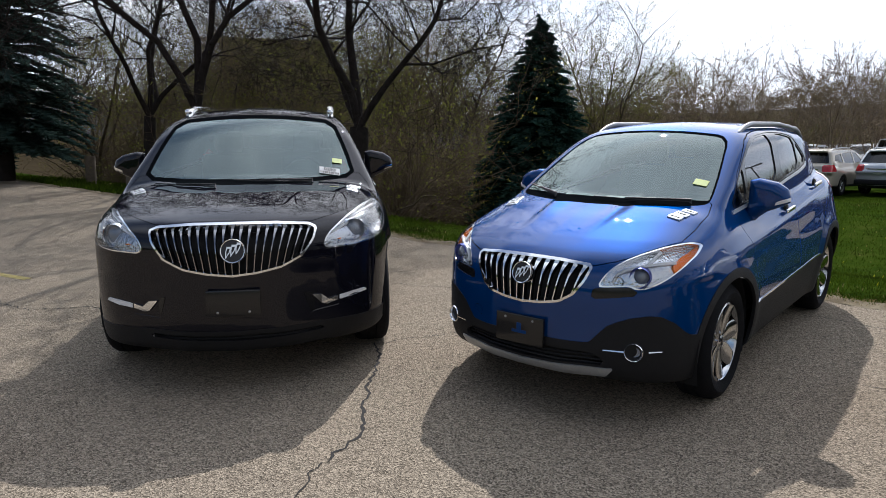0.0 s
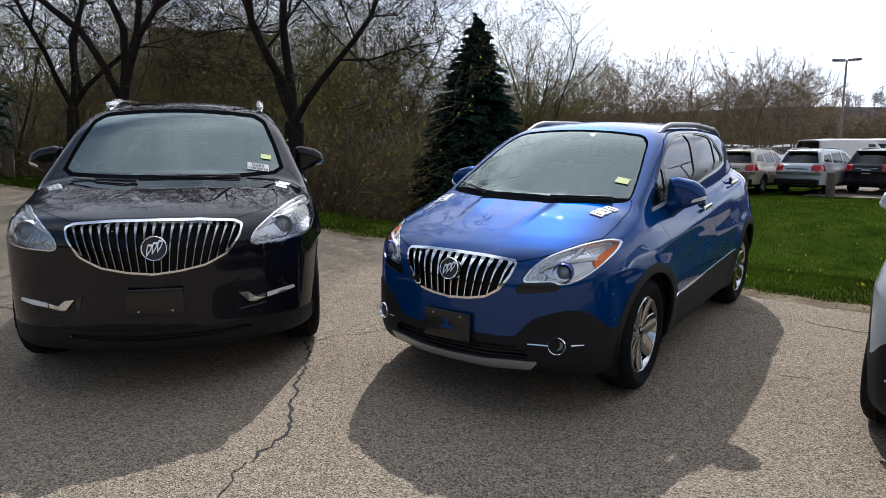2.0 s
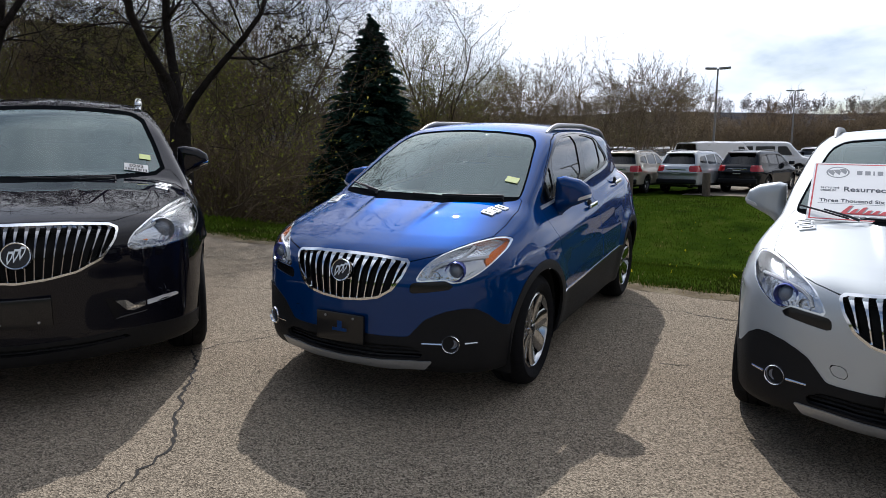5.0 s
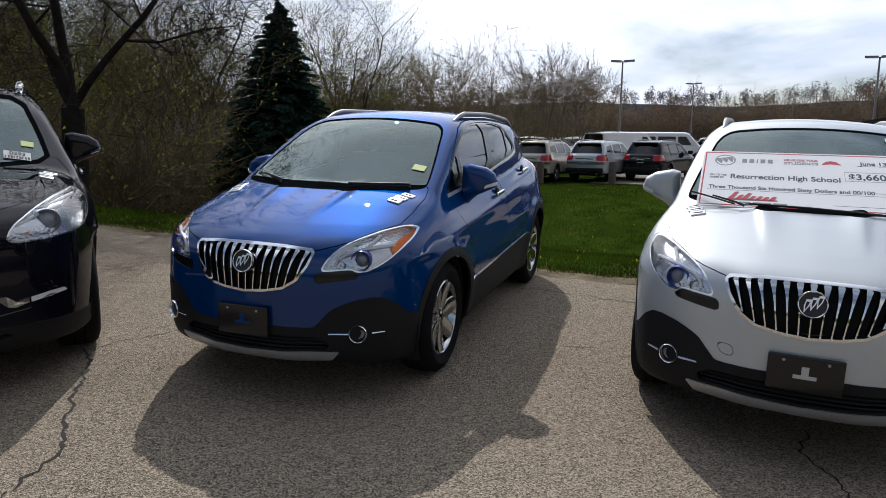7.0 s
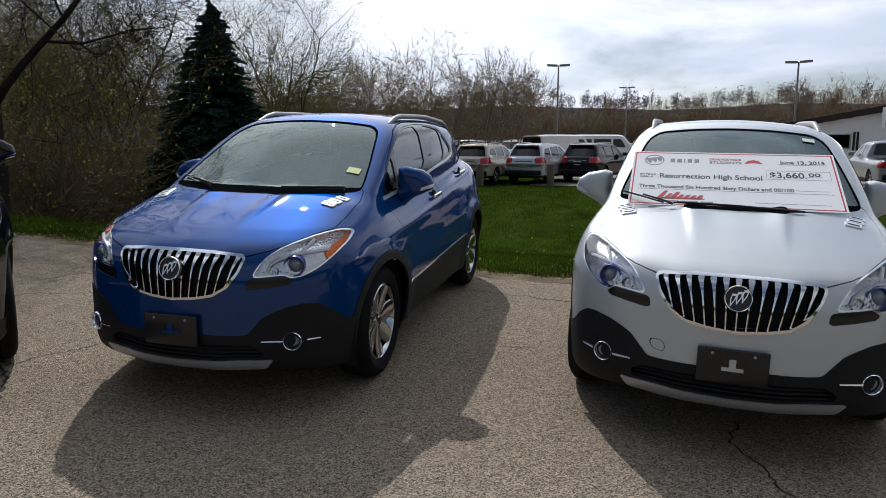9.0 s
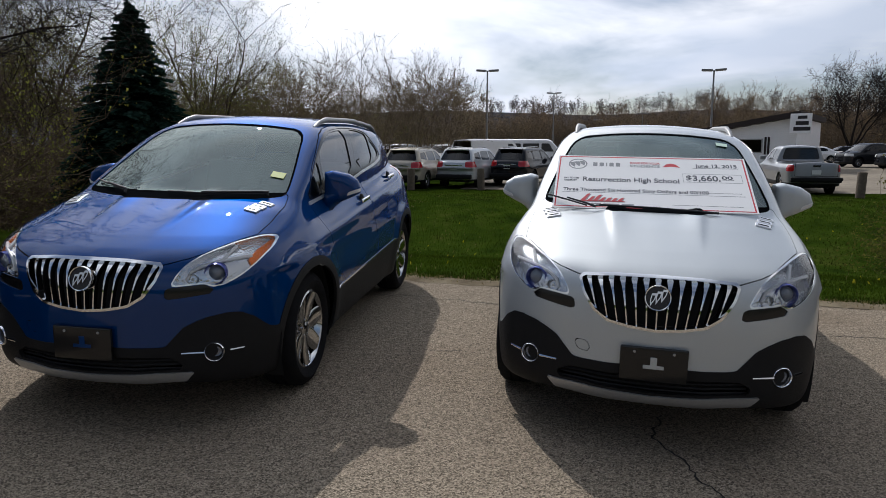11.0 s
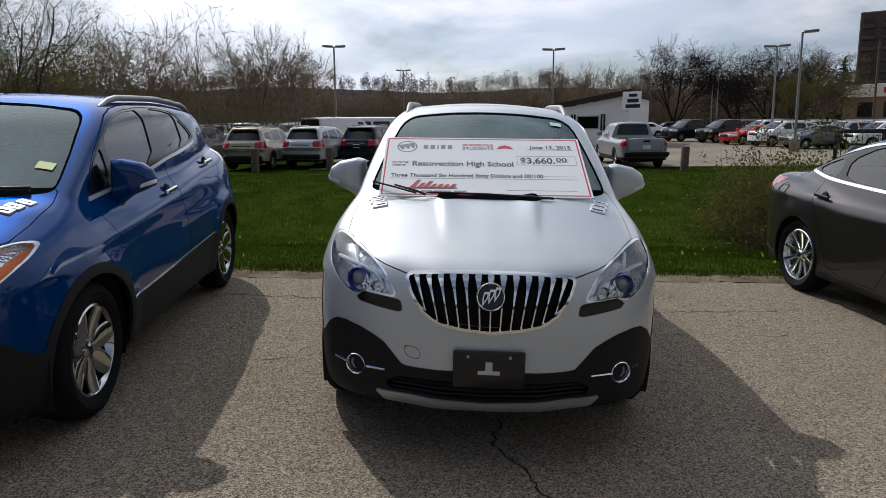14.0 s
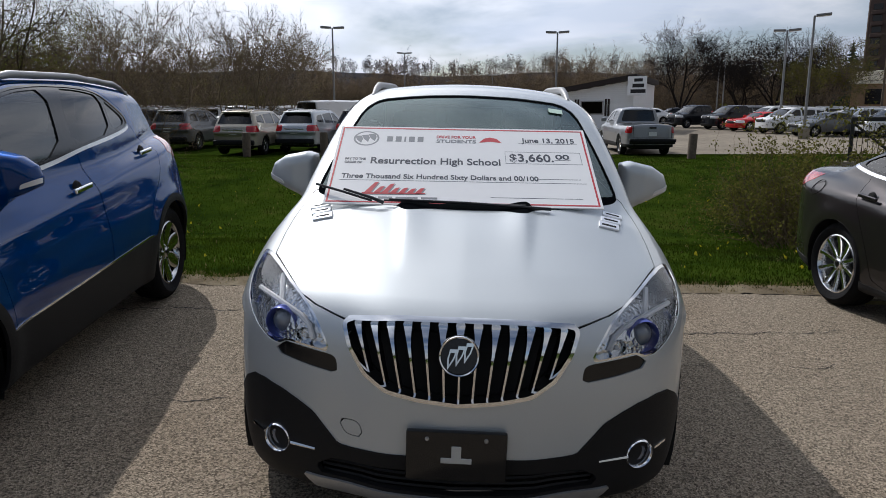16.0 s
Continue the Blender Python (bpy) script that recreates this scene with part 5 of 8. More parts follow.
def ground_material(name, stops, scale, fine, bump, rough=0.95, speck=None):
    """Ground: colour ramp over broad noise, broken by fine noise; speck: (scale, dark, light) for aggregate."""
    m = bpy.data.materials.new(name)
    m.use_nodes = True
    n, l = m.node_tree.nodes, m.node_tree.links
    b = n["Principled BSDF"]
    b.inputs["Roughness"].default_value = rough
    b.inputs["Specular IOR Level"].default_value = 0.05
    t = n.new("ShaderNodeTexCoord")
    n1, n2 = n.new("ShaderNodeTexNoise"), n.new("ShaderNodeTexNoise")
    n1.inputs["Scale"].default_value, n1.inputs["Detail"].default_value, n1.inputs["Roughness"].default_value = scale, 8, 0.6
    n2.inputs["Scale"].default_value, n2.inputs["Detail"].default_value = fine, 4
    l.new(t.outputs["Object"], n1.inputs["Vector"]); l.new(t.outputs["Object"], n2.inputs["Vector"])
    r = n.new("ShaderNodeValToRGB")
    els = r.color_ramp.elements
    while len(els) < len(stops):
        els.new(0.5)
    for e, (p, c) in zip(els, stops):
        e.position, e.color = p, (*c, 1)
    l.new(n1.outputs["Fac"], r.inputs[0])
    mr = n.new("ShaderNodeMapRange")
    mr.inputs[1].default_value, mr.inputs[2].default_value, mr.inputs[3].default_value, mr.inputs[4].default_value = 0.3, 0.7, 0.82, 1.18
    l.new(n2.outputs["Fac"], mr.inputs[0])
    mu = n.new("ShaderNodeVectorMath"); mu.operation = "SCALE"
    l.new(r.outputs[0], mu.inputs[0]); l.new(mr.outputs[0], mu.inputs["Scale"])
    col, hgt = mu.outputs[0], n2.outputs["Fac"]
    if speck:
        vo = n.new("ShaderNodeTexVoronoi")
        vo.inputs["Scale"].default_value = speck[0]
        l.new(t.outputs["Object"], vo.inputs["Vector"])
        sp = n.new("ShaderNodeSeparateColor")
        l.new(vo.outputs["Color"], sp.inputs[0])
        m2 = n.new("ShaderNodeMapRange")
        m2.inputs[3].default_value, m2.inputs[4].default_value = speck[1], speck[2]
        l.new(sp.outputs[0], m2.inputs[0])
        mv = n.new("ShaderNodeVectorMath"); mv.operation = "SCALE"
        l.new(col, mv.inputs[0]); l.new(m2.outputs[0], mv.inputs["Scale"])
        col, hgt = mv.outputs[0], vo.outputs["Distance"]
    l.new(col, b.inputs["Base Color"])
    bp = n.new("ShaderNodeBump")
    bp.inputs["Strength"].default_value, bp.inputs["Distance"].default_value = bump, 0.006
    l.new(hgt, bp.inputs["Height"]); l.new(bp.outputs[0], b.inputs["Normal"])
    return m


M_ASPHALT = ground_material("worn_asphalt", [(0.28, (0.196, 0.157, 0.112)), (0.42, (0.240, 0.198, 0.148)), (0.58, (0.246, 0.207, 0.155)), (0.78, (0.286, 0.240, 0.176))], 0.45, 45, 0.9, 0.9, (145, 0.34, 1.66))
M_FARLOT = ground_material("far_asphalt", [(0.3, (0.18, 0.155, 0.122)), (0.7, (0.265, 0.232, 0.182))], 0.15, 3, 0.3)
M_TURF = ground_material("turf_soil", [(0.32, (0.010, 0.020, 0.003)), (0.44, (0.019, 0.035, 0.004)), (0.55, (0.027, 0.046, 0.005)), (0.72, (0.042, 0.054, 0.010))], 1.1, 14, 0.8)
M_LITTER = ground_material("leaf_litter", [(0.25, (0.020, 0.016, 0.010)), (0.5, (0.035, 0.027, 0.016)), (0.75, (0.052, 0.042, 0.025))], 0.8, 14, 1.0)
# distance haze is put into the hill's colour as cool blue-grey
M_HAZEHILL = ground_material("haze_tinted_wooded_hill", [(0.3, (0.032, 0.034, 0.040)), (0.5, (0.052, 0.054, 0.062)), (0.7, (0.072, 0.072, 0.076))], 0.12, 1.5, 1.0)
for gm in (M_TURF, M_LITTER, M_HAZEHILL):
    gm.node_tree.nodes["Principled BSDF"].inputs["Specular IOR Level"].default_value = 0.0
M_EDGE = ground_material("gravel_and_thatch", [(0.3, (0.09, 0.07, 0.045)), (0.5, (0.16, 0.13, 0.085)), (0.7, (0.22, 0.19, 0.13))], 3, 40, 1.0)


def grid_sheet(name, ss, us, zf, material, label, mat2=None, pick=None):
    V, F, idx = [], [], {}
    for i, s in enumerate(ss):
        for j, u in enumerate(us):
            x, y = at_su(s, u)
            V.append((x, y, zf(x, y)))
    nu = len(us)
    for i in range(len(ss) - 1):
        for j in range(nu - 1):
            F.append((i * nu + j, (i + 1) * nu + j, (i + 1) * nu + j + 1, i * nu + j + 1))
    me = bpy.data.meshes.new(name)
    me.from_pydata(V, [], F)
    me.materials.append(material)
    if mat2:
        me.materials.append(mat2)
        # land beyond 150 m takes the hill colour with haze painted in
        me.materials.append(M_HAZEHILL)
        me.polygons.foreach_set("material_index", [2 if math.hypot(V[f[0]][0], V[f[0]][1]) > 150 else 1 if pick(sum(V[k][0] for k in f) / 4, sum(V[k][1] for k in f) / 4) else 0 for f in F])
    me.polygons.foreach_set("use_smooth", [True] * len(F))
    return tagged(link(name, me), label, "ground", kind="structure")


def spaced(a, b, fine, coarse, lo, hi):
    """Numbers from a to b, fine between lo and hi and widening outside."""
    out = [lo]
    while out[-1] < hi:
        out.append(out[-1] + fine)
    d = fine
    while out[-1] < b:
        d = min(d * 1.25, coarse)
        out.append(out[-1] + d)
    d = fine
    while out[0] > a:
        d = min(d * 1.25, coarse)
        out.insert(0, out[0] - d)
    return out


grid_sheet("ground", spaced(-420, 420, 0.5, 25, -16, 22), spaced(-300, 560, 0.4, 25, -1, 19), lambda x, y: land(x, y) - (0.03 if edge_u(x, y) < 0.3 else 0),
           M_TURF, "grassy swale and wooded rise round the car lots", M_LITTER, lambda x, y: (math.degrees(math.atan2(x, y)) < 13 and edge_u(x, y) > 4.5) or math.hypot(x, y) > 92 or (math.degrees(math.atan2(x, y)) < 19 and edge_u(x, y) > 20))


def ragged(s, k=0.0):
    return 0.10 * noise.noise((s * 0.9, k, 0)) + 0.05 * noise.noise((s * 4.1, k, 3)) + 0.02 * noise.noise((s * 15, k, 7))


# near lot: one sheet with a worn, ragged edge and a thickness at that edge
def near_lot():
    bm = bmesh.new()
    ss = spaced(-27, 40, 0.06, 1.0, -4, 14)
    cols = [(-24, 0), (-12, 0), (-5, 0), (-2, 0), (-0.6, 0), (0, 0), (0.03, -0.035)]
    prev = None
    for s in ss:
        row = []
        for u, dz in cols:
            uu = u + (ragged(s) if u > -1 else 0)
            x, y = at_su(s, uu)
            row.append(bm.verts.new((x, y, lot(x, y) + dz)))
        if prev:
            for a in range(len(cols) - 1):
                bm.faces.new((prev[a], row[a], row[a + 1], prev[a + 1]))
        prev = row
    return tagged(part("lot_paving", bm, M_ASPHALT, smooth=False), "worn grey asphalt parking lot with cracks", "pavement", kind="structure")


paving = near_lot()


def ribbon(name, pts, w, material, label, parent=None, lift=0.003, seed=0, wob=0.02):
    """A crack or painted line lying on the lot, with a wandering course and width."""
    rnd = random.Random(seed)
    P = []
    for (ax, ay), (bx, by) in zip(pts, pts[1:]):
        n = max(2, int(math.hypot(bx - ax, by - ay) / 0.03))
        for i in range(n):
            t = i / n
            P.append((ax + (bx - ax) * t, ay + (by - ay) * t))
    P.append(pts[-1])
    bm = bmesh.new()
    prev, ox = None, 0.0
    for i, (x, y) in enumerate(P):
        q = P[min(i + 1, len(P) - 1)], P[max(i - 1, 0)]
        dx, dy = q[0][0] - q[1][0], q[0][1] - q[1][1]
        L = math.hypot(dx, dy) or 1
        nx, ny = -dy / L, dx / L
        ox = 0.75 * ox + rnd.uniform(-wob, wob)
        ww = w * (rnd.uniform(0.35, 1.0) if wob else rnd.uniform(0.9, 1.0))
        if wob and i in (0, len(P) - 1):
            ww = 0.001
        a = (x + nx * (ox + ww), y + ny * (ox + ww))
        b = (x + nx * (ox - ww), y + ny * (ox - ww))
        row = [bm.verts.new((*a, lot(*a) + lift)), bm.verts.new((*b, lot(*b) + lift))]
        if prev:
            bm.faces.new((prev[0], prev[1], row[1], row[0]))
        prev = row
    bmesh.ops.recalc_face_normals(bm, faces=bm.faces[:])
    for fc in bm.faces:
        if fc.normal.z < 0:
            fc.normal_flip()
    return part(name, bm, material, parent, label, smooth=False)


M_CRACK = mat("crack_shadow", (0.018, 0.016, 0.014), 0.95, var=0.4, scale=30)
M_LINE = mat("worn_yellow_paint", (0.30, 0.24, 0.07), 0.8, var=0.3, scale=20)
for k, (w, pts) in enumerate([
        (0.012, [(-0.47, 4.95), (-0.42, 4.70), (-0.40, 4.2), (-0.43, 3.7), (-0.42, 3.36), (-0.52, 3.12)]),
        (0.006, [(0.22, 5.22), (-0.05, 5.10), (-0.44, 4.93)]),
        (0.005, [(-0.44, 4.93), (-0.9, 4.95), (-1.4, 5.3), (-2.6, 5.6)]),
        (0.006, [(-0.52, 3.12), (-0.62, 2.8), (-0.9, 2.5)]),
        (0.008, [(3.25, 2.50), (2.95, 2.33), (2.83, 1.95), (2.72, 1.55), (2.5, 1.2)]),
        (0.008, [(2.9, 5.75), (3.25, 5.56), (3.83, 4.94), (4.5, 4.55), (5.2, 4.0)]),
        (0.005, [(2.62, 4.08), (2.86, 3.96)]), (0.005, [(5.6, 2.2), (5.9, 2.0)]), (0.006, [(5.2, 3.2), (5.9, 2.75), (6.6, 2.2)]),
        (0.008, [(-2.7, 5.75), (-3.1, 6.0), (-3.6, 5.9), (-4.4, 6.4), (-5.6, 6.5)]), (0.006, [(-4.2, 8.5), (-3.6, 9.3), (-3.9, 10.4)]), (0.007, [(-6.5, 9.0), (-5.2, 9.6), (-4.2, 10.8)]),
        (0.006, [(-0.6, 7.4), (0.0, 7.7), (0.8, 7.6)]), (0.006, [(-0.9, 6.6), (-0.5, 6.9), (0.1, 6.7), (0.7, 6.9)])]):
    ribbon("crack", pts, w, M_CRACK, "", paving, seed=k)
ribbon("painted_line", [(7.42, 2.43), (8.0, 1.93), (8.6, 1.4)], 0.05, M_LINE, "worn yellow line", paving, wob=0)
ribbon("painted_line", [(-5.2, 7.6), (-4.35, 7.15)], 0.05, M_LINE, "worn yellow line", paving, wob=0)

# strip of grit and dead grass along the edge
bm = bmesh.new()
prev = None
for s in spaced(-27, 40, 0.05, 1.0, -4, 14):
    row = []
    for u, dz in ((-0.05, 0.004), (0.08, 0.02), (0.22 + 0.6 * ragged(s, 9), 0.012)):
        x, y = at_su(s, u + ragged(s))
        row.append(bm.verts.new((x, y, max(land(x, y), lot(x, y) - 0.03) + dz + 0.01 * noise.noise((s * 20, u * 30, 0)))))
    if prev:
        for a in range(2):
            bm.faces.new((prev[a], row[a], row[a + 1], prev[a + 1]))
    prev = row
tagged(part("verge", bm, M_EDGE), "strip of grit and dead thatch along the asphalt", "verge", kind="structure")

# far lot
def far_lot():
    bm = bmesh.new()
    prev = None
    for s in spaced(2, 130, 1.5, 4, 6, 60):
        row = []
        for u in spaced(FAR_EDGE, 95, 1.5, 4, FAR_EDGE, 40):
            x, y = at_su(s, u + (0.3 * ragged(s, 4) * 4 if u == FAR_EDGE else 0))
            row.append(bm.verts.new((x, y, land(x, y) + 0.025)))
        if prev:
            for a in range(len(row) - 1):
                bm.faces.new((prev[a], row[a], row[a + 1], prev[a + 1]))
        prev = row
    return tagged(part("far_paving", bm, M_FARLOT), "pale sunlit asphalt of the far car lot", "pavement", kind="structure")


far_lot()

# ---------------------------------------------------------------- grass
def leaf_material(name, c1, c2, rough=0.6, trans=0.35):
    m = bpy.data.materials.new(name)
    m.use_nodes = True
    n, l = m.node_tree.nodes, m.node_tree.links
    b = n["Principled BSDF"]
    b.inputs["Roughness"].default_value = rough
    b.inputs["Specular IOR Level"].default_value = 0.0
    g = n.new("ShaderNodeNewGeometry")
    mx = n.new("ShaderNodeMixRGB")
    mx.inputs[1].default_value, mx.inputs[2].default_value = (*c1, 1), (*c2, 1)
    l.new(g.outputs["Random Per Island"], mx.inputs[0])
    l.new(mx.outputs[0], b.inputs["Base Color"])
    tr = n.new("ShaderNodeBsdfTranslucent")
    l.new(mx.outputs[0], tr.inputs[0])
    ms = n.new("ShaderNodeMixShader")
    ms.inputs[0].default_value = trans
    l.new(b.outputs[0], ms.inputs[1]); l.new(tr.outputs[0], ms.inputs[2])
    l.new(ms.outputs[0], n["Material Output"].inputs[0])
    return m


def patchy(m, scale, c3, lo=0.46, hi=0.66):
    """Breaks a leaf material up with drifts of another colour."""
    n, l = m.node_tree.nodes, m.node_tree.links
    mx = next(k for k in n if k.type == "MIX_RGB")
    t, z, r, m2 = n.new("ShaderNodeTexCoord"), n.new("ShaderNodeTexNoise"), n.new("ShaderNodeMapRange"), n.new("ShaderNodeMixRGB")
    z.inputs["Scale"].default_value, z.inputs["Detail"].default_value = scale, 5.0
    r.inputs[1].default_value, r.inputs[2].default_value = lo, hi
    l.new(t.outputs["Object"], z.inputs["Vector"]); l.new(z.outputs["Fac"], r.inputs[0]); l.new(r.outputs[0], m2.inputs[0])
    m2.inputs[2].default_value = (*c3, 1)
    for k in [q for q in mx.outputs[0].links]:
        l.new(m2.outputs[0], k.to_socket)
    l.new(mx.outputs[0], m2.inputs[1])
    return m


M_BLADE = leaf_material("grass_blades", (0.020, 0.042, 0.003), (0.055, 0.085, 0.007), 0.9, 0.4)
patchy(M_BLADE, 0.9, (0.022, 0.028, 0.006))
M_STRAW = leaf_material("dead_grass", (0.20, 0.15, 0.07), (0.30, 0.25, 0.13))
M_DANDE = leaf_material("dandelion", (0.55, 0.45, 0.02), (0.6, 0.5, 0.05))


def blades(name, n, srange, urange, h, w, material, seed, label, power=1.0):
    """A stretch of grass: many bent blades in one mesh."""
    r = np.random.RandomState(seed)
    S = r.uniform(*srange, n)
    U = urange[0] + (urange[1] - urange[0]) * r.rand(n) ** power
    V = np.zeros((n, 5, 3))
    for i in range(n):
        x, y = at_su(S[i], U[i] + ragged(S[i]))
        V[i, :] = (x, y, land(x, y) - 0.01)
    k = 0.55 + 0.45 * np.array([noise.noise((V[i, 0, 0] * 1.3, V[i, 0, 1] * 1.3, 5)) for i in range(n)])
    hh = h * r.uniform(0.5, 1.25, n) * (0.7 + 0.6 * k)
    a = r.uniform(0, 2 * np.pi, n)
    b = r.uniform(0, 2 * np.pi, n)
    lean = hh * r.uniform(0.15, 0.8, n)
    d = np.stack([np.cos(a), np.sin(a), 0 * a], 1)
    e = np.stack([np.cos(b), np.sin(b), 0 * b], 1)
    ww = (w * r.uniform(0.6, 1.3, n))[:, None]
    V[:, 0] -= d * ww
    V[:, 1] += d * ww
    V[:, 2] += d * ww * 0.7 + e * (lean * 0.35)[:, None]
    V[:, 2, 2] += hh * 0.6
    V[:, 3] -= d * ww * 0.7 - e * (lean * 0.35)[:, None]
    V[:, 3, 2] += hh * 0.6
    V[:, 4] += e * lean[:, None]
    V[:, 4, 2] += hh
    i = np.arange(n) * 5
    me = bpy.data.meshes.new(name)
    q = np.stack([i, i + 1, i + 2, i + 3], 1).tolist() + np.stack([i + 3, i + 2, i + 4], 1).tolist()
    me.from_pydata(V.reshape(-1, 3).tolist(), [], q)
    me.materials.append(material)
    return tagged(link(name, me), label, "grass", kind="stuff")


blades("grass", 60000, (-3, 12), (0.05, 3.9), 0.042, 0.005, M_BLADE, 1, "short spring grass beside the asphalt", 1.3)
blades("grass", 130000, (-4, 24), (2.5, 21.2), 0.05, 0.008, M_BLADE, 2, "short spring grass in the swale")
blades("grass", 9000, (-20, -3), (0.05, 4.5), 0.12, 0.014, M_BLADE, 3, "short grass under the trees")
blades("dead_grass", 9000, (-4, 13), (-0.02, 0.35), 0.04, 0.004, M_STRAW, 4, "straw-coloured dead grass at the lot's edge")
blades("dead_grass", 2500, (-3, 20), (0.3, 17), 0.05, 0.006, M_STRAW, 5, "straw-coloured dead stalks in the turf")
blades("dandelions", 120, (1, 14), (1.0, 12), 0.06, 0.02, M_DANDE, 6, "yellow dandelion heads in the turf")

# ---------------------------------------------------------------- trees
M_BARK = mat("dark_bark", (0.022, 0.018, 0.016), 0.95, spec=0.1, var=0.4, scale=6, bump=0.8, bscale=40)
M_BARK2 = mat("grey_brown_bark", (0.095, 0.074, 0.054), 0.95, spec=0.1, var=0.35, scale=4, bump=0.6, bscale=30)
M_TWIG = mat("brown_twigs", (0.095, 0.070, 0.046), 0.95, spec=0.1, var=0.3, scale=2)
M_BUD = leaf_material("spring_buds", (0.10, 0.112, 0.022), (0.22, 0.225, 0.05), 0.8, 0.5)
M_BUD2 = leaf_material("brown_buds", (0.11, 0.080, 0.048), (0.21, 0.165, 0.10), 0.7, 0.35)
M_NEEDLE = leaf_material("spruce_needles", (0.016, 0.042, 0.034), (0.045, 0.085, 0.066), 0.7, 0.15)


M_PALE = mat("pale_grey_bark", (0.190, 0.145, 0.100), 0.95, spec=0.1, var=0.3, scale=3)
M_HAZE = leaf_material("pale_spring_haze", (0.16, 0.13, 0.065), (0.30, 0.26, 0.13), 0.8, 0.45)
M_RUST = leaf_material("rusty_twig_haze", (0.22, 0.155, 0.095), (0.38, 0.27, 0.165), 0.8, 0.55)
# far crowns: brown greyed in the colour itself to stand for haze
M_HAZEBUD = leaf_material("haze_greyed_far_twigs", (0.060, 0.054, 0.056), (0.115, 0.10, 0.098), 0.9, 0.2)
M_BLUENEEDLE = leaf_material("grey_green_needles", (0.034, 0.064, 0.056), (0.082, 0.125, 0.11), 0.7, 0.35)
M_OLIVE = leaf_material("olive_leaves", (0.060, 0.062, 0.016), (0.15, 0.14, 0.035), 0.8, 0.4)


class Sticks:
    """Gathers tapered sticks and small leaves into meshes."""
    def __init__(self):
        self.a, self.b, self.ra, self.rb, self.n = [], [], [], [], []
        self.leaf = []

    def add(self, a, b, ra, rb, n):
        self.a.append(a); self.b.append(b); self.ra.append(ra); self.rb.append(rb); self.n.append(n)

    def mesh(self, name, material):
        VV, FF, base = [], [], 0
        for n in sorted(set(self.n)):
            k = [i for i, q in enumerate(self.n) if q == n]
            A, B = np.array([self.a[i] for i in k]), np.array([self.b[i] for i in k])
            RA, RB = np.array([self.ra[i] for i in k]), np.array([self.rb[i] for i in k])
            D = B - A
            D /= np.maximum(np.linalg.norm(D, axis=1), 1e-6)[:, None]
            up = np.where(np.abs(D[:, 2:]) < 0.9, np.array([[0, 0, 1.0]]), np.array([[1.0, 0, 0]]))
            U = np.cross(D, up)
            U /= np.linalg.norm(U, axis=1)[:, None]
            W = np.cross(D, U)
            ang = 2 * np.pi * np.arange(n) / n
            ring = U[:, None] * np.cos(ang)[None, :, None] + W[:, None] * np.sin(ang)[None, :, None]
            V = np.concatenate([A[:, None] + ring * RA[:, None, None], B[:, None] + ring * RB[:, None, None]], 1)
            i0 = base + np.arange(len(k))[:, None] * 2 * n
            for j in range(n):
                j2 = (j + 1) % n
                FF.append(np.concatenate([i0 + j, i0 + j2, i0 + n + j2, i0 + n + j], 1))
            VV.append(V.reshape(-1, 3))
            base += len(k) * 2 * n
        me = bpy.data.meshes.new(name)
        me.from_pydata(np.concatenate(VV).tolist(), [], np.concatenate(FF).tolist())
        me.polygons.foreach_set("use_smooth", [True] * len(me.polygons))
        me.materials.append(material)
        return me


def leaf_mesh(name, pts, size, material, seed, aspect=0.6):
    """Small leaves as bent quads about points."""
    r = np.random.RandomState(seed)
    P = np.array(pts)
    n = len(P)
    a = r.normal(size=(n, 3)); a /= np.linalg.norm(a, axis=1)[:, None]
    b = np.cross(a, r.normal(size=(n, 3))); b /= np.linalg.norm(b, axis=1)[:, None]
    s = (size * r.uniform(0.5, 1.3, n))[:, None]
    V = np.stack([P - a * s, P + a * s * 0.6 + b * s * aspect, P + a * s * 0.6 - b * s * aspect], 1)
    i = np.arange(n) * 3
    me = bpy.data.meshes.new(name)
    me.from_pydata(V.reshape(-1, 3).tolist(), [], np.stack([i, i + 1, i + 2], 1).tolist())
    me.materials.append(material)
    return me


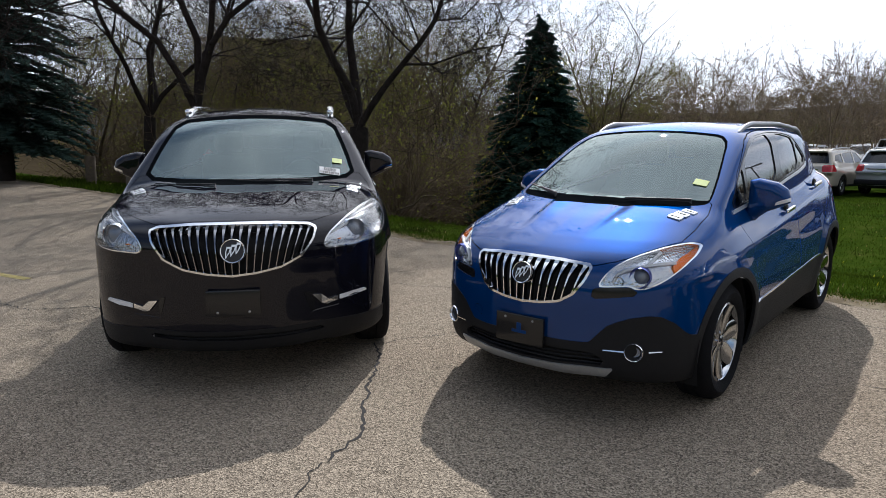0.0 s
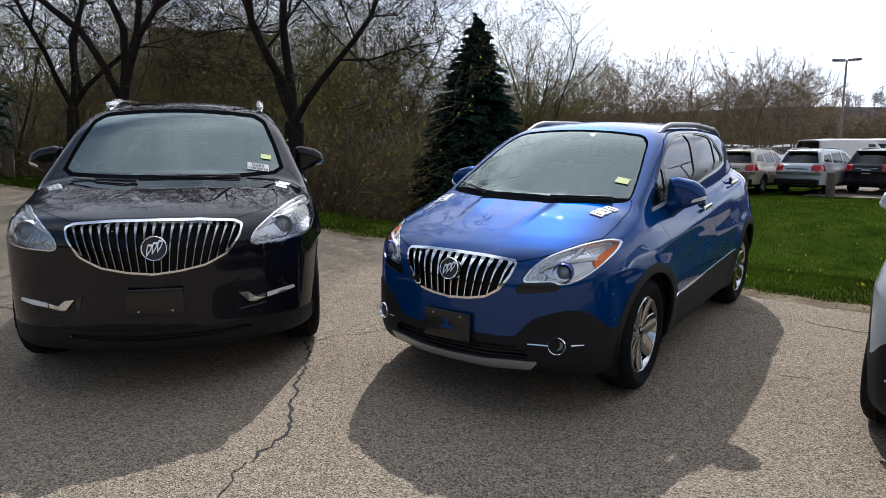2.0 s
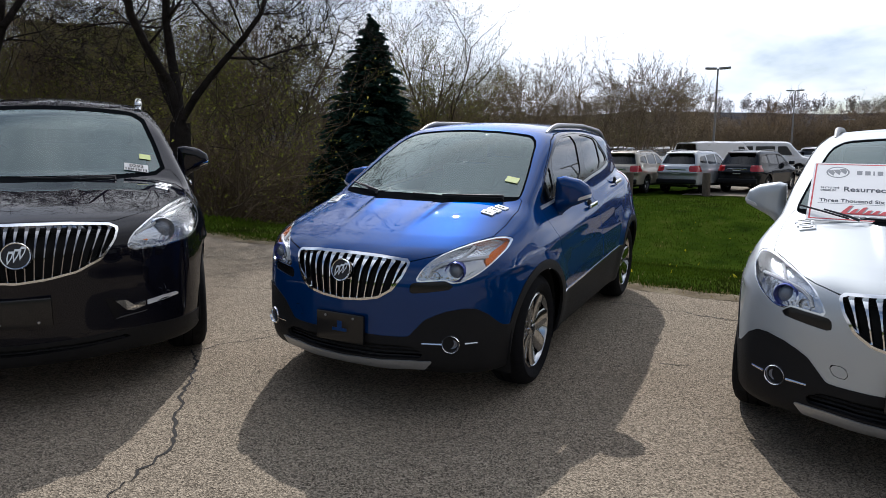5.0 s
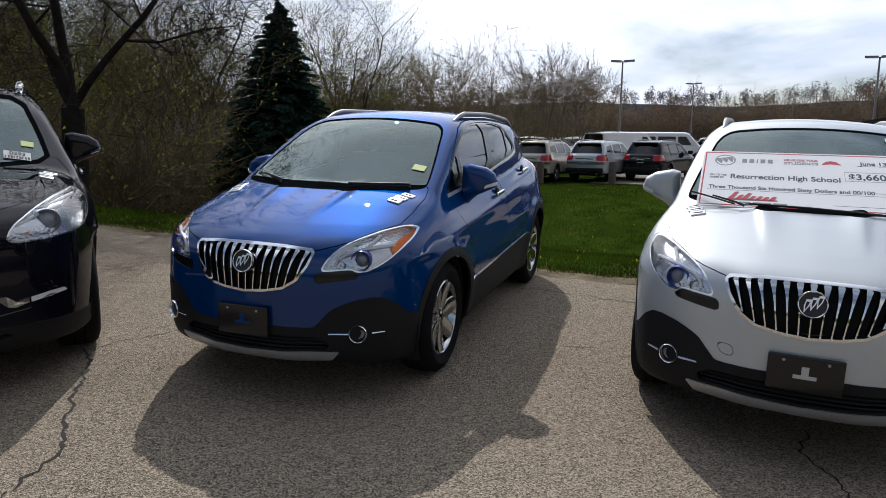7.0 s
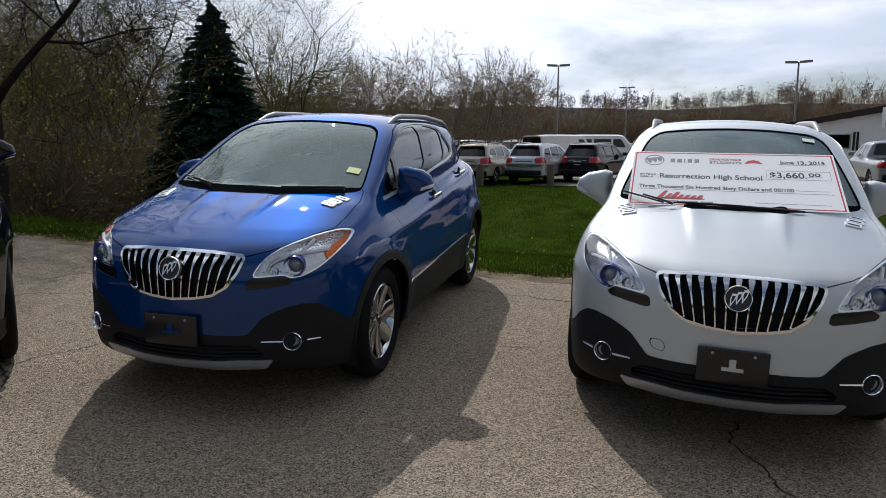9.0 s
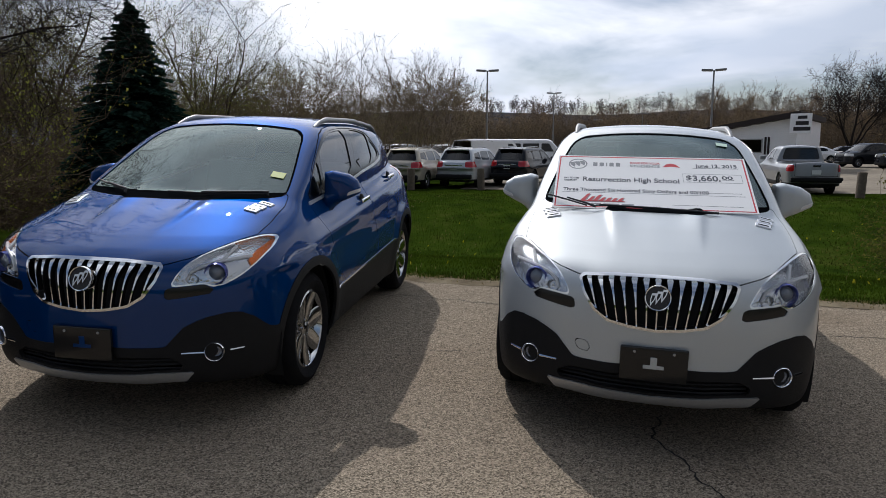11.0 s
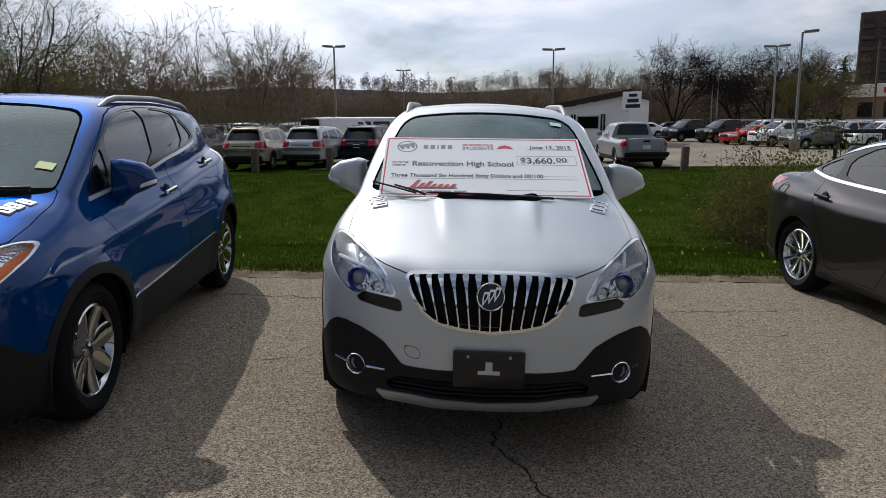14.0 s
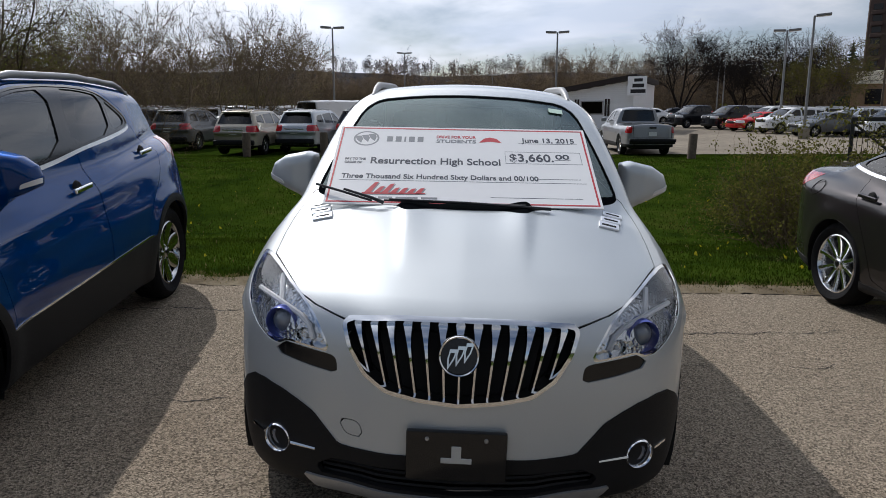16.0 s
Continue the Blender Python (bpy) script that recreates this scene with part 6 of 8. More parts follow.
def grow(st, rnd, p, d, length, rad, level, kids, spread, lift, ends, droop=0.0, wander=0.16, thin=0.0045, slim=1.0):
    """A limb and all that springs from it."""
    n = 7 if level == 0 else 4 if level == 1 else 3 if level == 2 else 2
    if level >= len(kids) and level > 2:
        n = 1
    sides = (6, 5, 3, 3, 3, 3)[level]
    p, d = np.array(p, float), np.array(d, float)
    last = level >= len(kids)
    out = []
    for i in range(n):
        d = d + rnd.normal(size=3) * wander * (0.5 if level == 0 else 1) + np.array([0, 0, lift if level < 3 else -droop])
        d /= np.linalg.norm(d)
        q = p + d * length / n
        r0, r1 = rad * (1 - 0.62 * i / n), rad * (1 - 0.62 * (i + 1) / n)
        st.add(p, q, r0, r1, sides)
        out.append((q, d, r1))
        p = q
    if last:
        ends.append(p)
        return
    k = kids[level]
    for j in range(k):
        t = (0.30 if level == 0 else 0.2) + (1 - (0.30 if level == 0 else 0.2)) * (j + rnd.rand()) / k
        i = min(n - 1, int(t * n))
        q, dd, r1 = out[i]
        s = rnd.normal(size=3)
        s -= dd * (s @ dd)
        s /= np.linalg.norm(s)
        nd = dd * math.cos(spread) + s * math.sin(spread) * rnd.uniform(0.7, 1.25)
        nd /= np.linalg.norm(nd)
        L = length * rnd.uniform(0.45, 0.8) * (1 - 0.3 * t)
        grow(st, rnd, q, nd, L, max(r1 * rnd.uniform(0.5, 0.72) * slim, thin), level + 1, kids, spread, lift, ends, droop, wander, thin, slim)


def bare_tree(name, seed, height, trunk_r, kids, spread=0.7, lift=0.10, bark=M_BARK2, bud=None, nbud=2, bud_size=0.025, fork=0, droop=0.0, lean=(0, 0), wander=0.16, label="", h0=0.26, tilt=0.75, thin=0.0045, slim=1.0, limbs=False):
    rnd = np.random.RandomState(seed)
    st, ends = Sticks(), []
    e = new(name)
    if fork:
        # short trunk that parts into a few heavy limbs
        h0 = height * h0
        top = np.array([lean[0] * h0, lean[1] * h0, h0])
        st.add(np.array([0, 0, -0.3]), top * 0.5 + rnd.normal(size=3) * 0.02, trunk_r * 1.25, trunk_r * 1.05, 9)
        st.add(top * 0.5, top, trunk_r * 1.06, trunk_r, 9)
        for k in range(fork):
            a = 2 * math.pi * (k + rnd.rand() * 0.5) / fork
            d = np.array([math.cos(a) * tilt + lean[0], math.sin(a) * tilt + lean[1], 1.0])
            bough = Sticks() if limbs else st
            grow(bough, rnd, top, d / np.linalg.norm(d), height * rnd.uniform(0.45, 0.66), trunk_r * rnd.uniform(0.40, 0.56), 0, kids, spread, lift, ends, droop, wander, thin, slim)
            if limbs:
                link("limb", bough.mesh("limb", bark), e)
    else:
        d = np.array([lean[0], lean[1], 1.0])
        grow(st, rnd, (0, 0, -0.3), d / np.linalg.norm(d), height * 0.72, trunk_r, 0, kids, spread, lift, ends, droop, wander, thin, slim)
    link("trunk", st.mesh("trunk", bark), e)
    if bud and ends:
        E = np.array(ends)
        pts = np.repeat(E, nbud, 0) + rnd.normal(size=(len(E) * nbud, 3)) * 0.12
        link("crown", leaf_mesh("crown", pts, bud_size, bud, seed), e)
    if label:
        tagged(e, label, "tree")
    return e


def spruce(name, seed, height, radius, label, clear=0.3, needles=M_NEEDLE, thick=1.0):
    """A conifer: trunk, tiers of drooping boughs and their needle sprays."""
    rnd = np.random.RandomState(seed)
    e = new(name)
    st, sp = Sticks(), []
    n = 8
    for i in range(n):
        st.add(np.array([0, 0, -0.2 + height * i / n]), np.array([0, 0, -0.2 + height * (i + 1) / n]), 0.13 * height / 6 * (1 - i / n) + 0.01, 0.13 * height / 6 * (1 - (i + 1) / n) + 0.008, 8)
    z = clear
    while z < height * 0.985:
        t = (z - clear) / (height - clear)
        L = radius * (1 - t) ** 0.85 * (0.75 + 0.25 * min(1, t * 6)) + 0.04
        k = int((7 + 6 * (1 - t)) * thick)
        a0 = rnd.rand() * 6.28
        for j in range(k):
            a = a0 + 2 * math.pi * j / k + rnd.normal() * 0.15
            l = L * rnd.uniform(0.7, 1.15)
            rise = 0.25 + 0.5 * t
            p = np.array([0, 0, z + rnd.normal() * 0.05])
            zz = z + rnd.normal() * 0.02 * height
            m = 6
            for i in range(m):
                f = (i + 1) / m
                q = np.array([math.cos(a) * l * f, math.sin(a) * l * f, zz + l * (rise * f - 0.55 * f * f) * 0.7])
                st.add(p, q, 0.012 * (1 - f) + 0.004, 0.011 * (1 - f) + 0.003, 3)
                for w in range(int(12 + l * 16)):
                    g = p + (q - p) * rnd.rand()
                    side = rnd.choice((-1, 1)) * rnd.uniform(0.3, 1.25)
                    dd = np.array([math.cos(a + side), math.sin(a + side), rnd.uniform(-0.5, 0.25)])
                    tl = rnd.uniform(0.14, 0.34) * (1.2 - 0.35 * f) * (1.05 - 0.75 * t)
                    sp.append((g, g + dd * tl))
                p = q
        z += height * rnd.uniform(0.017, 0.025) / thick
    link("trunk", st.mesh("trunk", M_BARK), e)
    A = np.array([q[0] for q in sp]); B = np.array([q[1] for q in sp])
    D = B - A
    nrm = np.cross(D, rnd.normal(size=D.shape)); nrm /= np.linalg.norm(nrm, axis=1)[:, None]
    wd = rnd.uniform(0.030, 0.055, len(A))[:, None]
    V = np.stack([A + nrm * wd, B, A - nrm * wd], 1)
    i = np.arange(len(A)) * 3
    me = bpy.data.meshes.new("crown")
    me.from_pydata(V.reshape(-1, 3).tolist(), [], np.stack([i, i + 1, i + 2], 1).tolist())
    me.materials.append(needles)
    link("crown", me, e)
    return tagged(e, label, "tree")


def stand(ob, p, turn=0.0, scale=1.0):
    ob.matrix_world = Matrix.Translation(p) @ Matrix.Rotation(turn, 4, "Z") @ Matrix.Scale(scale, 4)
    return ob


# heavy dark trees with spreading twigs, behind the black car
for seed, deg, r, h, tr, ln, tn, tl, fk in ((11, -6.9, 15.0, 8.6, 0.20, (0.02, 0.0), 0.4, 0.62, 4), (12, -19.4, 17.5, 9.4, 0.19, (0.0, 0.0), 2.2, 0.5, 4), (13, -23.0, 21.5, 9.6, 0.16, (-0.04, 0.0), 4.0, 0.62, 4)):
    stand(bare_tree("spreading_tree", seed, h, tr, (10, 8, 7, 4), 0.80, 0.035, M_BARK, None, fork=fk, droop=0.03, lean=ln, wander=0.44, h0=0.22, tilt=tl, slim=0.70, thin=0.0055, limbs=True,
                    label="bare dark-barked tree with forked trunk and dense twigs"), polar(deg, r), tn)
# spruces
stand(spruce("spruce", 21, 5.65, 2.15, "dark green conical spruce standing before bare woods", 0.1, thick=1.35), polar(8.0, 20.0) - Vector((0, 0, 0.1)))
stand(spruce("spruce", 22, 10.5, 2.7, "tall grey-green spruce with open lower trunk beside the lot", 1.0, M_BLUENEEDLE), polar(-32.3, 24.5))
dark_spruce = stand(spruce("spruce", 23, 9.0, 2.4, "dark spruce in the shade of taller trees", 1.0), polar(-36.5, 29))

# woods: a few kinds, many trees
kinds = []
for k in range(5):
    kinds.append(bare_tree("bare_tree", 40 + k, 7.4 + 0.4 * k, 0.10 + 0.01 * k, (7, 5, 4, 3), 0.66, 0.05, M_BARK2, M_BUD if k != 2 else M_BUD2, 7, 0.026, fork=(4, 3, 4, 4, 3)[k], wander=0.22, h0=0.08, tilt=0.48, thin=0.0055))
brown = [bare_tree("bare_tree", 50 + k, 7.4 + 0.4 * k, 0.10, (7, 5, 3), 0.56, 0.07, M_BARK2, M_RUST, 12, 0.036, fork=4, wander=0.2, h0=0.07, tilt=0.45, thin=0.018) for k in range(3)]
road = [bare_tree("bare_tree", 60 + k, 7.0 + 0.4 * k, 0.10, (7, 6, 5), 0.60, 0.05, M_PALE, M_HAZE, 5, 0.026, fork=(4, 3, 4, 3)[k], wander=0.26, h0=0.16, tilt=0.6, thin=0.011, slim=0.85) for k in range(4)]
bushes = []
for k in range(4):
    rnd = np.random.RandomState(70 + k)
    st, ends = Sticks(), []
    e = new("shrub")
    for j in range(22):
        a, q = rnd.rand() * 6.28, rnd.rand() * 0.5
        d = np.array([math.cos(a) * 0.9, math.sin(a) * 0.9, 1.0])
        grow(st, rnd, (math.cos(a) * q, math.sin(a) * q, -0.1), d / np.linalg.norm(d), rnd.uniform(1.2, 2.8), 0.014, 1, (9, 4, 3), 0.9, 0.02, ends, 0.02, 0.42)
    link("branchwork", st.mesh("branchwork", M_TWIG), e)
    E = np.array(ends)
    E = np.repeat(E, 7, 0)
    link("foliage", leaf_mesh("foliage", E + rnd.normal(size=E.shape) * 0.14, 0.024, M_BUD if k % 2 else M_BUD2, 80 + k), e)
    bushes.append(e)
rnd = np.random.RandomState(99)
st, ends = Sticks(), []
thick = new("shrub")
for j in range(40):
    a, q = rnd.rand() * 6.28, rnd.rand() * 0.7
    grow(st, rnd, (math.cos(a) * q, math.sin(a) * q, -0.1), (math.cos(a) * 0.6, math.sin(a) * 0.6, 0.75), rnd.uniform(1.0, 2.3), 0.012, 1, (8, 4), 0.8, 0.02, ends, 0.02, 0.3, 0.005)
link("branchwork", st.mesh("branchwork", M_TWIG), thick)
E = np.repeat(np.array(ends), 15, 0)
link("foliage", leaf_mesh("foliage", E + rnd.normal(size=E.shape) * 0.11, 0.042, M_OLIVE, 98), thick)
low = []
for k in range(2):
    rnd = np.random.RandomState(90 + k)
    st, ends = Sticks(), []
    e = new("shrub")
    for j in range(18):
        a, q = rnd.rand() * 6.28, rnd.rand() * 0.6
        grow(st, rnd, (math.cos(a) * q, math.sin(a) * q, -0.1), (math.cos(a) * 0.6, math.sin(a) * 0.6, 0.8), rnd.uniform(1.2, 2.6), 0.03, 1, (6, 4), 0.8, 0.03, ends, 0.02, 0.3, 0.012)
    link("branchwork", st.mesh("branchwork", M_TWIG), e)
    E = np.repeat(np.array(ends), 8, 0)
    link("foliage", leaf_mesh("foliage", E + rnd.normal(size=E.shape) * 0.16, 0.050, M_BUD2, 95 + k), e)
    low.append(e)
rw = random.Random(5)


def plant(src, p, scale, label, category, group):
    m = Matrix.Translation(p) @ Matrix.Rotation(rw.uniform(0, 6.28), 4, "Z") @ Matrix.Rotation(rw.uniform(-0.06, 0.06), 4, "X")
    o = copy_thing(src, m)
    o.scale = (scale, scale, scale * rw.uniform(0.9, 1.15))
    return tagged(o, label, category, group)


WOOD = "thin bare woodland tree with early yellow-green buds"
for k in range(58):
    deg = rw.uniform(-44, 14)
    r = 19 + 26 * rw.random() ** 0.8 + max(0, -deg - 14) * 0.35
    p = polar(deg, r)
    if edge_u(p.x, p.y) < 5.5 or (4.5 < deg and r < 26):
        continue
    plant(rw.choice(kinds), p, rw.uniform(0.65, 0.95), WOOD, "tree", "woodland trees")
for k in range(90):
    deg = rw.uniform(-42, 6.5)
    r = 14.5 + 12 * rw.random() + max(0, -deg - 8) * 0.55
    p = polar(deg, r)
    if edge_u(p.x, p.y) < 4.0 or (deg > 1.0 and r < 22.5):
        continue
    plant(rw.choice(bushes), p, rw.uniform(0.8, 1.5), "thin brown shrub with scattered young leaves", "shrub", "understorey shrubs")
for k in range(6):
    plant(rw.choice(kinds), polar(-12 + 14 * (k + rw.random()) / 6, rw.uniform(25, 34)), rw.uniform(1.0, 1.25), WOOD, "tree", "woodland trees")
for k in range(5):
    plant(rw.choice(kinds), polar(-33 + 17 * (k + rw.random()) / 5, rw.uniform(27, 36)), rw.uniform(0.8, 1.05), WOOD, "tree", "woodland trees")
# row between the spruce and the far lot
for k in range(27):
    deg = 9.5 + 23.5 * (k + rw.random()) / 27
    p = polar(deg, rw.uniform(36, 52) - (8 if deg < 20 else 0))
    plant(rw.choice(road), p, rw.uniform(0.58, 0.98), "bare roadside tree with pale spring haze", "tree", "row of bare trees")
for k in range(40):
    deg = 6 + 26 * (k + rw.random()) / 40
    p = polar(deg, rw.uniform(40, 56) - (14 if deg < 18 else 0))
    plant(rw.choice(bushes), p, rw.uniform(1.0, 1.6), "tangled brown undergrowth below bare trees", "shrub", "undergrowth along the far lot")
for k in range(36):
    deg = 4 + 30 * (k + rw.random()) / 36
    plant(rw.choice(low), polar(deg, rw.uniform(58, 74)), rw.uniform(1.5, 2.3), "dense brown brush beyond the bare trees", "shrub", "undergrowth along the far lot")
# brown row behind the far lot
for k in range(60):
    deg = 33 + 40 * (k + rw.random()) / 60
    p = polar(deg, rw.uniform(112, 150))
    plant(rw.choice(brown), p, rw.uniform(0.95, 1.32), "distant brown bare tree beyond the car lot", "tree", "distant bare trees")
for k in range(85):
    deg = 33 + 39 * (k + rw.random()) / 85
    plant(rw.choice(low), polar(deg, rw.uniform(98, 112)), rw.uniform(1.8, 2.6), "distant brown hedge bush beyond the car lot", "shrub", "distant hedge")
far_sticks, far_leaf = Sticks(), []
rf = np.random.RandomState(57)
for k in range(520):
    p = polar(-30 + 110 * (k + rf.rand()) / 520, rf.uniform(165, 395))
    hh, ww = rf.uniform(6.5, 11.5), rf.uniform(1.8, 3.2)
    far_sticks.add(np.array(p), np.array(p) + (0, 0, hh * 0.8), 0.14, 0.04, 3)
    for q in range(5):
        a, z = rf.uniform(0, 6.28), rf.uniform(0.25, 0.6) * hh
        far_sticks.add(np.array(p) + (0, 0, z), np.array(p) + (math.cos(a) * ww * 0.7, math.sin(a) * ww * 0.7, z + rf.uniform(0.2, 0.45) * hh), 0.08, 0.03, 3)
    u = rf.normal(size=(230, 3))
    u *= (rf.rand(230) ** 0.4 / np.linalg.norm(u, axis=1))[:, None]
    far_leaf.append(np.array(p) + u * (ww, ww, hh * 0.45) + (0, 0, hh * 0.55))
far_wood = new("hill_woods")
link("trunks", far_sticks.mesh("trunks", M_BARK2), far_wood)
link("crowns", leaf_mesh("crowns", np.concatenate(far_leaf), 0.34, M_HAZEBUD, 58), far_wood)
tagged(far_wood, "grey-brown bare woods covering the distant hill, haze painted into the crowns", "woods", kind="stuff")
# two broad dark trees by the far lot
for seed, deg, r, h in ((31, 62.0, 84, 9.6), (32, 68.6, 92, 9.4), (33, 70.5, 96, 8.6), (34, 66.3, 94, 8.4)):
    stand(bare_tree("spreading_tree", seed, h * 1.06, 0.26, (9, 8, 6, 3), 0.70, 0.06, M_BARK, None, fork=5, droop=0.0, wander=0.26, h0=0.10, tilt=0.6, thin=0.013, slim=0.75, limbs=True,
                    label="broad bare dark tree behind the parked pickups"), polar(deg, r, FROM_B), seed)
stand(bare_tree("budding_tree", 35, 6.4, 0.14, (8, 6, 5, 3), 0.66, 0.08, M_BARK2, M_OLIVE, 5, 0.05, thin=0.012, fork=4, h0=0.12, label="small tree hazy with yellow-green leaf"), polar(71.5, 62, FROM_B))
for deg, r, sc in ((73.3, 140, 1.45), (74.3, 150, 1.25)):
    tagged(copy_thing(dark_spruce, Matrix.Translation(polar(deg, r, FROM_B)) @ Matrix.Scale(sc, 4)), "distant dark spruce beside the restaurant", "tree", "distant spruces")
# sapling by the near lot and the bush before the bridge
for j, (deg, r, sc) in enumerate(((69.6, 13.4, 0.75), (71.6, 14.0, 0.85), (68.4, 14.2, 0.70), (70.4, 14.8, 0.9), (73.6, 15.0, 0.9), (67.6, 15.4, 0.6), (69.2, 16.2, 0.8))):
    plant(thick, polar(deg, r, FROM_B), sc, "dense brown and green bush on the swale's bank", "shrub", "bushes by the bridge")
plant(kinds[2], polar(20.5, 16.5, FROM_B), 0.42, "thin bare sapling on the grass", "tree", "saplings")
for o in kinds + brown + road + bushes + low + [thick]:
    for c in list(o.children_recursive) + [o]:
        bpy.data.objects.remove(c)

# ---------------------------------------------------------------- the near cars
wheel_w = wheel(0.345, 0.215, 0.237, 7, "wide", M_WHEEL)
blue = build_car(COMPACT, M_BLUE, wheel_w)
blue.matrix_world = lot_pose(1.058, 4.418, -130.16)
silver = copy_thing(blue, lot_pose(3.404, 2.818, -135.58))
for o in silver.children_recursive:
    if o.type == "MESH":
        for sl in o.material_slots:
            if sl.material == M_BLUE:
                sl.link = "OBJECT"
                sl.material = M_SILVER
            if sl.material == M_AMBER:
                sl.link = "OBJECT"
                sl.material = M_REFLECT
tagged(blue, "glossy blue compact SUV with chrome waterfall grille", "car")
tagged(silver, "silver compact SUV with a large cheque on its windscreen", "car")
wheel_k = wheel(0.385, 0.245, 0.25, 9, "mid", M_RIM)
black = build_car(LARGE, M_BLACK, wheel_k)
black.name = "large_suv"
black.matrix_world = lot_pose(-1.338, 4.973, -80.79)
tagged(black, "glossy black large SUV with chrome waterfall grille", "car")
for w in (wheel_w, wheel_k):
    for o in list(w.children_recursive) + [w]:
        bpy.data.objects.remove(o)

# ---------------------------------------------------------------- the grey saloon
wheel_s = wheel(0.33, 0.225, 0.235, 10, "thin", M_RIM)
sedan = build_car(SEDAN, M_GREY, wheel_s)
sedan.matrix_world = lot_pose(6.21, -0.085, -130.0)
tagged(sedan, "dark grey metallic saloon with chrome window surround", "car")
skin = car_skin["sedan"]
c, n = skin.side(-3.02, 0.90, -1)
bm = lathe([(0.070, -0.004), (0.072, 0.002), (0.075, -0.004)], 36)
part("fuel_flap", bm, M_DARK, sedan, m=Matrix.Translation(c + n * 0.002) @ n.to_track_quat("Y", "Z").to_matrix().to_4x4())
for o in list(wheel_s.children_recursive) + [wheel_s]:
    bpy.data.objects.remove(o)

# ---------------------------------------------------------------- the cheque on the silver car's windscreen
M_BOARD = mat("white_board", (0.80, 0.80, 0.79), 0.35, var=0.015, scale=3)
M_CRED = mat("red_print", (0.50, 0.025, 0.035), 0.4)
M_CBLUE = mat("blue_black_print", (0.03, 0.035, 0.05), 0.4)
M_CGREY = mat("grey_print", (0.22, 0.23, 0.24), 0.4)


def letters(text, size, at, parent, material, name="lettering", width=None):
    """Printed words on the board, fitted to a width."""
    cu = bpy.data.curves.new(name, "FONT")
    cu.body, cu.size, cu.extrude, cu.offset = text, size, 0.0006, size * 0.016
    tmp = bpy.data.objects.new(name, cu)
    scene.collection.objects.link(tmp)
    me = bpy.data.meshes.new_from_object(tmp.evaluated_get(bpy.context.evaluated_depsgraph_get()))
    bpy.data.objects.remove(tmp)
    co = np.zeros(len(me.vertices) * 3)
    me.vertices.foreach_get("co", co)
    co = co.reshape(-1, 3)
    if width:
        co[:, 0] *= width / (co[:, 0].max() - co[:, 0].min())
    co[:, 0] -= co[:, 0].min()
    me.vertices.foreach_set("co", co.ravel())
    me.materials.append(material)
    return link(name, me, parent, m=Matrix.Translation((at[0], at[1], 0.0035)))


def bar(x0, y0, x1, y1, parent, material, name="printed_bar", z=0.0032):
    return part(name, rbox(abs(x1 - x0), abs(y1 - y0), 0.001, 0, 1), material, parent, m=Matrix.Translation(((x0 + x1) / 2, (y0 + y1) / 2, z)), smooth=False)


def disc(x, y, rx, ry, parent, material, name, z, hole=0.0, n=36):
    bm = bmesh.new()
    a = [bm.verts.new((x + rx * math.cos(2 * math.pi * k / n), y + ry * math.sin(2 * math.pi * k / n), z)) for k in range(n)]
    if hole:
        b = [bm.verts.new((x + rx * hole * math.cos(2 * math.pi * k / n), y + ry * hole * math.sin(2 * math.pi * k / n), z)) for k in range(n)]
        for k in range(n):
            bm.faces.new((a[k], a[(k + 1) % n], b[(k + 1) % n], b[k]))
    else:
        bm.faces.new(a)
    return part(name, bm, material, parent, smooth=False)


def poly2(pts, parent, material, name, z=0.0035):
    bm = bmesh.new()
    bm.faces.new([bm.verts.new((x, y, z)) for x, y in pts])
    return part(name, bm, material, parent, smooth=False)


BW, BH = 1.20, 0.585
board = part("cheque_board", rbox(BW, BH, 0.006, 0.001, 1), M_BOARD, None, smooth=False)
for x0, y0, x1, y1 in ((-BW / 2 + .012, BH / 2 - .020, BW / 2 - .012, BH / 2 - .012), (-BW / 2 + .012, -BH / 2 + .012, BW / 2 - .012, -BH / 2 + .020), (-BW / 2 + .012, -BH / 2 + .02, -BW / 2 + .020, BH / 2 - .02), (BW / 2 - .020, -BH / 2 + .02, BW / 2 - .012, BH / 2 - .02)):
    bar(x0, y0, x1, y1, board, M_CRED, "red_border")
L0 = -BW / 2
disc(L0 + 0.135, 0.190, 0.062, 0.060, board, M_CGREY, "emblem_ring", 0.0034, 0.86)
for k in (-1, 0, 1):
    x, y = L0 + 0.135 + k * 0.032, 0.190 + k * 0.008
    poly2([(x - 0.026, y + 0.026), (x + 0.006, y + 0.030), (x + 0.016, y + 0.004), (x + 0.010, y - 0.030), (x - 0.012, y - 0.006)], board, M_CGREY, "emblem_shield")
# brand word as plain upright bars
for k, w in enumerate((0.028, 0.028, 0.008, 0.028, 0.028)):
    x = L0 + 0.235 + (0, 0.042, 0.084, 0.106, 0.148)[k]
    bar(x, 0.168, x + w, 0.210, board, M_CGREY)
letters("DRIVE FOR YOUR", 0.030, (L0 + 0.475, 0.202), board, M_CRED, width=0.19)
letters("STUDENTS", 0.036, (L0 + 0.475, 0.165), board, M_CGREY, width=0.19)
poly2([(L0 + 0.68, 0.170), (L0 + 0.735, 0.180), (L0 + 0.79, 0.170), (L0 + 0.765, 0.205), (L0 + 0.735, 0.215), (L0 + 0.705, 0.205)], board, M_CRED, "book_mark")
letters("June 13, 2015", 0.052, (L0 + 0.885, 0.178), board, M_CBLUE, width=0.255)
bar(L0 + 0.87, 0.168, L0 + 1.15, 0.1695, board, M_CBLUE, "rule")
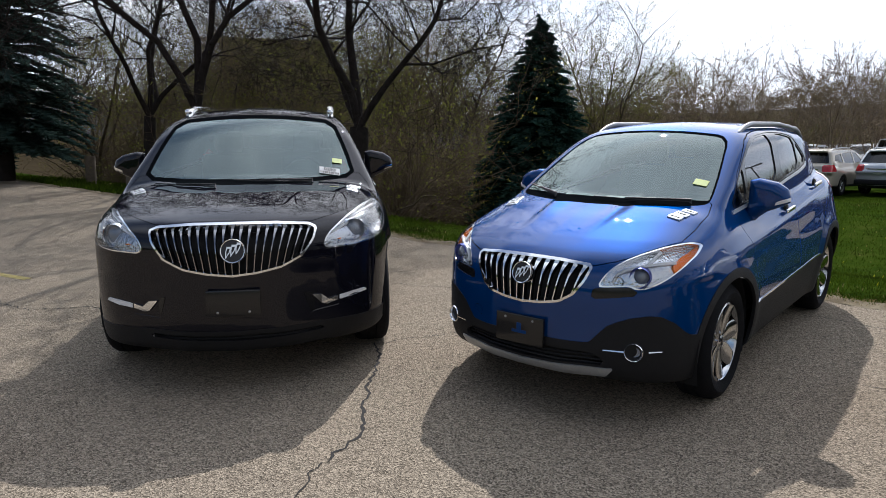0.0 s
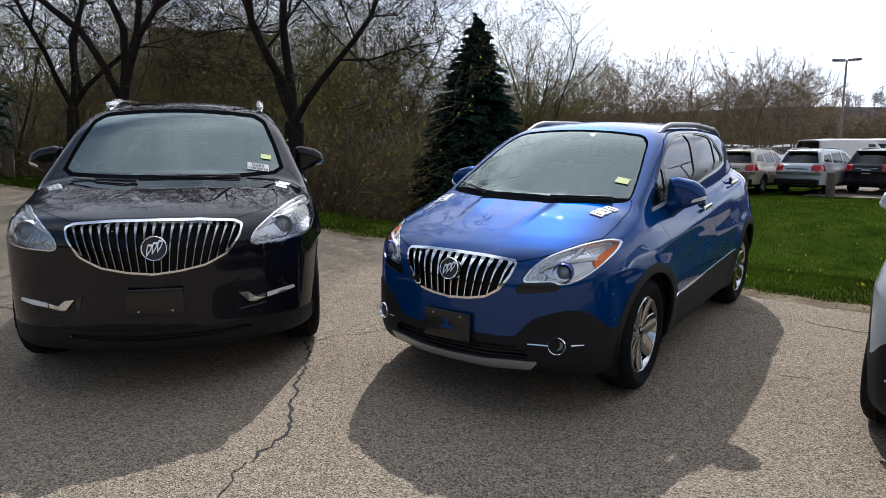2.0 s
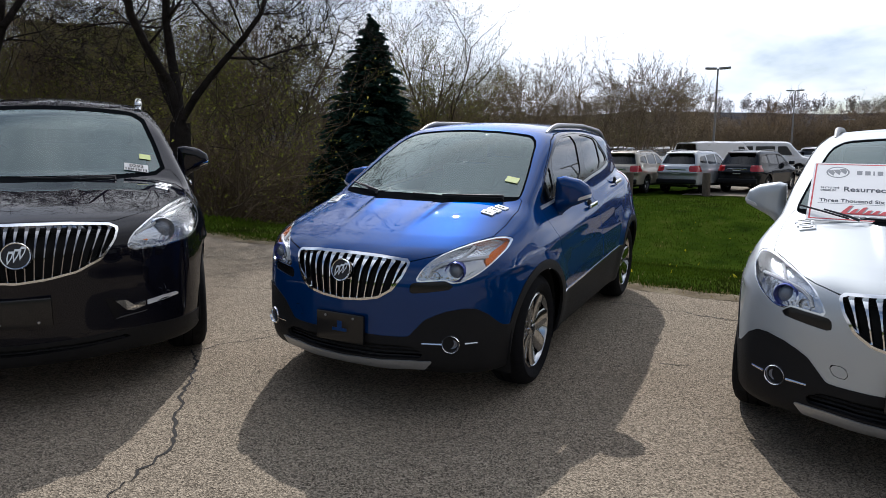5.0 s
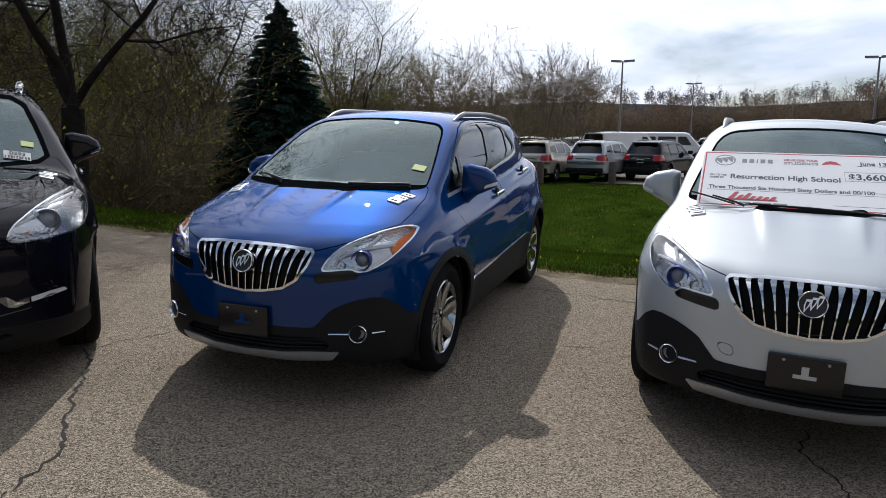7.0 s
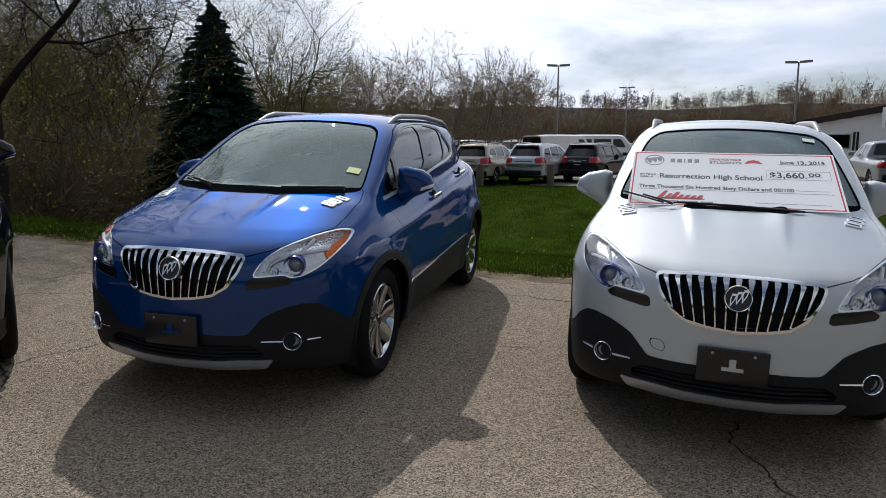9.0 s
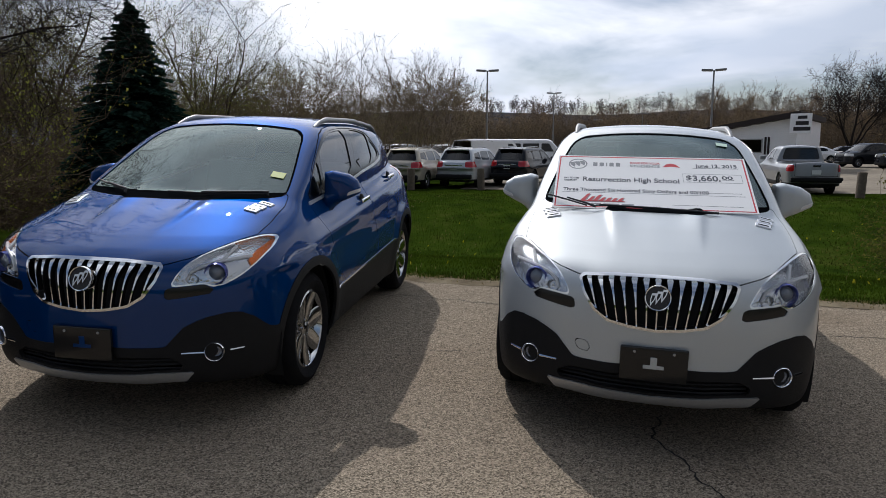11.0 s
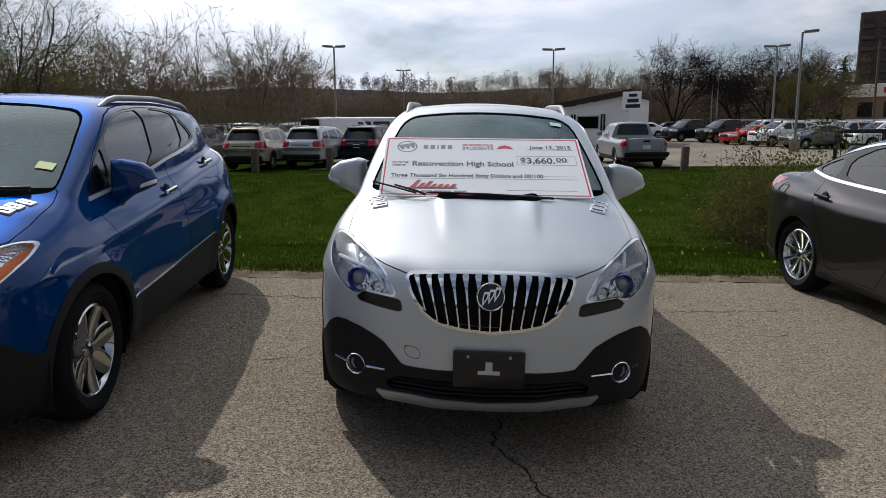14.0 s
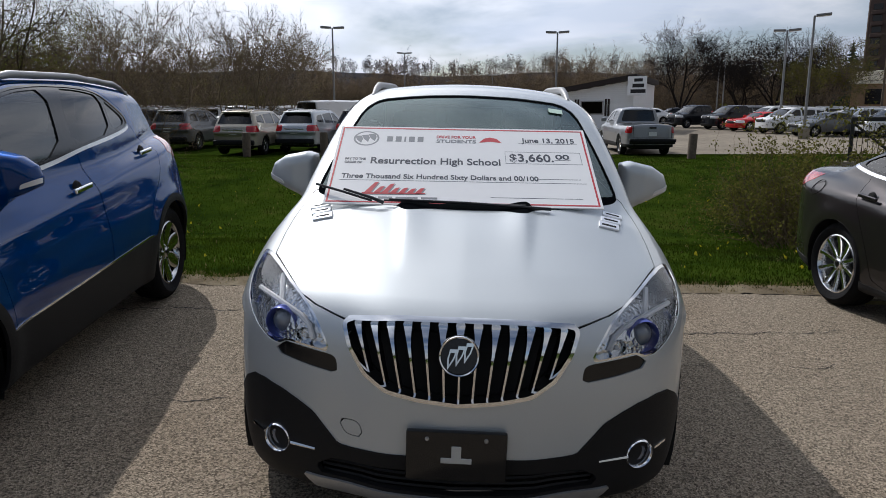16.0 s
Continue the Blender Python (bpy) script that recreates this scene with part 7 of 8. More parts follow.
letters("PAY TO THE", 0.022, (L0 + 0.055, 0.018), board, M_CBLUE, width=0.095)
letters("ORDER OF", 0.022, (L0 + 0.055, -0.008), board, M_CBLUE, width=0.08)
letters("Resurrection High School", 0.066, (L0 + 0.175, -0.006), board, M_CBLUE, width=0.60)
for x0, y0, x1, y1 in ((0.80, 0.010, 1.155, 0.0118), (0.80, 0.100, 1.155, 0.1018), (0.80, 0.01, 0.8018, 0.10), (1.1532, 0.01, 1.155, 0.10)):
    bar(L0 + x0, y0, L0 + x1, y1, board, M_CGREY, "amount_box")
letters("$3,660.", 0.080, (L0 + 0.82, 0.028), board, M_CBLUE, width=0.205)
letters("00", 0.048, (L0 + 1.035, 0.050), board, M_CBLUE, width=0.065)
bar(L0 + 1.03, 0.040, L0 + 1.105, 0.0415, board, M_CBLUE, "rule")
letters("Three Thousand Six Hundred Sixty Dollars and 00/100", 0.045, (L0 + 0.055, -0.115), board, M_CBLUE, width=0.885)
bar(L0 + 0.94, -0.102, L0 + 1.13, -0.1005, board, M_CBLUE, "rule")
bar(L0 + 0.05, -0.130, L0 + 1.15, -0.1285, board, M_CBLUE, "rule")
# dealer's mark as plain slanted strokes over a grey shade
for dx, dy, mt, zz in ((0.006, -0.005, M_CGREY, 0.0033), (0, 0, M_CRED, 0.0037)):
    for k, (x, hh) in enumerate(((0.165, 0.080), (0.205, 0.052), (0.240, 0.070), (0.275, 0.044), (0.312, 0.044), (0.348, 0.040), (0.385, 0.044))):
        x, y = L0 + x + dx, -0.222 + dy
        poly2([(x, y), (x + 0.030, y + 0.002), (x + 0.030 + hh * 0.42, y + hh), (x + 0.012 + hh * 0.42, y + hh - 0.004)], board, mt, "dealer_mark", zz)
    poly2([(L0 + 0.16 + dx, -0.226 + dy), (L0 + 0.43 + dx, -0.220 + dy), (L0 + 0.44 + dx, -0.212 + dy), (L0 + 0.16 + dx, -0.214 + dy)], board, mt, "dealer_mark", zz)
for x0, x1 in ((0.19, 0.215), (0.235, 0.295), (0.31, 0.405), (0.42, 0.49)):
    bar(L0 + x0, -0.253, L0 + x1, -0.241, board, M_CGREY)
bar(L0 + 0.72, -0.235, L0 + 1.12, -0.2335, board, M_CBLUE, "rule")
tagged(board, "large white presentation cheque with red border and print", "cheque board")
# leans on the windscreen, its foot in the gutter below the glass
ca, cb = Vector((0.062, -0.012, 1.128)), Vector((-0.465, 0.016, 1.402))
up = (cb - ca).normalized()
rt = Vector((-0.03, 1, 0.010)).normalized()
nn = rt.cross(up).normalized()
up = nn.cross(rt)
bmx = Matrix((rt, up, nn)).transposed().to_4x4()
bmx.translation = ca + up * BH / 2 - nn * 0.008
board.matrix_world = silver.matrix_world @ bmx @ Matrix.Diagonal((0.95, 1.05, 1, 1))

# this car's wipers lie on the board
for o in list(silver.children):
    if o.name.startswith("wiper"):
        for q in list(o.children) + [o]:
            bpy.data.objects.remove(q)
lift = Vector((0.465, 0, 0.885)) * 0.016
wa = [Vector(v) + lift for v in ((0.085, -0.38, 1.116), (0.035, -0.50, 1.140), (-0.012, -0.625, 1.163))]
wp = part("wiper", tube(wa, 0.005, 6), M_INK, silver)
part("wiper_arm", tube([Vector((0.10, -0.33, 1.112)) + lift, wa[0] + Vector((0, 0, 0.012)), wa[1] + Vector((0, 0, 0.012))], [0.008, 0.006, 0.005], 6), M_INK, wp)
wb = [Vector(v) + lift for v in ((0.078, -0.33, 1.118), (0.084, 0.0, 1.117), (0.080, 0.24, 1.115))]
wp = part("wiper", tube(wb, 0.004, 6), M_INK, silver)
part("wiper_arm", tube([Vector((0.092, 0.34, 1.106)) + lift, wb[1] + Vector((0.012, 0, 0.004)), wb[0] + Vector((0.0, 0.02, 0.005))], [0.007, 0.005, 0.004], 6), M_INK, wp)

# stickers and papers on the glass
def on_screen(car, skin, y, z, w, h, material, name, lift, label):
    c, n = skin.front(y, z)
    r = Vector((0, 1, 0))
    r = (r - n * r.dot(n)).normalized()
    u = n.cross(r)
    m = Matrix((r, u, n)).transposed().to_4x4()
    m.translation = c + n * lift
    return part(name, rbox(w, h, 0.0012, 0, 1), material, car, label, m, smooth=False)


es, ks = car_skin["compact_suv"], car_skin["black"]
on_screen(blue, es, 0.535, 1.245, 0.085, 0.062, M_YELLOW, "sticker", 0.002, "yellow-green inspection sticker")
on_screen(black, ks, 0.635, 1.325, 0.075, 0.055, M_YELLOW, "sticker", 0.002, "yellow-green inspection sticker")
tag = on_screen(black, ks, 0.575, 1.258, 0.155, 0.080, M_PAPER, "stock_label", 0.003, "white printed stock label")
letters("0293", 0.045, (-0.045, 0.0), tag, M_INK, width=0.09)
for k in range(9):
    bar(-0.07 + k * 0.016, -0.034, -0.063 + k * 0.016 + 0.003 * (k % 3), -0.010, tag, M_INK, z=0.001)
on_screen(silver, es, 0.43, 1.49, 0.07, 0.05, mat("pale_green_tag", (0.55, 0.72, 0.60), 0.6), "sticker", 0.002, "pale green windscreen tag")
part("paper", rbox(0.20, 0.14, 0.01, 0.003, 1), M_PAPER, blue, "white papers on the dashboard", pose(-0.30, -0.05, 1.105, 0, 0, 12))
part("paper", rbox(0.04, 0.36, 0.012, 0.003, 1), M_PAPER, blue, "white strip on the dashboard", pose(-0.26, -0.36, 1.105, 0, 0, 14))
part("hang_tag", rbox(0.004, 0.05, 0.09, 0.001, 1), M_PAPER, blue, "white hanging tag", pose(-0.80, -0.10, 1.46, 0, 20, 0))

# bright strips beside the black car's lower intake
for sg in (1, -1):
    def strip(pts, material, name, thick, label=""):
        v = []
        for y, z in pts:
            c, n = ks.front(y * sg, z)
            v.append((Vector((c.x, y * sg, z)), n))
        bm = bmesh.new()
        a = [bm.verts.new(p + n * thick) for p, n in v]
        b = [bm.verts.new(p - n * 0.02) for p, n in v]
        bm.faces.new(a)
        for i in range(len(a)):
            bm.faces.new((a[i], b[i], b[(i + 1) % len(a)], a[(i + 1) % len(a)]))
        bmesh.ops.recalc_face_normals(bm, faces=bm.faces[:])
        return part(name, bm, material, black, label, smooth=False)
    strip([(0.445, 0.580), (0.50, 0.572), (0.545, 0.535), (0.60, 0.548), (0.60, 0.522), (0.535, 0.505), (0.50, 0.515)], M_CHROME, "chrome_wedge", 0.010, "chrome wedge")
    strip([(0.612, 0.548), (0.70, 0.560), (0.775, 0.562), (0.785, 0.545), (0.70, 0.532), (0.612, 0.522)], M_WHITEP, "running_lamp", 0.008, "white running lamp")
    strip([(0.40, 0.60), (0.78, 0.585), (0.82, 0.50), (0.60, 0.485), (0.44, 0.47)], M_GLOSSBLK, "lamp_surround", 0.003)

# ---------------------------------------------------------------- the far lot
def simple_wheel(R):
    e = new("wheel")
    part("tyre", lathe([(R * 0.66, -0.10), (R * 0.95, -0.11), (R, -0.07), (R, 0.07), (R * 0.95, 0.11), (R * 0.66, 0.10)], 24), M_RUBBER, e)
    rim = part("rim", lathe([(R * 0.66, 0.10), (R * 0.60, 0.07), (R * 0.62, -0.05), (0.02, -0.05)], 24), M_RIMDARK, e)
    for k in range(5):
        bm = rbox(R * 0.60, 0.03, 0.06, 0.01, 1, Matrix.Translation((R * 0.32, 0.065, 0)))
        bm.transform(Matrix.Rotation(2 * math.pi * k / 5, 4, "Y"))
        part("spoke", bm, M_RIM, rim)
    return e


M_ANY = paint("lot_paint", (0.5, 0.5, 0.5), 0.5, 0.35)


def plain_spec(L, W, H, wb, fo, R, hood, belt, ws, rg, deck=None, wsbow=0.12):
    rear = fo - L
    top = H
    c = ws[0][0]
    zh = [(rear - 0.1, deck or belt + 0.03), (rg[0][0], deck or belt + 0.03), (rg[0][0] + 0.3, belt if not deck else deck), (c, belt), (c + 0.15, belt - 0.01), (fo - 0.35, hood), (fo - 0.1, hood - 0.07), (fo + 0.2, hood - 0.22)]
    zh = sorted({round(a, 3): b for a, b in zh}.items())
    return dict(h=0.07, x0=rear - 0.2, x1=fo + 0.2, top=H + 0.15, R=R, Ra=R + 0.05, axles=(0.0, -wb), track=W - 0.13, flare=0.015, crease=(cur((-9, 0.8), (9, 0.8)), 0.006), ridge=0.0,
        xf=cur((0.1, fo - 0.10), (0.4, fo), (hood * 0.8, fo - 0.02), (hood, fo - 0.12), (hood + 0.15, fo - 0.5), (H, fo - 1.2)), bow=cur((0, 0), (W * 0.5, 0.05), (W * 0.8, 0.2), (W, 0.5), (W * 1.3, 1.5)),
        W=cur((0.1, W - 0.08), (0.4, W - 0.015), (0.8, W), (belt - 0.1, W - 0.02), (belt + 0.1, W - 0.1), (H, W - 0.25)), taper=cur((rear, 0.08), (rear + 0.6, 0.02), (rear + 1, 0), (0, 0), (fo, 0.05)),
        zh=cur(*zh), crown=cur((0, 0), (W * 0.6, 0.02), (W * 0.85, 0.07), (W * 1.1, 0.2)), xr=cur((0.1, rear + 0.12), (0.4, rear), (0.9, rear + 0.02), (H, rear + 0.1)), rbow=cur((0, 0), (W * 0.6, 0.04), (W * 0.9, 0.2), (W * 1.2, 0.8)),
        zb=cur((rear, 0.34), (0, 0.24), (fo, 0.26)), ws=ws, wsbow=wsbow, rg=rg, rgbow=0.06,
        zr=cur((rg[0][0] - 0.2, H - 0.22), (rg[1][0], H - 0.05), (rg[1][0] * 0.6 + ws[1][0] * 0.4, H), (ws[1][0] - 0.35, H - 0.015), (ws[1][0], H - 0.09), (ws[1][0] + 0.5, H - 0.35)), rcrown=0.04,
        Wg=cur((0.6, W + 0.02), (belt, W - 0.09), (H - 0.1, W - 0.27), (H + 0.1, W - 0.38)), belt=belt)


def plain_car(name, s, material, panes, privacy=True, bed=None, tail=None, clad=0.38):
    """A parked car of the far lot: body, glass, lamps, bumpers and wheels."""
    car = new(name)
    sh = nets(body_field(s), (s["x0"], -1.15, 0.1), (s["x1"], 1.15, s["top"]), s["h"])
    skin = Fit(sh)
    R, belt, H = s["R"], s["belt"], s["top"] - 0.15
    def far(c): return np.where(c, 0.0, 5.0)
    V = sh.V
    _, sh = cut(sh, np.minimum(*[np.hypot(V[:, 0] - a, V[:, 2] - R) - s["Ra"] for a in s["axles"]]))
    low, sh = cut(sh, sh.V[:, 2] - clad)
    link("lower_bumper", mesh_of(low, "lower_bumper", M_PLASTIC), car)
    a, b = s["ws"]
    pw, sh = cut(sh, psd(np.stack([sh.V[:, 1], sh.V[:, 2]], 1), [(-a[1] - 0.02, a[2] + 0.03), (a[1] + 0.02, a[2] + 0.03), (b[1], b[2]), (-b[1], b[2])]) + far((sh.N[:, 0] > 0.1) & (sh.V[:, 0] < a[0] + 0.25)))
    link("windscreen", mesh_of(pw.move(-0.01), "windscreen", M_PRIVACY, 0.01), car)
    for poly in panes:
        for sg in (1, -1):
            p, sh = cut(sh, psd(np.stack([sh.V[:, 0], sh.V[:, 2]], 1), poly) + far(sh.N[:, 1] * sg > 0.35))
            link("side_window", mesh_of(p.move(-0.01), "side_window", M_PRIVACY, 0.01), car)
    g0, g1 = s["rg"]
    rz0, rz1 = g0[1] + 0.06, g1[1] - 0.03
    p, sh = cut(sh, psd(np.stack([sh.V[:, 1], sh.V[:, 2]], 1), [(-s["ws"][0][1] + 0.02, rz0), (s["ws"][0][1] - 0.02, rz0), (b[1] - 0.02, rz1), (-b[1] + 0.02, rz1)]) + far((sh.N[:, 0] < -0.2) & (sh.V[:, 0] < g1[0] + 0.2)))
    link("rear_window", mesh_of(p.move(-0.01), "rear_window", M_PRIVACY, 0.01), car)
    rear = s["xr"](np.array([0.6]))[0]
    tz0, tz1, tin = tail or (belt - 0.22, belt + 0.02, 0.50)
    for sg in (1, -1):
        p, sh = cut(sh, np.maximum(np.maximum(tz0 - sh.V[:, 2], sh.V[:, 2] - tz1), np.maximum(tin - sh.V[:, 1] * sg, sh.V[:, 0] - rear - 0.42)))
        link("tail_lamp", mesh_of(p.move(0.006), "tail_lamp", M_RED, 0.01), car, "red tail lamp")
        fo = s["xf"](np.array([0.5]))[0]
        hz = s["zh"](np.array([fo - 0.3]))[0]
        p, sh = cut(sh, np.maximum(np.maximum(hz - 0.26 - sh.V[:, 2], sh.V[:, 2] - hz + 0.08), np.maximum(0.48 - sh.V[:, 1] * sg, fo - 0.52 - sh.V[:, 0])))
        link("headlamp", mesh_of(p.move(0.004), "headlamp", M_WHITEP, 0.01), car)
    fo = s["xf"](np.array([0.5]))[0]
    hz = s["zh"](np.array([fo - 0.3]))[0]
    p, sh = cut(sh, psd(np.stack([sh.V[:, 1], sh.V[:, 2]], 1), [(-0.44, hz - 0.30), (0.44, hz - 0.30), (0.46, hz - 0.10), (-0.46, hz - 0.10)]) + far(sh.V[:, 0] > fo - 0.4))
    link("grille", mesh_of(p.move(-0.02), "grille", M_GLOSSBLK, 0.02), car)
    if bed:
        p, sh = cut(sh, psd(np.stack([sh.V[:, 0], sh.V[:, 1]], 1), [(bed[0], -0.72), (bed[0], 0.72), (bed[1], 0.72), (bed[1], -0.72)]) + far(sh.N[:, 2] > 0.5))
        link("cargo_bed", mesh_of(p.move(-0.48), "cargo_bed", M_PLASTIC), car)
        link("body", mesh_of(sh, "body", material, 0.45), car)
        part("bumper", rbox(0.12, 1.7, 0.18, 0.04, 2), M_PLASTIC, car, m=Matrix.Translation((rear - 0.02, 0, 0.56)))
    else:
        link("body", mesh_of(sh, "body", material, 0.02), car)
    if name == "suv":
        # roof rails, spoiler, hatch trim and a dark rear bumper
        for sg in (1, -1):
            pts = [(x, sg * (b[1] - 0.02), skin.top(x, sg * (b[1] - 0.02))[0].z + dz) for x, dz in ((b[0] - 0.35, 0.0), (b[0] - 0.5, 0.05), (b[0] - 1.2, 0.055), (g1[0] + 0.45, 0.05), (g1[0] + 0.25, 0.0))]
            part("roof_rail", tube(pts, 0.022, 6), M_SATIN, car)
        part("spoiler", rbox(0.22, b[1] * 2 - 0.06, 0.05, 0.02, 2), material, car, m=pose(g1[0] - 0.03, 0, H - 0.085, 0, -6, 0))
        part("hatch_trim", rbox(0.03, 0.80, 0.045, 0.012, 2), M_CHROME, car, m=Matrix.Translation((rear - 0.012, 0, belt - 0.13)))
        part("rear_bumper", rbox(0.16, 1.58, 0.20, 0.06, 3), M_PLASTIC, car, m=Matrix.Translation((rear + 0.03, 0, 0.49)))
        for sg in (1, -1):
            part("exhaust_tip", lathe([(0.04, -0.06), (0.045, 0.0), (0.035, 0.0)], 12), M_CHROME, car, m=Matrix.Translation((rear - 0.04, sg * 0.55, 0.36)) @ Matrix.Rotation(radians(90), 4, "Z"))
    if name == "pickup":
        part("tailgate_handle", rbox(0.03, 0.26, 0.07, 0.012, 2), M_GLOSSBLK, car, m=Matrix.Translation((rear - 0.012, 0, belt - 0.13)))
        part("tailgate_gap", rbox(0.02, 1.44, 0.012, 0, 1), M_DARK, car, m=Matrix.Translation((rear - 0.004, 0, 0.70)))
        for sg in (1, -1):
            part("tailgate_gap", rbox(0.02, 0.012, 0.46, 0, 1), M_DARK, car, m=Matrix.Translation((rear + 0.012, sg * 0.71, 0.93)))
            part("bed_rail", rbox(1.75, 0.07, 0.03, 0.012, 2), M_PLASTIC, car, m=Matrix.Translation((-3.45, sg * 0.78, belt + 0.012)))
        part("tow_step", rbox(0.16, 1.72, 0.12, 0.03, 2), M_PLASTIC, car, m=Matrix.Translation((rear - 0.06, 0, 0.60)))
    part("plate", rbox(0.02, 0.30, 0.15, 0.004, 1), M_PAPER, car, m=Matrix.Translation((rear - 0.03, 0, tz0 - 0.02)))
    part("underbody", rbox(-rear + fo - 0.3, 1.3, 0.1, 0.02, 1), M_DARK, car, m=Matrix.Translation(((rear + fo) / 2, 0, 0.32)))
    for sg in (1, -1):
        part("door_mirror", rbox(0.14, 0.22, 0.16, 0.05, 2), material, car, m=Matrix.Translation((s["ws"][0][0] - 0.45, sg * (s["ws"][0][1] + 0.32), belt + 0.08)))
        for ax in s["axles"]:
            w = simple_wheel(R)
            w.parent = car
            w.matrix_local = Matrix.Translation((ax, sg * s["track"], R)) @ Matrix.Rotation(0 if sg > 0 else math.pi, 4, "Z")
    return car


PROTO = {}
sp = plain_spec(4.77, 0.92, 1.70, 2.86, 0.92, 0.36, 1.04, 1.10, ((-0.15, 0.70, 1.12), (-0.90, 0.56, 1.58)), ((-3.74, 1.12), (-3.42, 1.60)))
PROTO["suv"] = plain_car("suv", sp, M_ANY, [[(-0.55, 1.14), (-1.45, 1.15), (-1.45, 1.54), (-1.1, 1.52)], [(-1.55, 1.15), (-2.5, 1.17), (-2.55, 1.52), (-1.55, 1.55)], [(-2.65, 1.18), (-3.35, 1.25), (-3.2, 1.46), (-2.65, 1.51)]])
sp = plain_spec(5.69, 1.0, 2.10, 3.43, 0.85, 0.37, 1.12, 1.22, ((0.05, 0.78, 1.24), (-0.55, 0.66, 1.88)), ((-4.80, 1.2), (-4.74, 2.0)))
PROTO["van"] = plain_car("passenger_van", sp, M_ANY, [[(-0.4, 1.25), (-1.25, 1.25), (-1.25, 1.8), (-0.75, 1.8)], [(-1.4, 1.27), (-2.5, 1.27), (-2.5, 1.8), (-1.4, 1.8)], [(-2.65, 1.27), (-3.5, 1.27), (-3.5, 1.8), (-2.65, 1.8)], [(-3.65, 1.27), (-4.55, 1.27), (-4.5, 1.8), (-3.65, 1.8)]])
PROTO["cargo"] = plain_car("cargo_van", sp, M_ANY, [[(-0.4, 1.25), (-1.25, 1.25), (-1.25, 1.8), (-0.75, 1.8)]])
sp = plain_spec(4.65, 0.90, 1.46, 2.70, 0.94, 0.33, 0.84, 0.98, ((-0.25, 0.64, 0.99), (-1.05, 0.5, 1.36)), ((-3.15, 1.02), (-2.4, 1.38)), deck=1.02)
PROTO["sedan"] = plain_car("parked_saloon", sp, M_ANY, [[(-0.6, 1.0), (-1.42, 1.02), (-1.42, 1.36), (-1.15, 1.34)], [(-1.52, 1.02), (-2.5, 1.06), (-2.35, 1.24), (-2.1, 1.34), (-1.52, 1.37)]], tail=(0.80, 0.98, 0.5), clad=0.28)
sp = plain_spec(4.80, 0.95, 1.37, 2.85, 0.97, 0.35, 0.86, 0.97, ((-0.45, 0.62, 0.98), (-1.2, 0.48, 1.28)), ((-3.2, 1.0), (-2.3, 1.30)), deck=1.0)
PROTO["coupe"] = plain_car("coupe", sp, M_ANY, [[(-0.85, 1.0), (-2.1, 1.02), (-2.0, 1.25), (-1.3, 1.26)]], tail=(0.78, 0.93, 0.45), clad=0.26)
sp = plain_spec(5.39, 0.95, 1.80, 3.24, 0.93, 0.38, 1.10, 1.20, ((-0.2, 0.70, 1.21), (-0.85, 0.58, 1.66)), ((-2.42, 1.2), (-2.34, 1.72)), deck=1.20)
PROTO["pickup"] = plain_car("pickup", sp, M_ANY, [[(-0.6, 1.23), (-1.35, 1.24), (-1.35, 1.64), (-1.05, 1.62)], [(-1.47, 1.24), (-2.25, 1.25), (-2.2, 1.62), (-1.47, 1.65)]], bed=(-2.62, -4.32), tail=(0.86, 1.10, 0.72), clad=0.45)
LOT = dict(beige=(0.42, 0.38, 0.31), silver=(0.50, 0.52, 0.54), dark=(0.012, 0.013, 0.016), white=(0.72, 0.72, 0.72), grey=(0.12, 0.125, 0.13), blue=(0.02, 0.05, 0.16), red=(0.45, 0.015, 0.015), navy=(0.01, 0.014, 0.03), mid=(0.26, 0.27, 0.28))
LOTP = {k: paint("lot_" + k, v, 0.0 if k in ("white", "red", "dark") else 0.5, 0.35) for k, v in LOT.items()}
WORD = dict(beige="pale beige", silver="silver", dark="black", white="white", grey="dark grey", blue="blue", red="bright red", navy="navy blue", mid="mid grey")
KIND = dict(suv="sport utility car", van="passenger van with dark windows", cargo="cargo van with blank sides", sedan="saloon car", coupe="low coupe", pickup="pickup truck")


def park(kind, colour, deg, r, turn, place, o=FROM_B):
    """Parks a copy: turn is its heading against the line of sight, degrees to the left."""
    p = polar(deg, r, o)
    h = 90 - deg + turn
    e = 0.8
    dx, dy = math.cos(radians(h)), math.sin(radians(h))
    f = Vector((dx, dy, (land(p.x + dx * e, p.y + dy * e) - land(p.x - dx * e, p.y - dy * e)) / (2 * e))).normalized()
    l0 = Vector((-dy, dx, (land(p.x - dy * e, p.y + dx * e) - land(p.x + dy * e, p.y - dx * e)) / (2 * e))).normalized()
    n = f.cross(l0).normalized()
    l0 = n.cross(f)
    m = Matrix((f, l0, n)).transposed().to_4x4()
    m.translation = p + Vector((0, 0, 0.027)) + f * 1.35
    c = copy_thing(PROTO[kind], m)
    for ob in c.children_recursive:
        for sl in ob.material_slots:
            if sl.material == M_ANY:
                sl.link = "OBJECT"
                sl.material = LOTP[colour]
    tagged(c, f"{WORD[colour]} {KIND[kind]} parked {place}", "car" if kind not in ("van", "cargo", "pickup") else {"van": "van", "cargo": "van", "pickup": "pickup"}[kind], "cars on the far lot")
    return c


EDGEROW = "at the far lot's grass edge"
park("suv", "grey", 24.0, 33.5, -24, EDGEROW)
park("suv", "beige", 28.7, 30.0, -20, EDGEROW)
park("suv", "silver", 33.3, 30.5, -20, EDGEROW)
park("suv", "dark", 37.8, 31.5, -20, EDGEROW)
park("pickup", "mid", 58.3, 30.5, 14, EDGEROW)
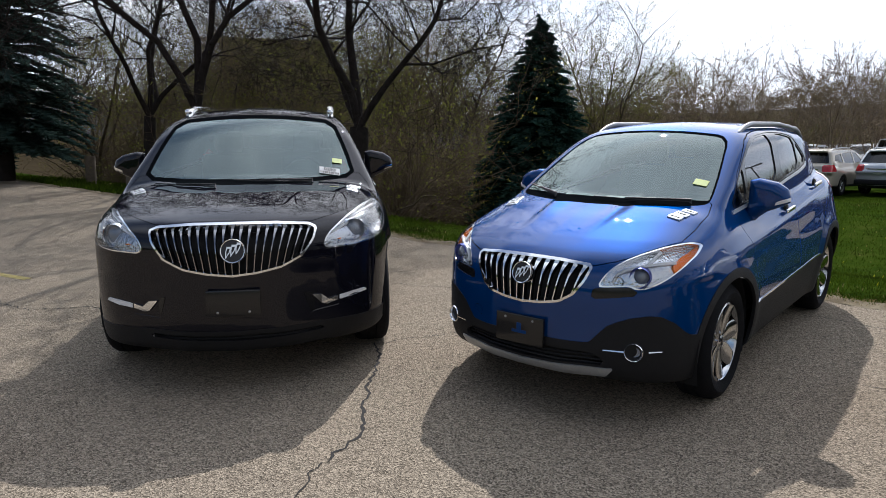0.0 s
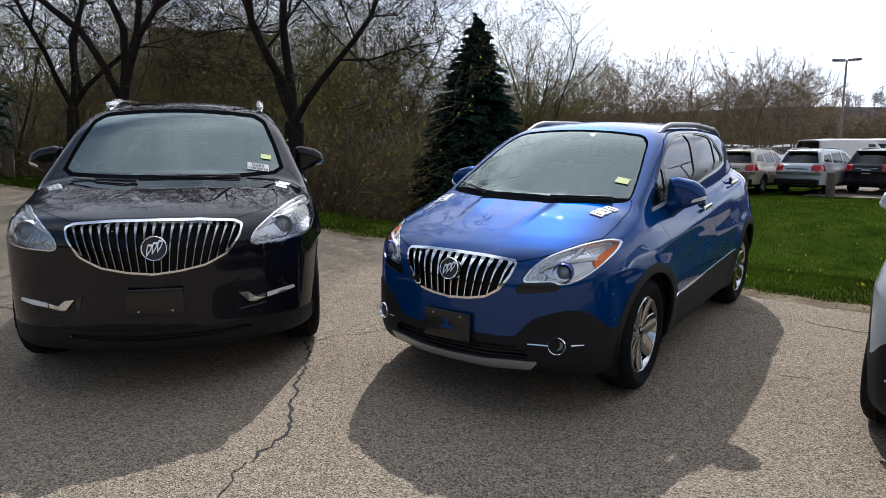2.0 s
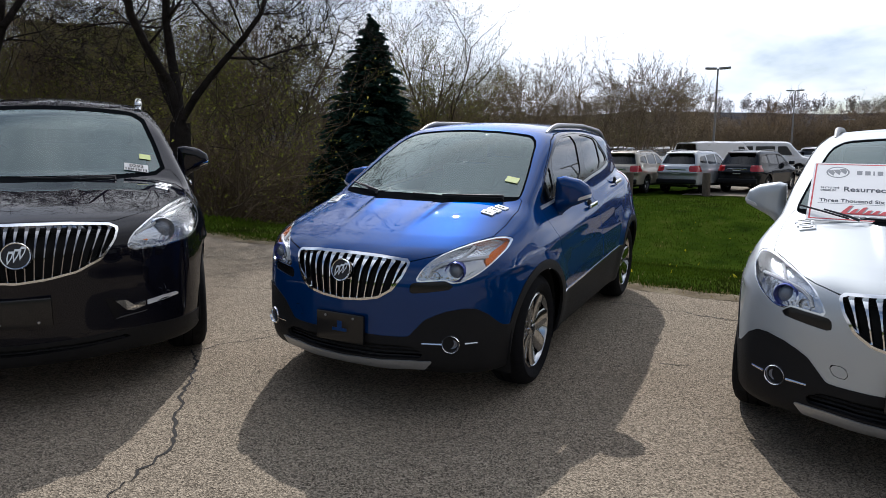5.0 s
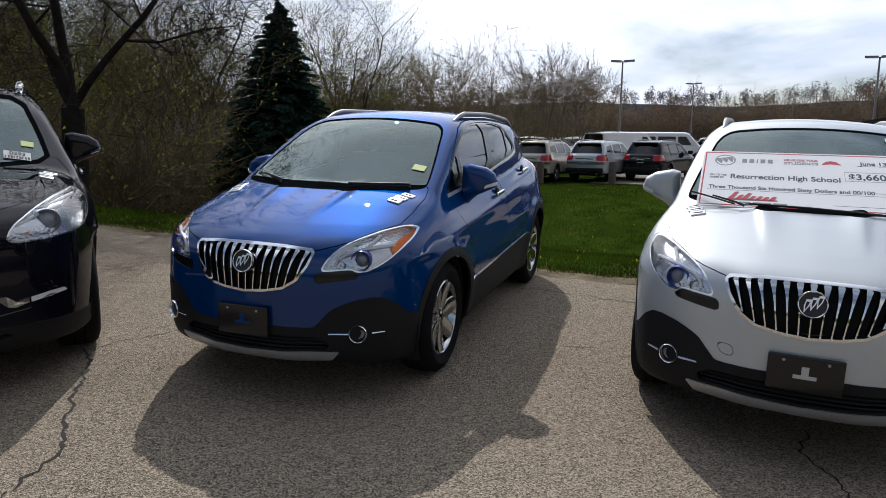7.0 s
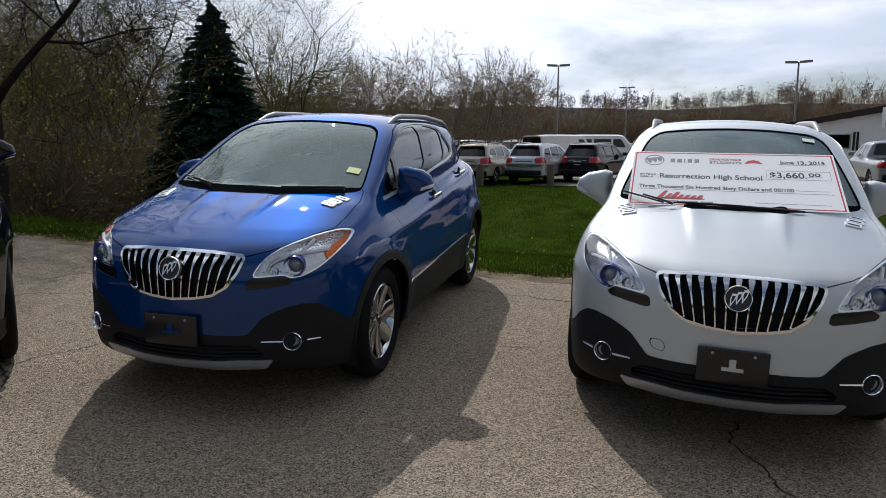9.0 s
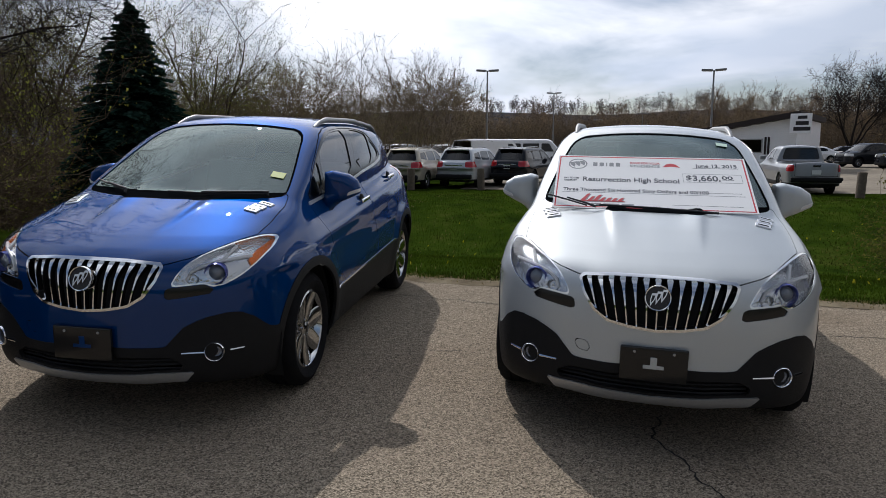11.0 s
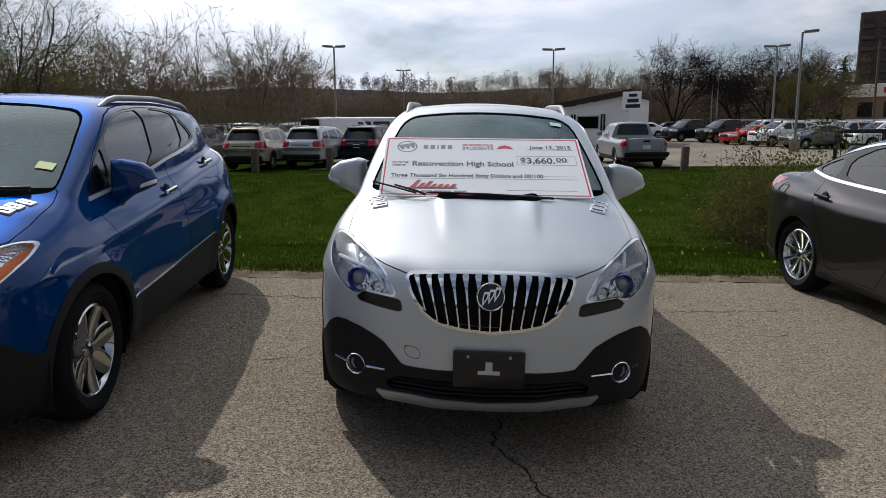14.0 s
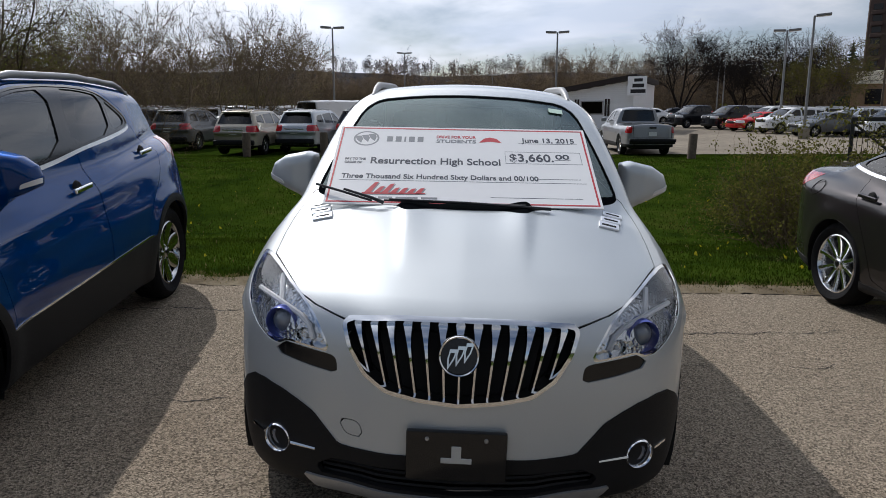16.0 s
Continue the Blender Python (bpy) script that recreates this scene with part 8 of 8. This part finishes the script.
park("suv", "navy", 20.5, 36.0, -24, EDGEROW)
park("pickup", "white", 31.2, 43.0, 140, "in a middle row")
park("cargo", "white", 35.4, 42.5, -38, "in a middle row")
park("van", "white", 39.0, 47.5, -88, "in a middle row")
rc = random.Random(9)
cols = ["white", "silver", "grey", "dark", "beige", "navy", "white", "silver"]
for k in range(13):
    park(rc.choice(("suv", "sedan", "suv")), cols[k % 8], 21.0 + k * 0.95, rc.uniform(38, 40) + 0.9 * k, -32 + rc.uniform(-3, 3), "in a tight row")
for k in range(12):
    park(rc.choice(("suv", "sedan", "van", "suv")), cols[(k + 3) % 8], 21.5 + k * 1.9, 55 + rc.uniform(0, 3), -30 + rc.uniform(-4, 4), "in a rear row")
for k in range(9):
    park(rc.choice(("sedan", "suv")), cols[(k + 5) % 8], 40.5 + k * 1.3, 54 + k * 1.2, -35, "in a rear row")
for k in range(7):
    park(rc.choice(("suv", "suv", "pickup")), ("dark", "grey", "navy", "dark", "mid", "dark", "silver")[k], 18.6 + k * 1.5, 44 + rc.uniform(0, 2) - k * 0.4, -26 + rc.uniform(-4, 4), "in a dark row")
# the side facing rows, right of the hut
for kind, colour, deg, r in (("pickup", "dark", 63.0, 60), ("pickup", "dark", 65.6, 57.5), ("coupe", "red", 67.5, 54.5), ("suv", "white", 69.6, 51.5), ("sedan", "grey", 71.9, 48.5), ("suv", "silver", 73.8, 50), ("suv", "white", 76.0, 49)):
    park(kind, colour, deg, r, 128, "facing the drive")
for kind, colour, deg, r, t in (("sedan", "white", 59.6, 70, 95), ("sedan", "dark", 61.4, 77, 110), ("suv", "dark", 62.6, 78, 110), ("suv", "grey", 66.6, 68, 128), ("suv", "white", 68.3, 64, 128), ("sedan", "beige", 69.6, 63, 128), ("suv", "navy", 68.9, 76, 100), ("sedan", "dark", 70.9, 72, 100), ("suv", "silver", 71.5, 60, 128), ("sedan", "white", 72.9, 58, 128), ("suv", "red", 74.0, 57, 128), ("suv", "silver", 75.5, 62, 128), ("pickup", "white", 76.8, 60, 100)):
    park(kind, colour, deg, r, t, "beyond the drive")
for pr in PROTO.values():
    for c in list(pr.children_recursive) + [pr]:
        bpy.data.objects.remove(c)

# lamp posts
M_POLE = mat("galvanised_pole", (0.22, 0.22, 0.22), 0.5, 0.6, var=0.15)
def lamp_post(deg, r, h, arms):
    e = new("street_lamp")
    part("pole", tube([(0, 0, -0.2), (0, 0, h * 0.5), (0, 0, h)], [0.085, 0.07, 0.055], 10), M_POLE, e)
    part("footing", rbox(0.55, 0.55, 0.7, 0.04, 2), M_FARLOT, e, "concrete footing", Matrix.Translation((0, 0, 0.25)))
    for s in arms:
        hd = part("lamp_head", rbox(0.75, 0.34, 0.13, 0.04, 2), M_POLE, e, m=pose(s * 0.44, 0, h + 0.02, 0, -3 * s, 0))
        part("diffuser", rbox(0.6, 0.26, 0.02, 0.005, 1), M_WHITEP, hd, m=Matrix.Translation((0, 0, -0.068)))
    stand(e, polar(deg, r, FROM_B), radians(-deg))
    return tagged(e, "tall grey lamp post with flat lamp heads", "lamp post", "lamp posts")


for deg, r, h, arms in ((34.6, 50, 7.0, (-1, 1)), (40.2, 78, 7.3, (-1, 1)), (52.4, 51, 6.8, (-1, 1)), (68.9, 52, 6.6, (-1, 1)), (70.5, 44, 6.6, (1,)), (64.6, 88, 7.2, (1,)), (47.3, 105, 6.8, (1, -1)), (43.9, 120, 6.8, (1, -1)), (65.0, 86, 6.8, (-1,))):
    lamp_post(deg, r, h, arms)

# wooden posts along the grass
M_POST = mat("weathered_timber", (0.11, 0.085, 0.06), 0.9, var=0.35, scale=9, bump=0.6, bscale=40)
def upright(bm):
    bm.transform(Matrix.Rotation(radians(90), 4, "X"))
    return bm


for deg, r in ((27.9, 27.0), (33.9, 27.3), (62.8, 26.3), (22.0, 28.0), (20.0, 30.0)):
    ob = part("bollard", upright(lathe([(0, 0.88), (0.135, 0.88), (0.15, 0.85), (0.15, -0.3)], 14)), M_POST)
    ob.matrix_world = Matrix.Translation(polar(deg, r, FROM_B)) @ Matrix.Rotation(radians(rc.uniform(-4, 4)), 4, "X")
    tagged(ob, "weathered round timber bollard in the grass", "bollard", "timber bollards")
for x, y in ((-10.84, 21.3), (-8.3, 18.5)):
    ob = part("bollard", upright(lathe([(0, 0.86), (0.14, 0.86), (0.155, 0.83), (0.155, -0.3)], 14)), M_POST)
    ob.matrix_world = Matrix.Translation((x, y, land(x, y)))
    tagged(ob, "grey timber bollard at the lot's edge", "bollard", "timber bollards")

# sales hut
M_SIDING = mat("white_siding", (0.84, 0.85, 0.86), 0.6, var=0.04, scale=2)
M_ROOFD = mat("dark_roof_edge", (0.022, 0.015, 0.013), 0.8, var=0.2)
hut = new("sales_hut")
HW, HD, H0, H1 = 5.0, 8.0, 2.55, 3.35
bm = bmesh.new()
pts = [(-HW / 2, -0.3), (HW / 2, -0.3), (HW / 2, H1), (-HW / 2, H0)]
a = [bm.verts.new((x, 0, z)) for x, z in pts]
b = [bm.verts.new((x, HD, z)) for x, z in pts]
bm.faces.new(a)
bm.faces.new(b[::-1])
for i in range(4):
    bm.faces.new((a[i], b[i], b[(i + 1) % 4], a[(i + 1) % 4]))
bmesh.ops.recalc_face_normals(bm, faces=bm.faces[:])
wall = part("wall", bm, M_SIDING, hut, smooth=False)
for k in range(22):
    z = 0.1 + k * 0.14
    x0 = -HW / 2 if z < H0 else -HW / 2 + (z - H0) / (H1 - H0) * HW
    if z < H1 - 0.1:
        part("siding_board", rbox(HW / 2 - x0 + 0.02, 0.02, 0.125, 0.006, 1), M_SIDING, wall, m=pose((HW / 2 + x0) / 2, -0.012, z, 8, 0, 0), smooth=False)
bm = bmesh.new()
sl = (H1 - H0) / HW
v = []
for x in (-HW / 2 - 0.9, HW / 2 + 0.25):
    for y in (-0.45, HD + 0.4):
        z = H0 + (x + HW / 2) * sl
        v.append((bm.verts.new((x, y, z + 0.02)), bm.verts.new((x, y, z + 0.36))))
o = (0, 1, 3, 2)
bm.faces.new([v[i][0] for i in o]); bm.faces.new([v[i][1] for i in o])
for i in range(4):
    p, q = v[o[i]], v[o[(i + 1) % 4]]
    bm.faces.new((p[0], q[0], q[1], p[1]))
bmesh.ops.recalc_face_normals(bm, faces=bm.faces[:])
part("roof", bm, M_ROOFD, hut, "dark sloping roof with deep edge", smooth=False)
wn_ = part("window", rbox(1.6, 0.06, 0.95, 0.01, 1), M_SATIN, hut, m=Matrix.Translation((-0.3, -0.04, 1.55)), smooth=False)
part("pane", rbox(1.44, 0.02, 0.80, 0, 1), M_PRIVACY, wn_, m=Matrix.Translation((0, -0.04, 0)), smooth=False)
part("blind", rbox(1.44, 0.01, 0.80, 0, 1), M_LINER, wn_, m=Matrix.Translation((0, -0.031, 0)), smooth=False)
for x in (-1.36, 0.76):
    for k in range(2):
        part("shutter", rbox(0.13, 0.05, 1.15, 0.01, 1), M_ROOFD, hut, m=Matrix.Translation((x + (k - 0.5) * 0.2, -0.05, 1.55)), smooth=False)
sg = part("roof_sign", rbox(1.25, 0.08, 1.25, 0.01, 1), M_SIDING, hut, "white sign board with dark print", Matrix.Translation((HW / 2 + 0.30, -0.5, H1 - 0.42)), smooth=False)
for k, (w, h) in enumerate(((0.55, 0.20), (0.75, 0.24), (0.98, 0.24))):
    part("printed_bar", rbox(w, 0.01, h, 0, 1), M_INK, sg, m=Matrix.Translation((0.0 + 0.08, -0.045, 0.38 - 0.36 * k)), smooth=False)
stand(hut, polar(55.6, 50, FROM_B) + Vector((0, 0, 0.1)), radians(-55.6 - 14))
tagged(hut, "small white clapboard sales hut with sloping dark roof", "building")

# footbridge railing
M_STEEL = mat("dark_painted_steel", (0.02, 0.02, 0.02), 0.5, 0.3, var=0.2)
br = new("bridge_railing")
n = 7
for k in range(n + 1):
    part("post", rbox(0.10, 0.10, 1.2, 0.01, 1), M_STEEL, br, m=Matrix.Translation((k * 1.2, 0, 0.6)), smooth=False)
    if k < n:
        part("diagonal", tube([(k * 1.2, 0, 0.1 if k % 2 else 1.1), ((k + 1) * 1.2, 0, 1.1 if k % 2 else 0.1)], 0.04, 6), M_STEEL, br)
        for j in range(1, 9):
            part("baluster", tube([(k * 1.2 + j * 0.133, 0.06, 0.15), (k * 1.2 + j * 0.133, 0.06, 1.1)], 0.012, 4), M_STEEL, br)
part("top_rail", rbox(n * 1.2 + 0.1, 0.14, 0.12, 0.01, 1), M_STEEL, br, m=Matrix.Translation((n * 0.6, 0, 1.2)), smooth=False)
part("bottom_rail", rbox(n * 1.2 + 0.1, 0.14, 0.16, 0.01, 1), M_STEEL, br, m=Matrix.Translation((n * 0.6, 0, 0.08)), smooth=False)
p = polar(73.2, 23.5, FROM_B)
stand(br, Vector((p.x, p.y, 0.45)), radians(-73.2 - 8))
tagged(br, "dark steel footbridge railing with crossed braces", "railing")
for k in (0, 7.8):
    q = br.matrix_world @ Vector((k, 0, 0))
    ob = part("bridge_abutment", rbox(0.5, 0.9, 1.6, 0.05, 2), M_FARLOT, None, m=Matrix.Translation((q.x, q.y, q.z - 0.78)))
    tagged(ob, "concrete block under the footbridge railing", "abutment")

# far buildings and the hill
M_BRICK = mat("brown_tower_brick", (0.10, 0.065, 0.05), 0.9, var=0.12, scale=0.5)
tw = new("tower_block")
part("wall", rbox(26, 22, 54, 0.3, 1), M_BRICK, tw, m=Matrix.Translation((0, 0, 10.5)), smooth=False)
for fl in range(11):
    for k in range(5):
        part("balcony", rbox(3.2, 1.2, 1.1, 0.1, 1), M_BRICK, tw, m=Matrix.Translation((-10.5 + k * 5.2, -11.4, 0 + fl * 3.3)), smooth=False)
        part("window", rbox(2.4, 0.2, 1.7, 0, 1), M_GLOSSBLK, tw, m=Matrix.Translation((-10.5 + k * 5.2, -11.05, 1.7 + fl * 3.3)), smooth=False)
tp = polar(77.0, 260, FROM_B)
stand(tw, Vector((tp.x, tp.y, 1.0)), radians(-77))
tagged(tw, "tall brown apartment tower in the distance", "building")
st_ = new("restaurant")
M_STORE = mat("cream_fascia", (0.78, 0.72, 0.58), 0.7, var=0.06)
part("wall", rbox(26, 12, 4.2, 0.05, 1), mat("tan_wall", (0.25, 0.16, 0.09), 0.8, var=0.15), st_, m=Matrix.Translation((0, 0, 1.6)), smooth=False)
fas = part("fascia", rbox(26.6, 12.6, 1.9, 0.05, 1), M_STORE, st_, "cream fascia with red lettering bars", Matrix.Translation((0, 0, 4.4)), smooth=False)
for k in range(6):
    part("printed_bar", rbox(0.55, 0.05, 0.8, 0, 1), M_CRED, fas, m=Matrix.Translation((-7.6 + k * 0.75, -6.33, 0)), smooth=False)
part("canopy", rbox(2.4, 4, 1.3, 0.05, 1), LOTP["blue"], st_, m=Matrix.Translation((-14.4, -2, 5.0)), smooth=False)
for k in range(7):
    part("window", rbox(2.2, 0.1, 2.2, 0, 1), M_GLOSSBLK, st_, m=Matrix.Translation((-10 + k * 3.4, -6.05, 1.6)), smooth=False)
stand(st_, polar(79.5, 128, FROM_B) + Vector((0, 0, 2.05)), radians(-79.5))
tagged(st_, "low restaurant with cream fascia and tan walls", "building")
# utility poles by the restaurant
for deg, r in ((73.3, 150), (75.3, 100)):
    up = new("utility_pole")
    part("pole", tube([(0, 0, 0), (0, 0, 11)], [0.16, 0.11], 8), M_POST, up)
    part("crossarm", rbox(2.2, 0.12, 0.14, 0.01, 1), M_POST, up, m=Matrix.Translation((0, 0, 10.2)))
    stand(up, polar(deg, r, FROM_B), radians(-deg))
    tagged(up, "tall wooden utility pole with crossarm", "utility pole", "utility poles")
# low grey building behind the trees, on the rise
ob = new("flat_roofed_building")
part("wall", rbox(11, 14, 11, 0.1, 1), mat("grey_blockwork", (0.15, 0.145, 0.14), 0.9, var=0.15), ob, m=Matrix.Translation((0, 0, 1.0)), smooth=False)
part("roof", rbox(11.6, 15, 0.5, 0.05, 1), M_ROOFD, ob, m=Matrix.Translation((0, 0, 6.7)), smooth=False)
stand(ob, polar(-13, 78) + Vector((0, 0, 1.4)), radians(13))
tagged(ob, "long grey flat-roofed building behind the woods", "building")
